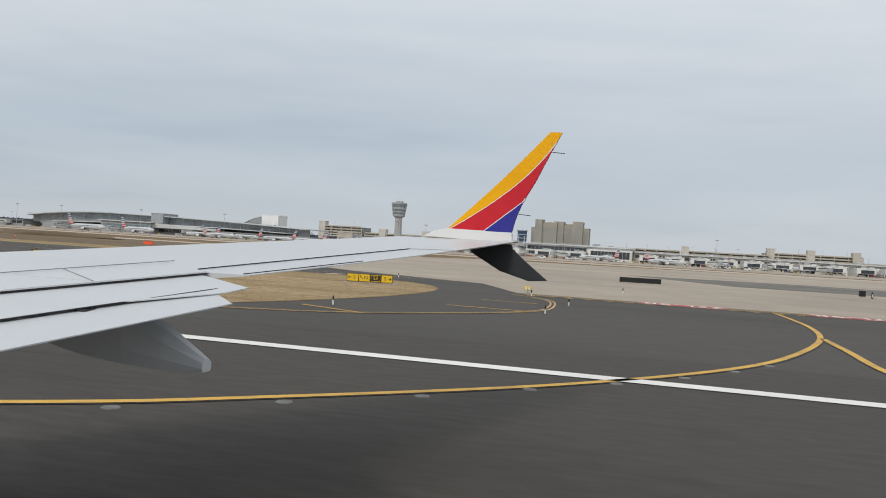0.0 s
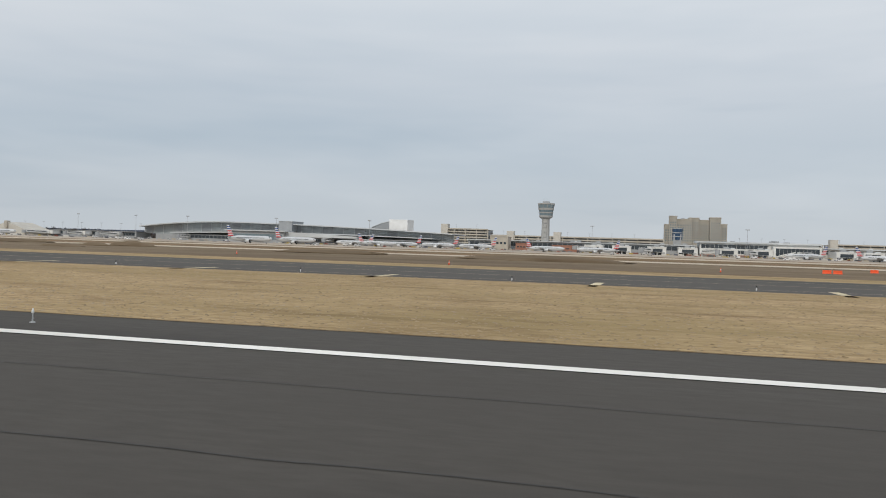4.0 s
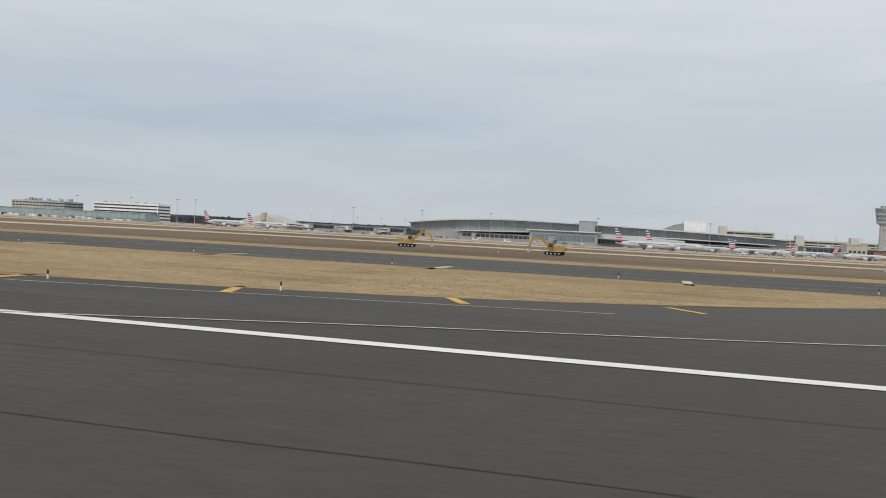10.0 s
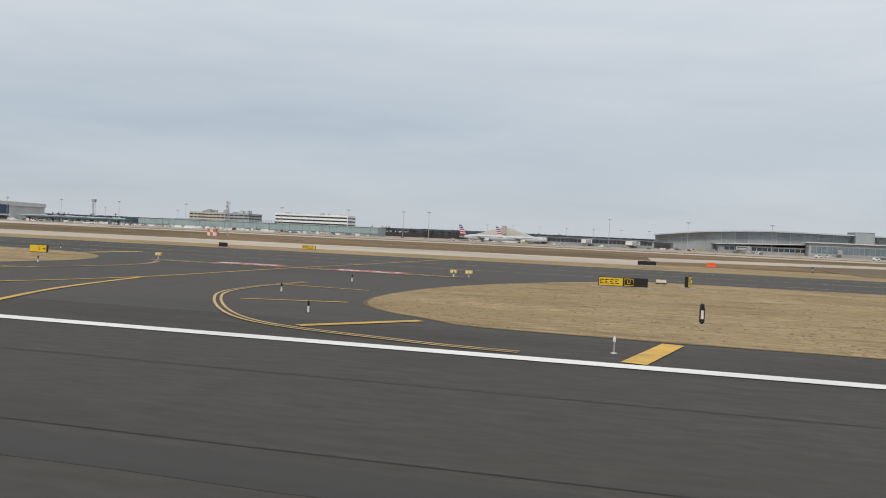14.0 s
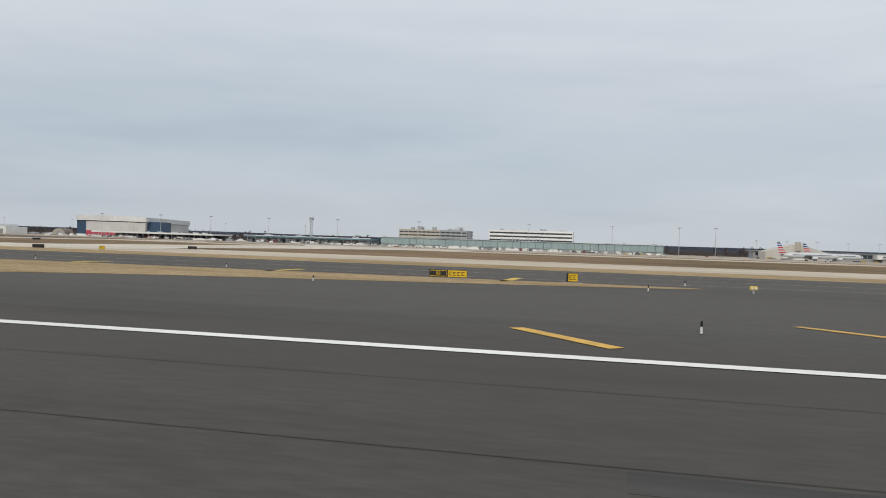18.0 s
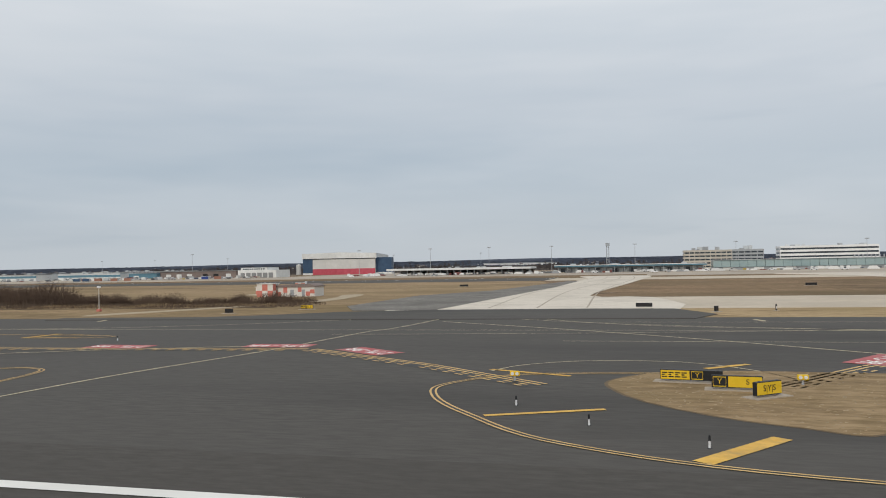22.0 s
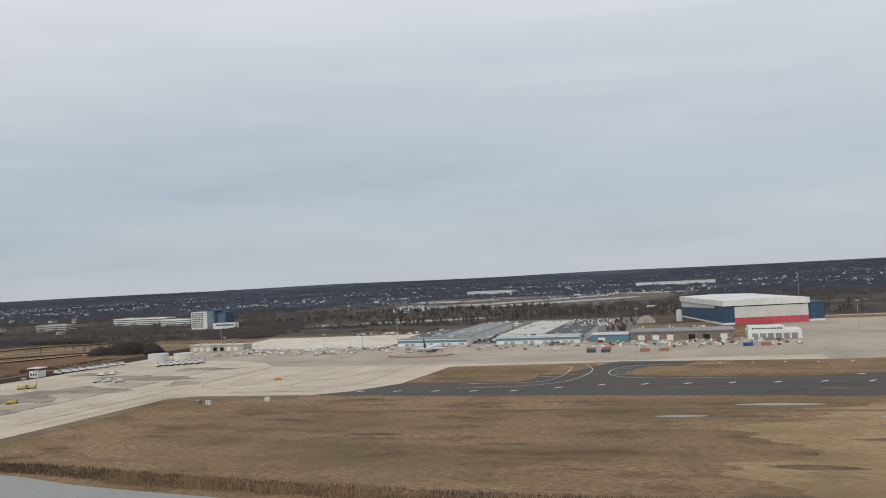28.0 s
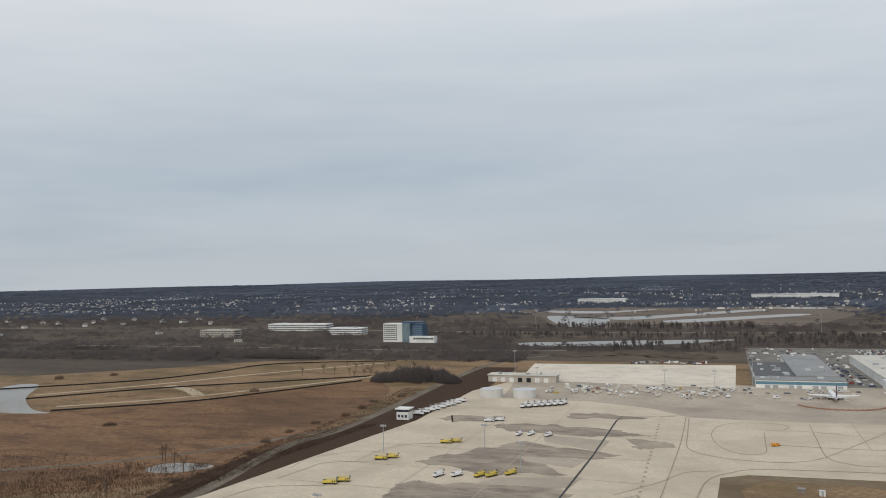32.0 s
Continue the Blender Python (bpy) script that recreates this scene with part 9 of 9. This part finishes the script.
wing = thing("airliner_wing", "pale grey airliner wing, flaps lowered, with coloured winglet", "wing", (0, 0, 0))
inner, outer = (3.2, 5.0, 6.8, 8.2, 9.3), (9.3, 10.2, 11.5, 13.0, 14.5, 15.5, 16.5)
part("inner_skin", slab([(lead_x(y), y, plane_z(y) - 0.03) for y in inner], [(rear_x(y), y, plane_z(y)) for y in inner], 0.5, 0.0, 0.1), WING_GREY, wing)
part("outer_skin", slab([(lead_x(y), y, plane_z(y) - 0.03) for y in outer], [(trail_x(y), y, plane_z(y)) for y in outer], 0.3, 0.0, 0.05), WING_GREY, wing)
for y0, y1 in ((3.3, 5.6), (5.63, 7.9), (7.93, 9.28)):
    part("spoiler", slab([(rear_x(y) - 1.25, y, plane_z(y) + 0.012) for y in (y0, y1)], [(rear_x(y) - 0.02, y, plane_z(y) + 0.012) for y in (y0, y1)], 0.01), WING_GREY, wing)
ys = (3.2, 5.0, 7.0, 8.1, 9.26)
part("fore_flap", slab([(rear_x(y) - 0.1, y, plane_z(y) - 0.03) for y in ys], [(mid_x(y) + 0.01, y, plane_z(y) - 0.012) for y in ys[:3]] + [(21.04, 8.05, plane_z(8.05) - 0.02), (21.12, 8.42, plane_z(8.42) - 0.01)], 0.1, 0.0), WING_GREY, wing)
ys = (3.2, 5.0, 6.6, 8.28)
part("aft_flap", slab([(mid_x(y) - 0.1, y, plane_z(y) - 0.05) for y in ys], [(flap_x(y), y, plane_z(y) - 0.02) for y in ys[:3]] + [(flap_x(7.45), 7.45, plane_z(7.45) - 0.02)], 0.08, 0.0), WING_GREY, wing)
for y in (6.62, 7.9):
    part("hinge_fitting", box(bm_new(), mid_x(y) - 0.03, mid_x(y) + 0.09, y - 0.1, y + 0.1, plane_z(y) - 0.12, plane_z(y) - 0.035, 0.015), SEAM, wing, "dark hinge fitting")


def groove(name, f, y0, y1, width, lift, label, tone=SEAM):
    """A dark slit that runs along the wing."""
    bm = bm_new()
    n = 6
    for k in range(n):
        a, b = y0 + (y1 - y0) * k / n, y0 + (y1 - y0) * (k + 1) / n
        beam(bm, (f(a), a, plane_z(a) + lift), (f(b), b, plane_z(b) + lift), width, 0.012)
    part(name, bm, tone, wing, label)


groove("hinge_gap", lambda y: 19.83 + 0.413 * (y - 9.75), 9.5, 13.7, 0.024, 0.004, "dark hinge gap")
groove("tab_gap", lambda y: 20.48 + 0.408 * (y - 9.25), 9.35, 11.5, 0.014, 0.004, "dark tab gap")
groove("spoiler_gap", lambda y: rear_x(y) + 0.012, 3.2, 9.25, 0.03, -0.008, "dark gap behind the spoilers")
groove("flap_gap", lambda y: mid_x(y) + 0.012, 3.2, 8.25, 0.03, -0.022, "dark gap between the flaps")
groove("panel_seam", lambda y: 17.83 + 0.525 * (y - 8.0), 6.6, 10.1, 0.012, 0.008, "thin panel seam", SEAM_GREY)
part("panel_seam", beam(bm_new(), (18.21, 8.64, plane_z(8.64) + 0.016), (19.32, 7.9, plane_z(7.9) + 0.016), 0.012, 0.008), SEAM_GREY, wing, "thin panel seam")
part("panel_seam", beam(bm_new(), (21.42, 13.7, plane_z(13.7) + 0.004), (trail_x(13.9) - 0.02, 13.9, plane_z(13.9) + 0.004), 0.012, 0.008), SEAM_GREY, wing, "thin panel seam")

# canoe fairing under the flap
bm = bm_new()
rows = []
for x, top, low, half in ((17.5, 3.12, 2.98, 0.08), (18.62, 3.28, 2.67, 0.2), (19.2, 3.3, 2.56, 0.25), (19.87, 3.16, 2.49, 0.26), (20.37, 2.92, 2.46, 0.2), (20.87, 2.62, 2.47, 0.1)):
    h = top - low
    rows.append([bm.verts.new((x, 8.0 + u * half, low + v * h)) for u, v in ((-0.75, 0.0), (-1.0, 0.3), (-0.95, 0.72), (-0.4, 1.0), (0.4, 1.0), (0.95, 0.72), (1.0, 0.3), (0.75, 0.0))])
for a, b in zip(rows, rows[1:]):
    for k in range(8):
        bm.faces.new((a[k], a[(k + 1) % 8], b[(k + 1) % 8], b[k]))
bm.faces.new(rows[0])
bm.faces.new(rows[-1][::-1])
part("flap_track_fairing", bm, WING_GREY, wing)


# winglet: an upper blade in three colours and a dark lower blade
def blade_lead(v):
    return 21.42 + 2.14 * v + 0.05 * math.sin(math.pi * v)


def blade_trail(v):
    return 22.86 + 0.70 * v + 0.25 * max(v, 0.0) ** 1.5 - 0.05 * math.sin(math.pi * min(1.0, max(v, 0.0) * 2))


def cut1(v):
    return min(blade_trail(v), max(blade_lead(v), 21.46 + 3.25 * v - 0.84 * v * v + 0.09 * math.sin(math.pi * min(1.0, v / 0.9))))


def cut2(v):
    return min(blade_trail(v), 22.24 + 2.68 * v)


def band_mesh(lo, hi, v0, v1, half):
    bm, n, cols = bm_new(), 16, []
    for k in range(n + 1):
        v = v0 + (v1 - v0) * k / n
        a, b = lo(v), max(hi(v), lo(v) + 0.003)
        cols.append([bm.verts.new((x, 16.5 + 0.06 * v + side * half, 4.5 + 2.18 * v)) for x, side in ((a, -1), (b, -1), (b, 1), (a, 1))])
    for p, q in zip(cols, cols[1:]):
        for k in range(4):
            bm.faces.new((p[k], p[(k + 1) % 4], q[(k + 1) % 4], q[k]))
    bm.faces.new(cols[0])
    bm.faces.new(cols[-1][::-1])
    return bm


winglet = part("winglet_root", profile(bm_new(), [(20.9, 4.33), (22.88, 4.26), (22.87, 4.47), (22.2, 4.505), (21.4, 4.52), (21.1, 4.44)], 16.42, 16.58), JET_WHITE, wing, "white winglet root")
part("yellow_band", band_mesh(blade_lead, cut1, 0.005, 1.0, 0.04), WL_YELLOW, winglet, "yellow leading band")
part("red_band", band_mesh(cut1, cut2, 0.005, 0.92, 0.038), WL_RED, winglet, "red middle band")
part("blue_band", band_mesh(cut2, blade_trail, 0.0, 0.36, 0.037), WL_BLUE, winglet, "blue trailing band")
part("white_line", band_mesh(lambda v: cut1(v) - 0.012, lambda v: cut1(v) + 0.014, 0.005, 0.9, 0.041), JET_WHITE, winglet, "thin white line")
part("white_line", band_mesh(lambda v: cut2(v) - 0.014, lambda v: cut2(v) + 0.014, 0.0, 0.34, 0.041), JET_WHITE, winglet, "thin white line")
bm = profile(bm_new(), [(21.85, 4.2), (22.87, 4.25), (22.9, 4.15), (23.19, 3.9), (23.69, 3.51), (23.28, 3.48), (22.65, 3.66), (22.04, 4.0)], 16.44, 16.54)
part("lower_blade", bm, WL_DARK, wing, "dark lower winglet blade")
for x, z in ((23.63, 6.25), (22.98, 4.9), (23.0, 4.22)):
    part("static_wick", beam(bm_new(), (x, 16.5, z), (x + 0.26, 16.5, z - 0.02), 0.014), SEAM, wing, "thin dark static wick")
leg = part("landing_gear", turned(bm_new(), [(0.5, 0.12), (1.6, 0.13), (2.85, 0.16)], 10, at=(15.6, 3.5, 0)), STEEL, wing, "steel landing gear leg")
part("axle", turned(bm_new(), [(3.1, 0.09), (3.9, 0.09)], 8, "y", at=(15.6, 0, 0.58)), STEEL, leg)
for y in (3.16, 3.84):
    part("wheel", turned(bm_new(), [(y - 0.18, 0.42), (y - 0.13, 0.55), (y + 0.13, 0.55), (y + 0.18, 0.42)], 18, "y", at=(15.6, 0, 0.58)), RUBBER, leg, "black tyre")
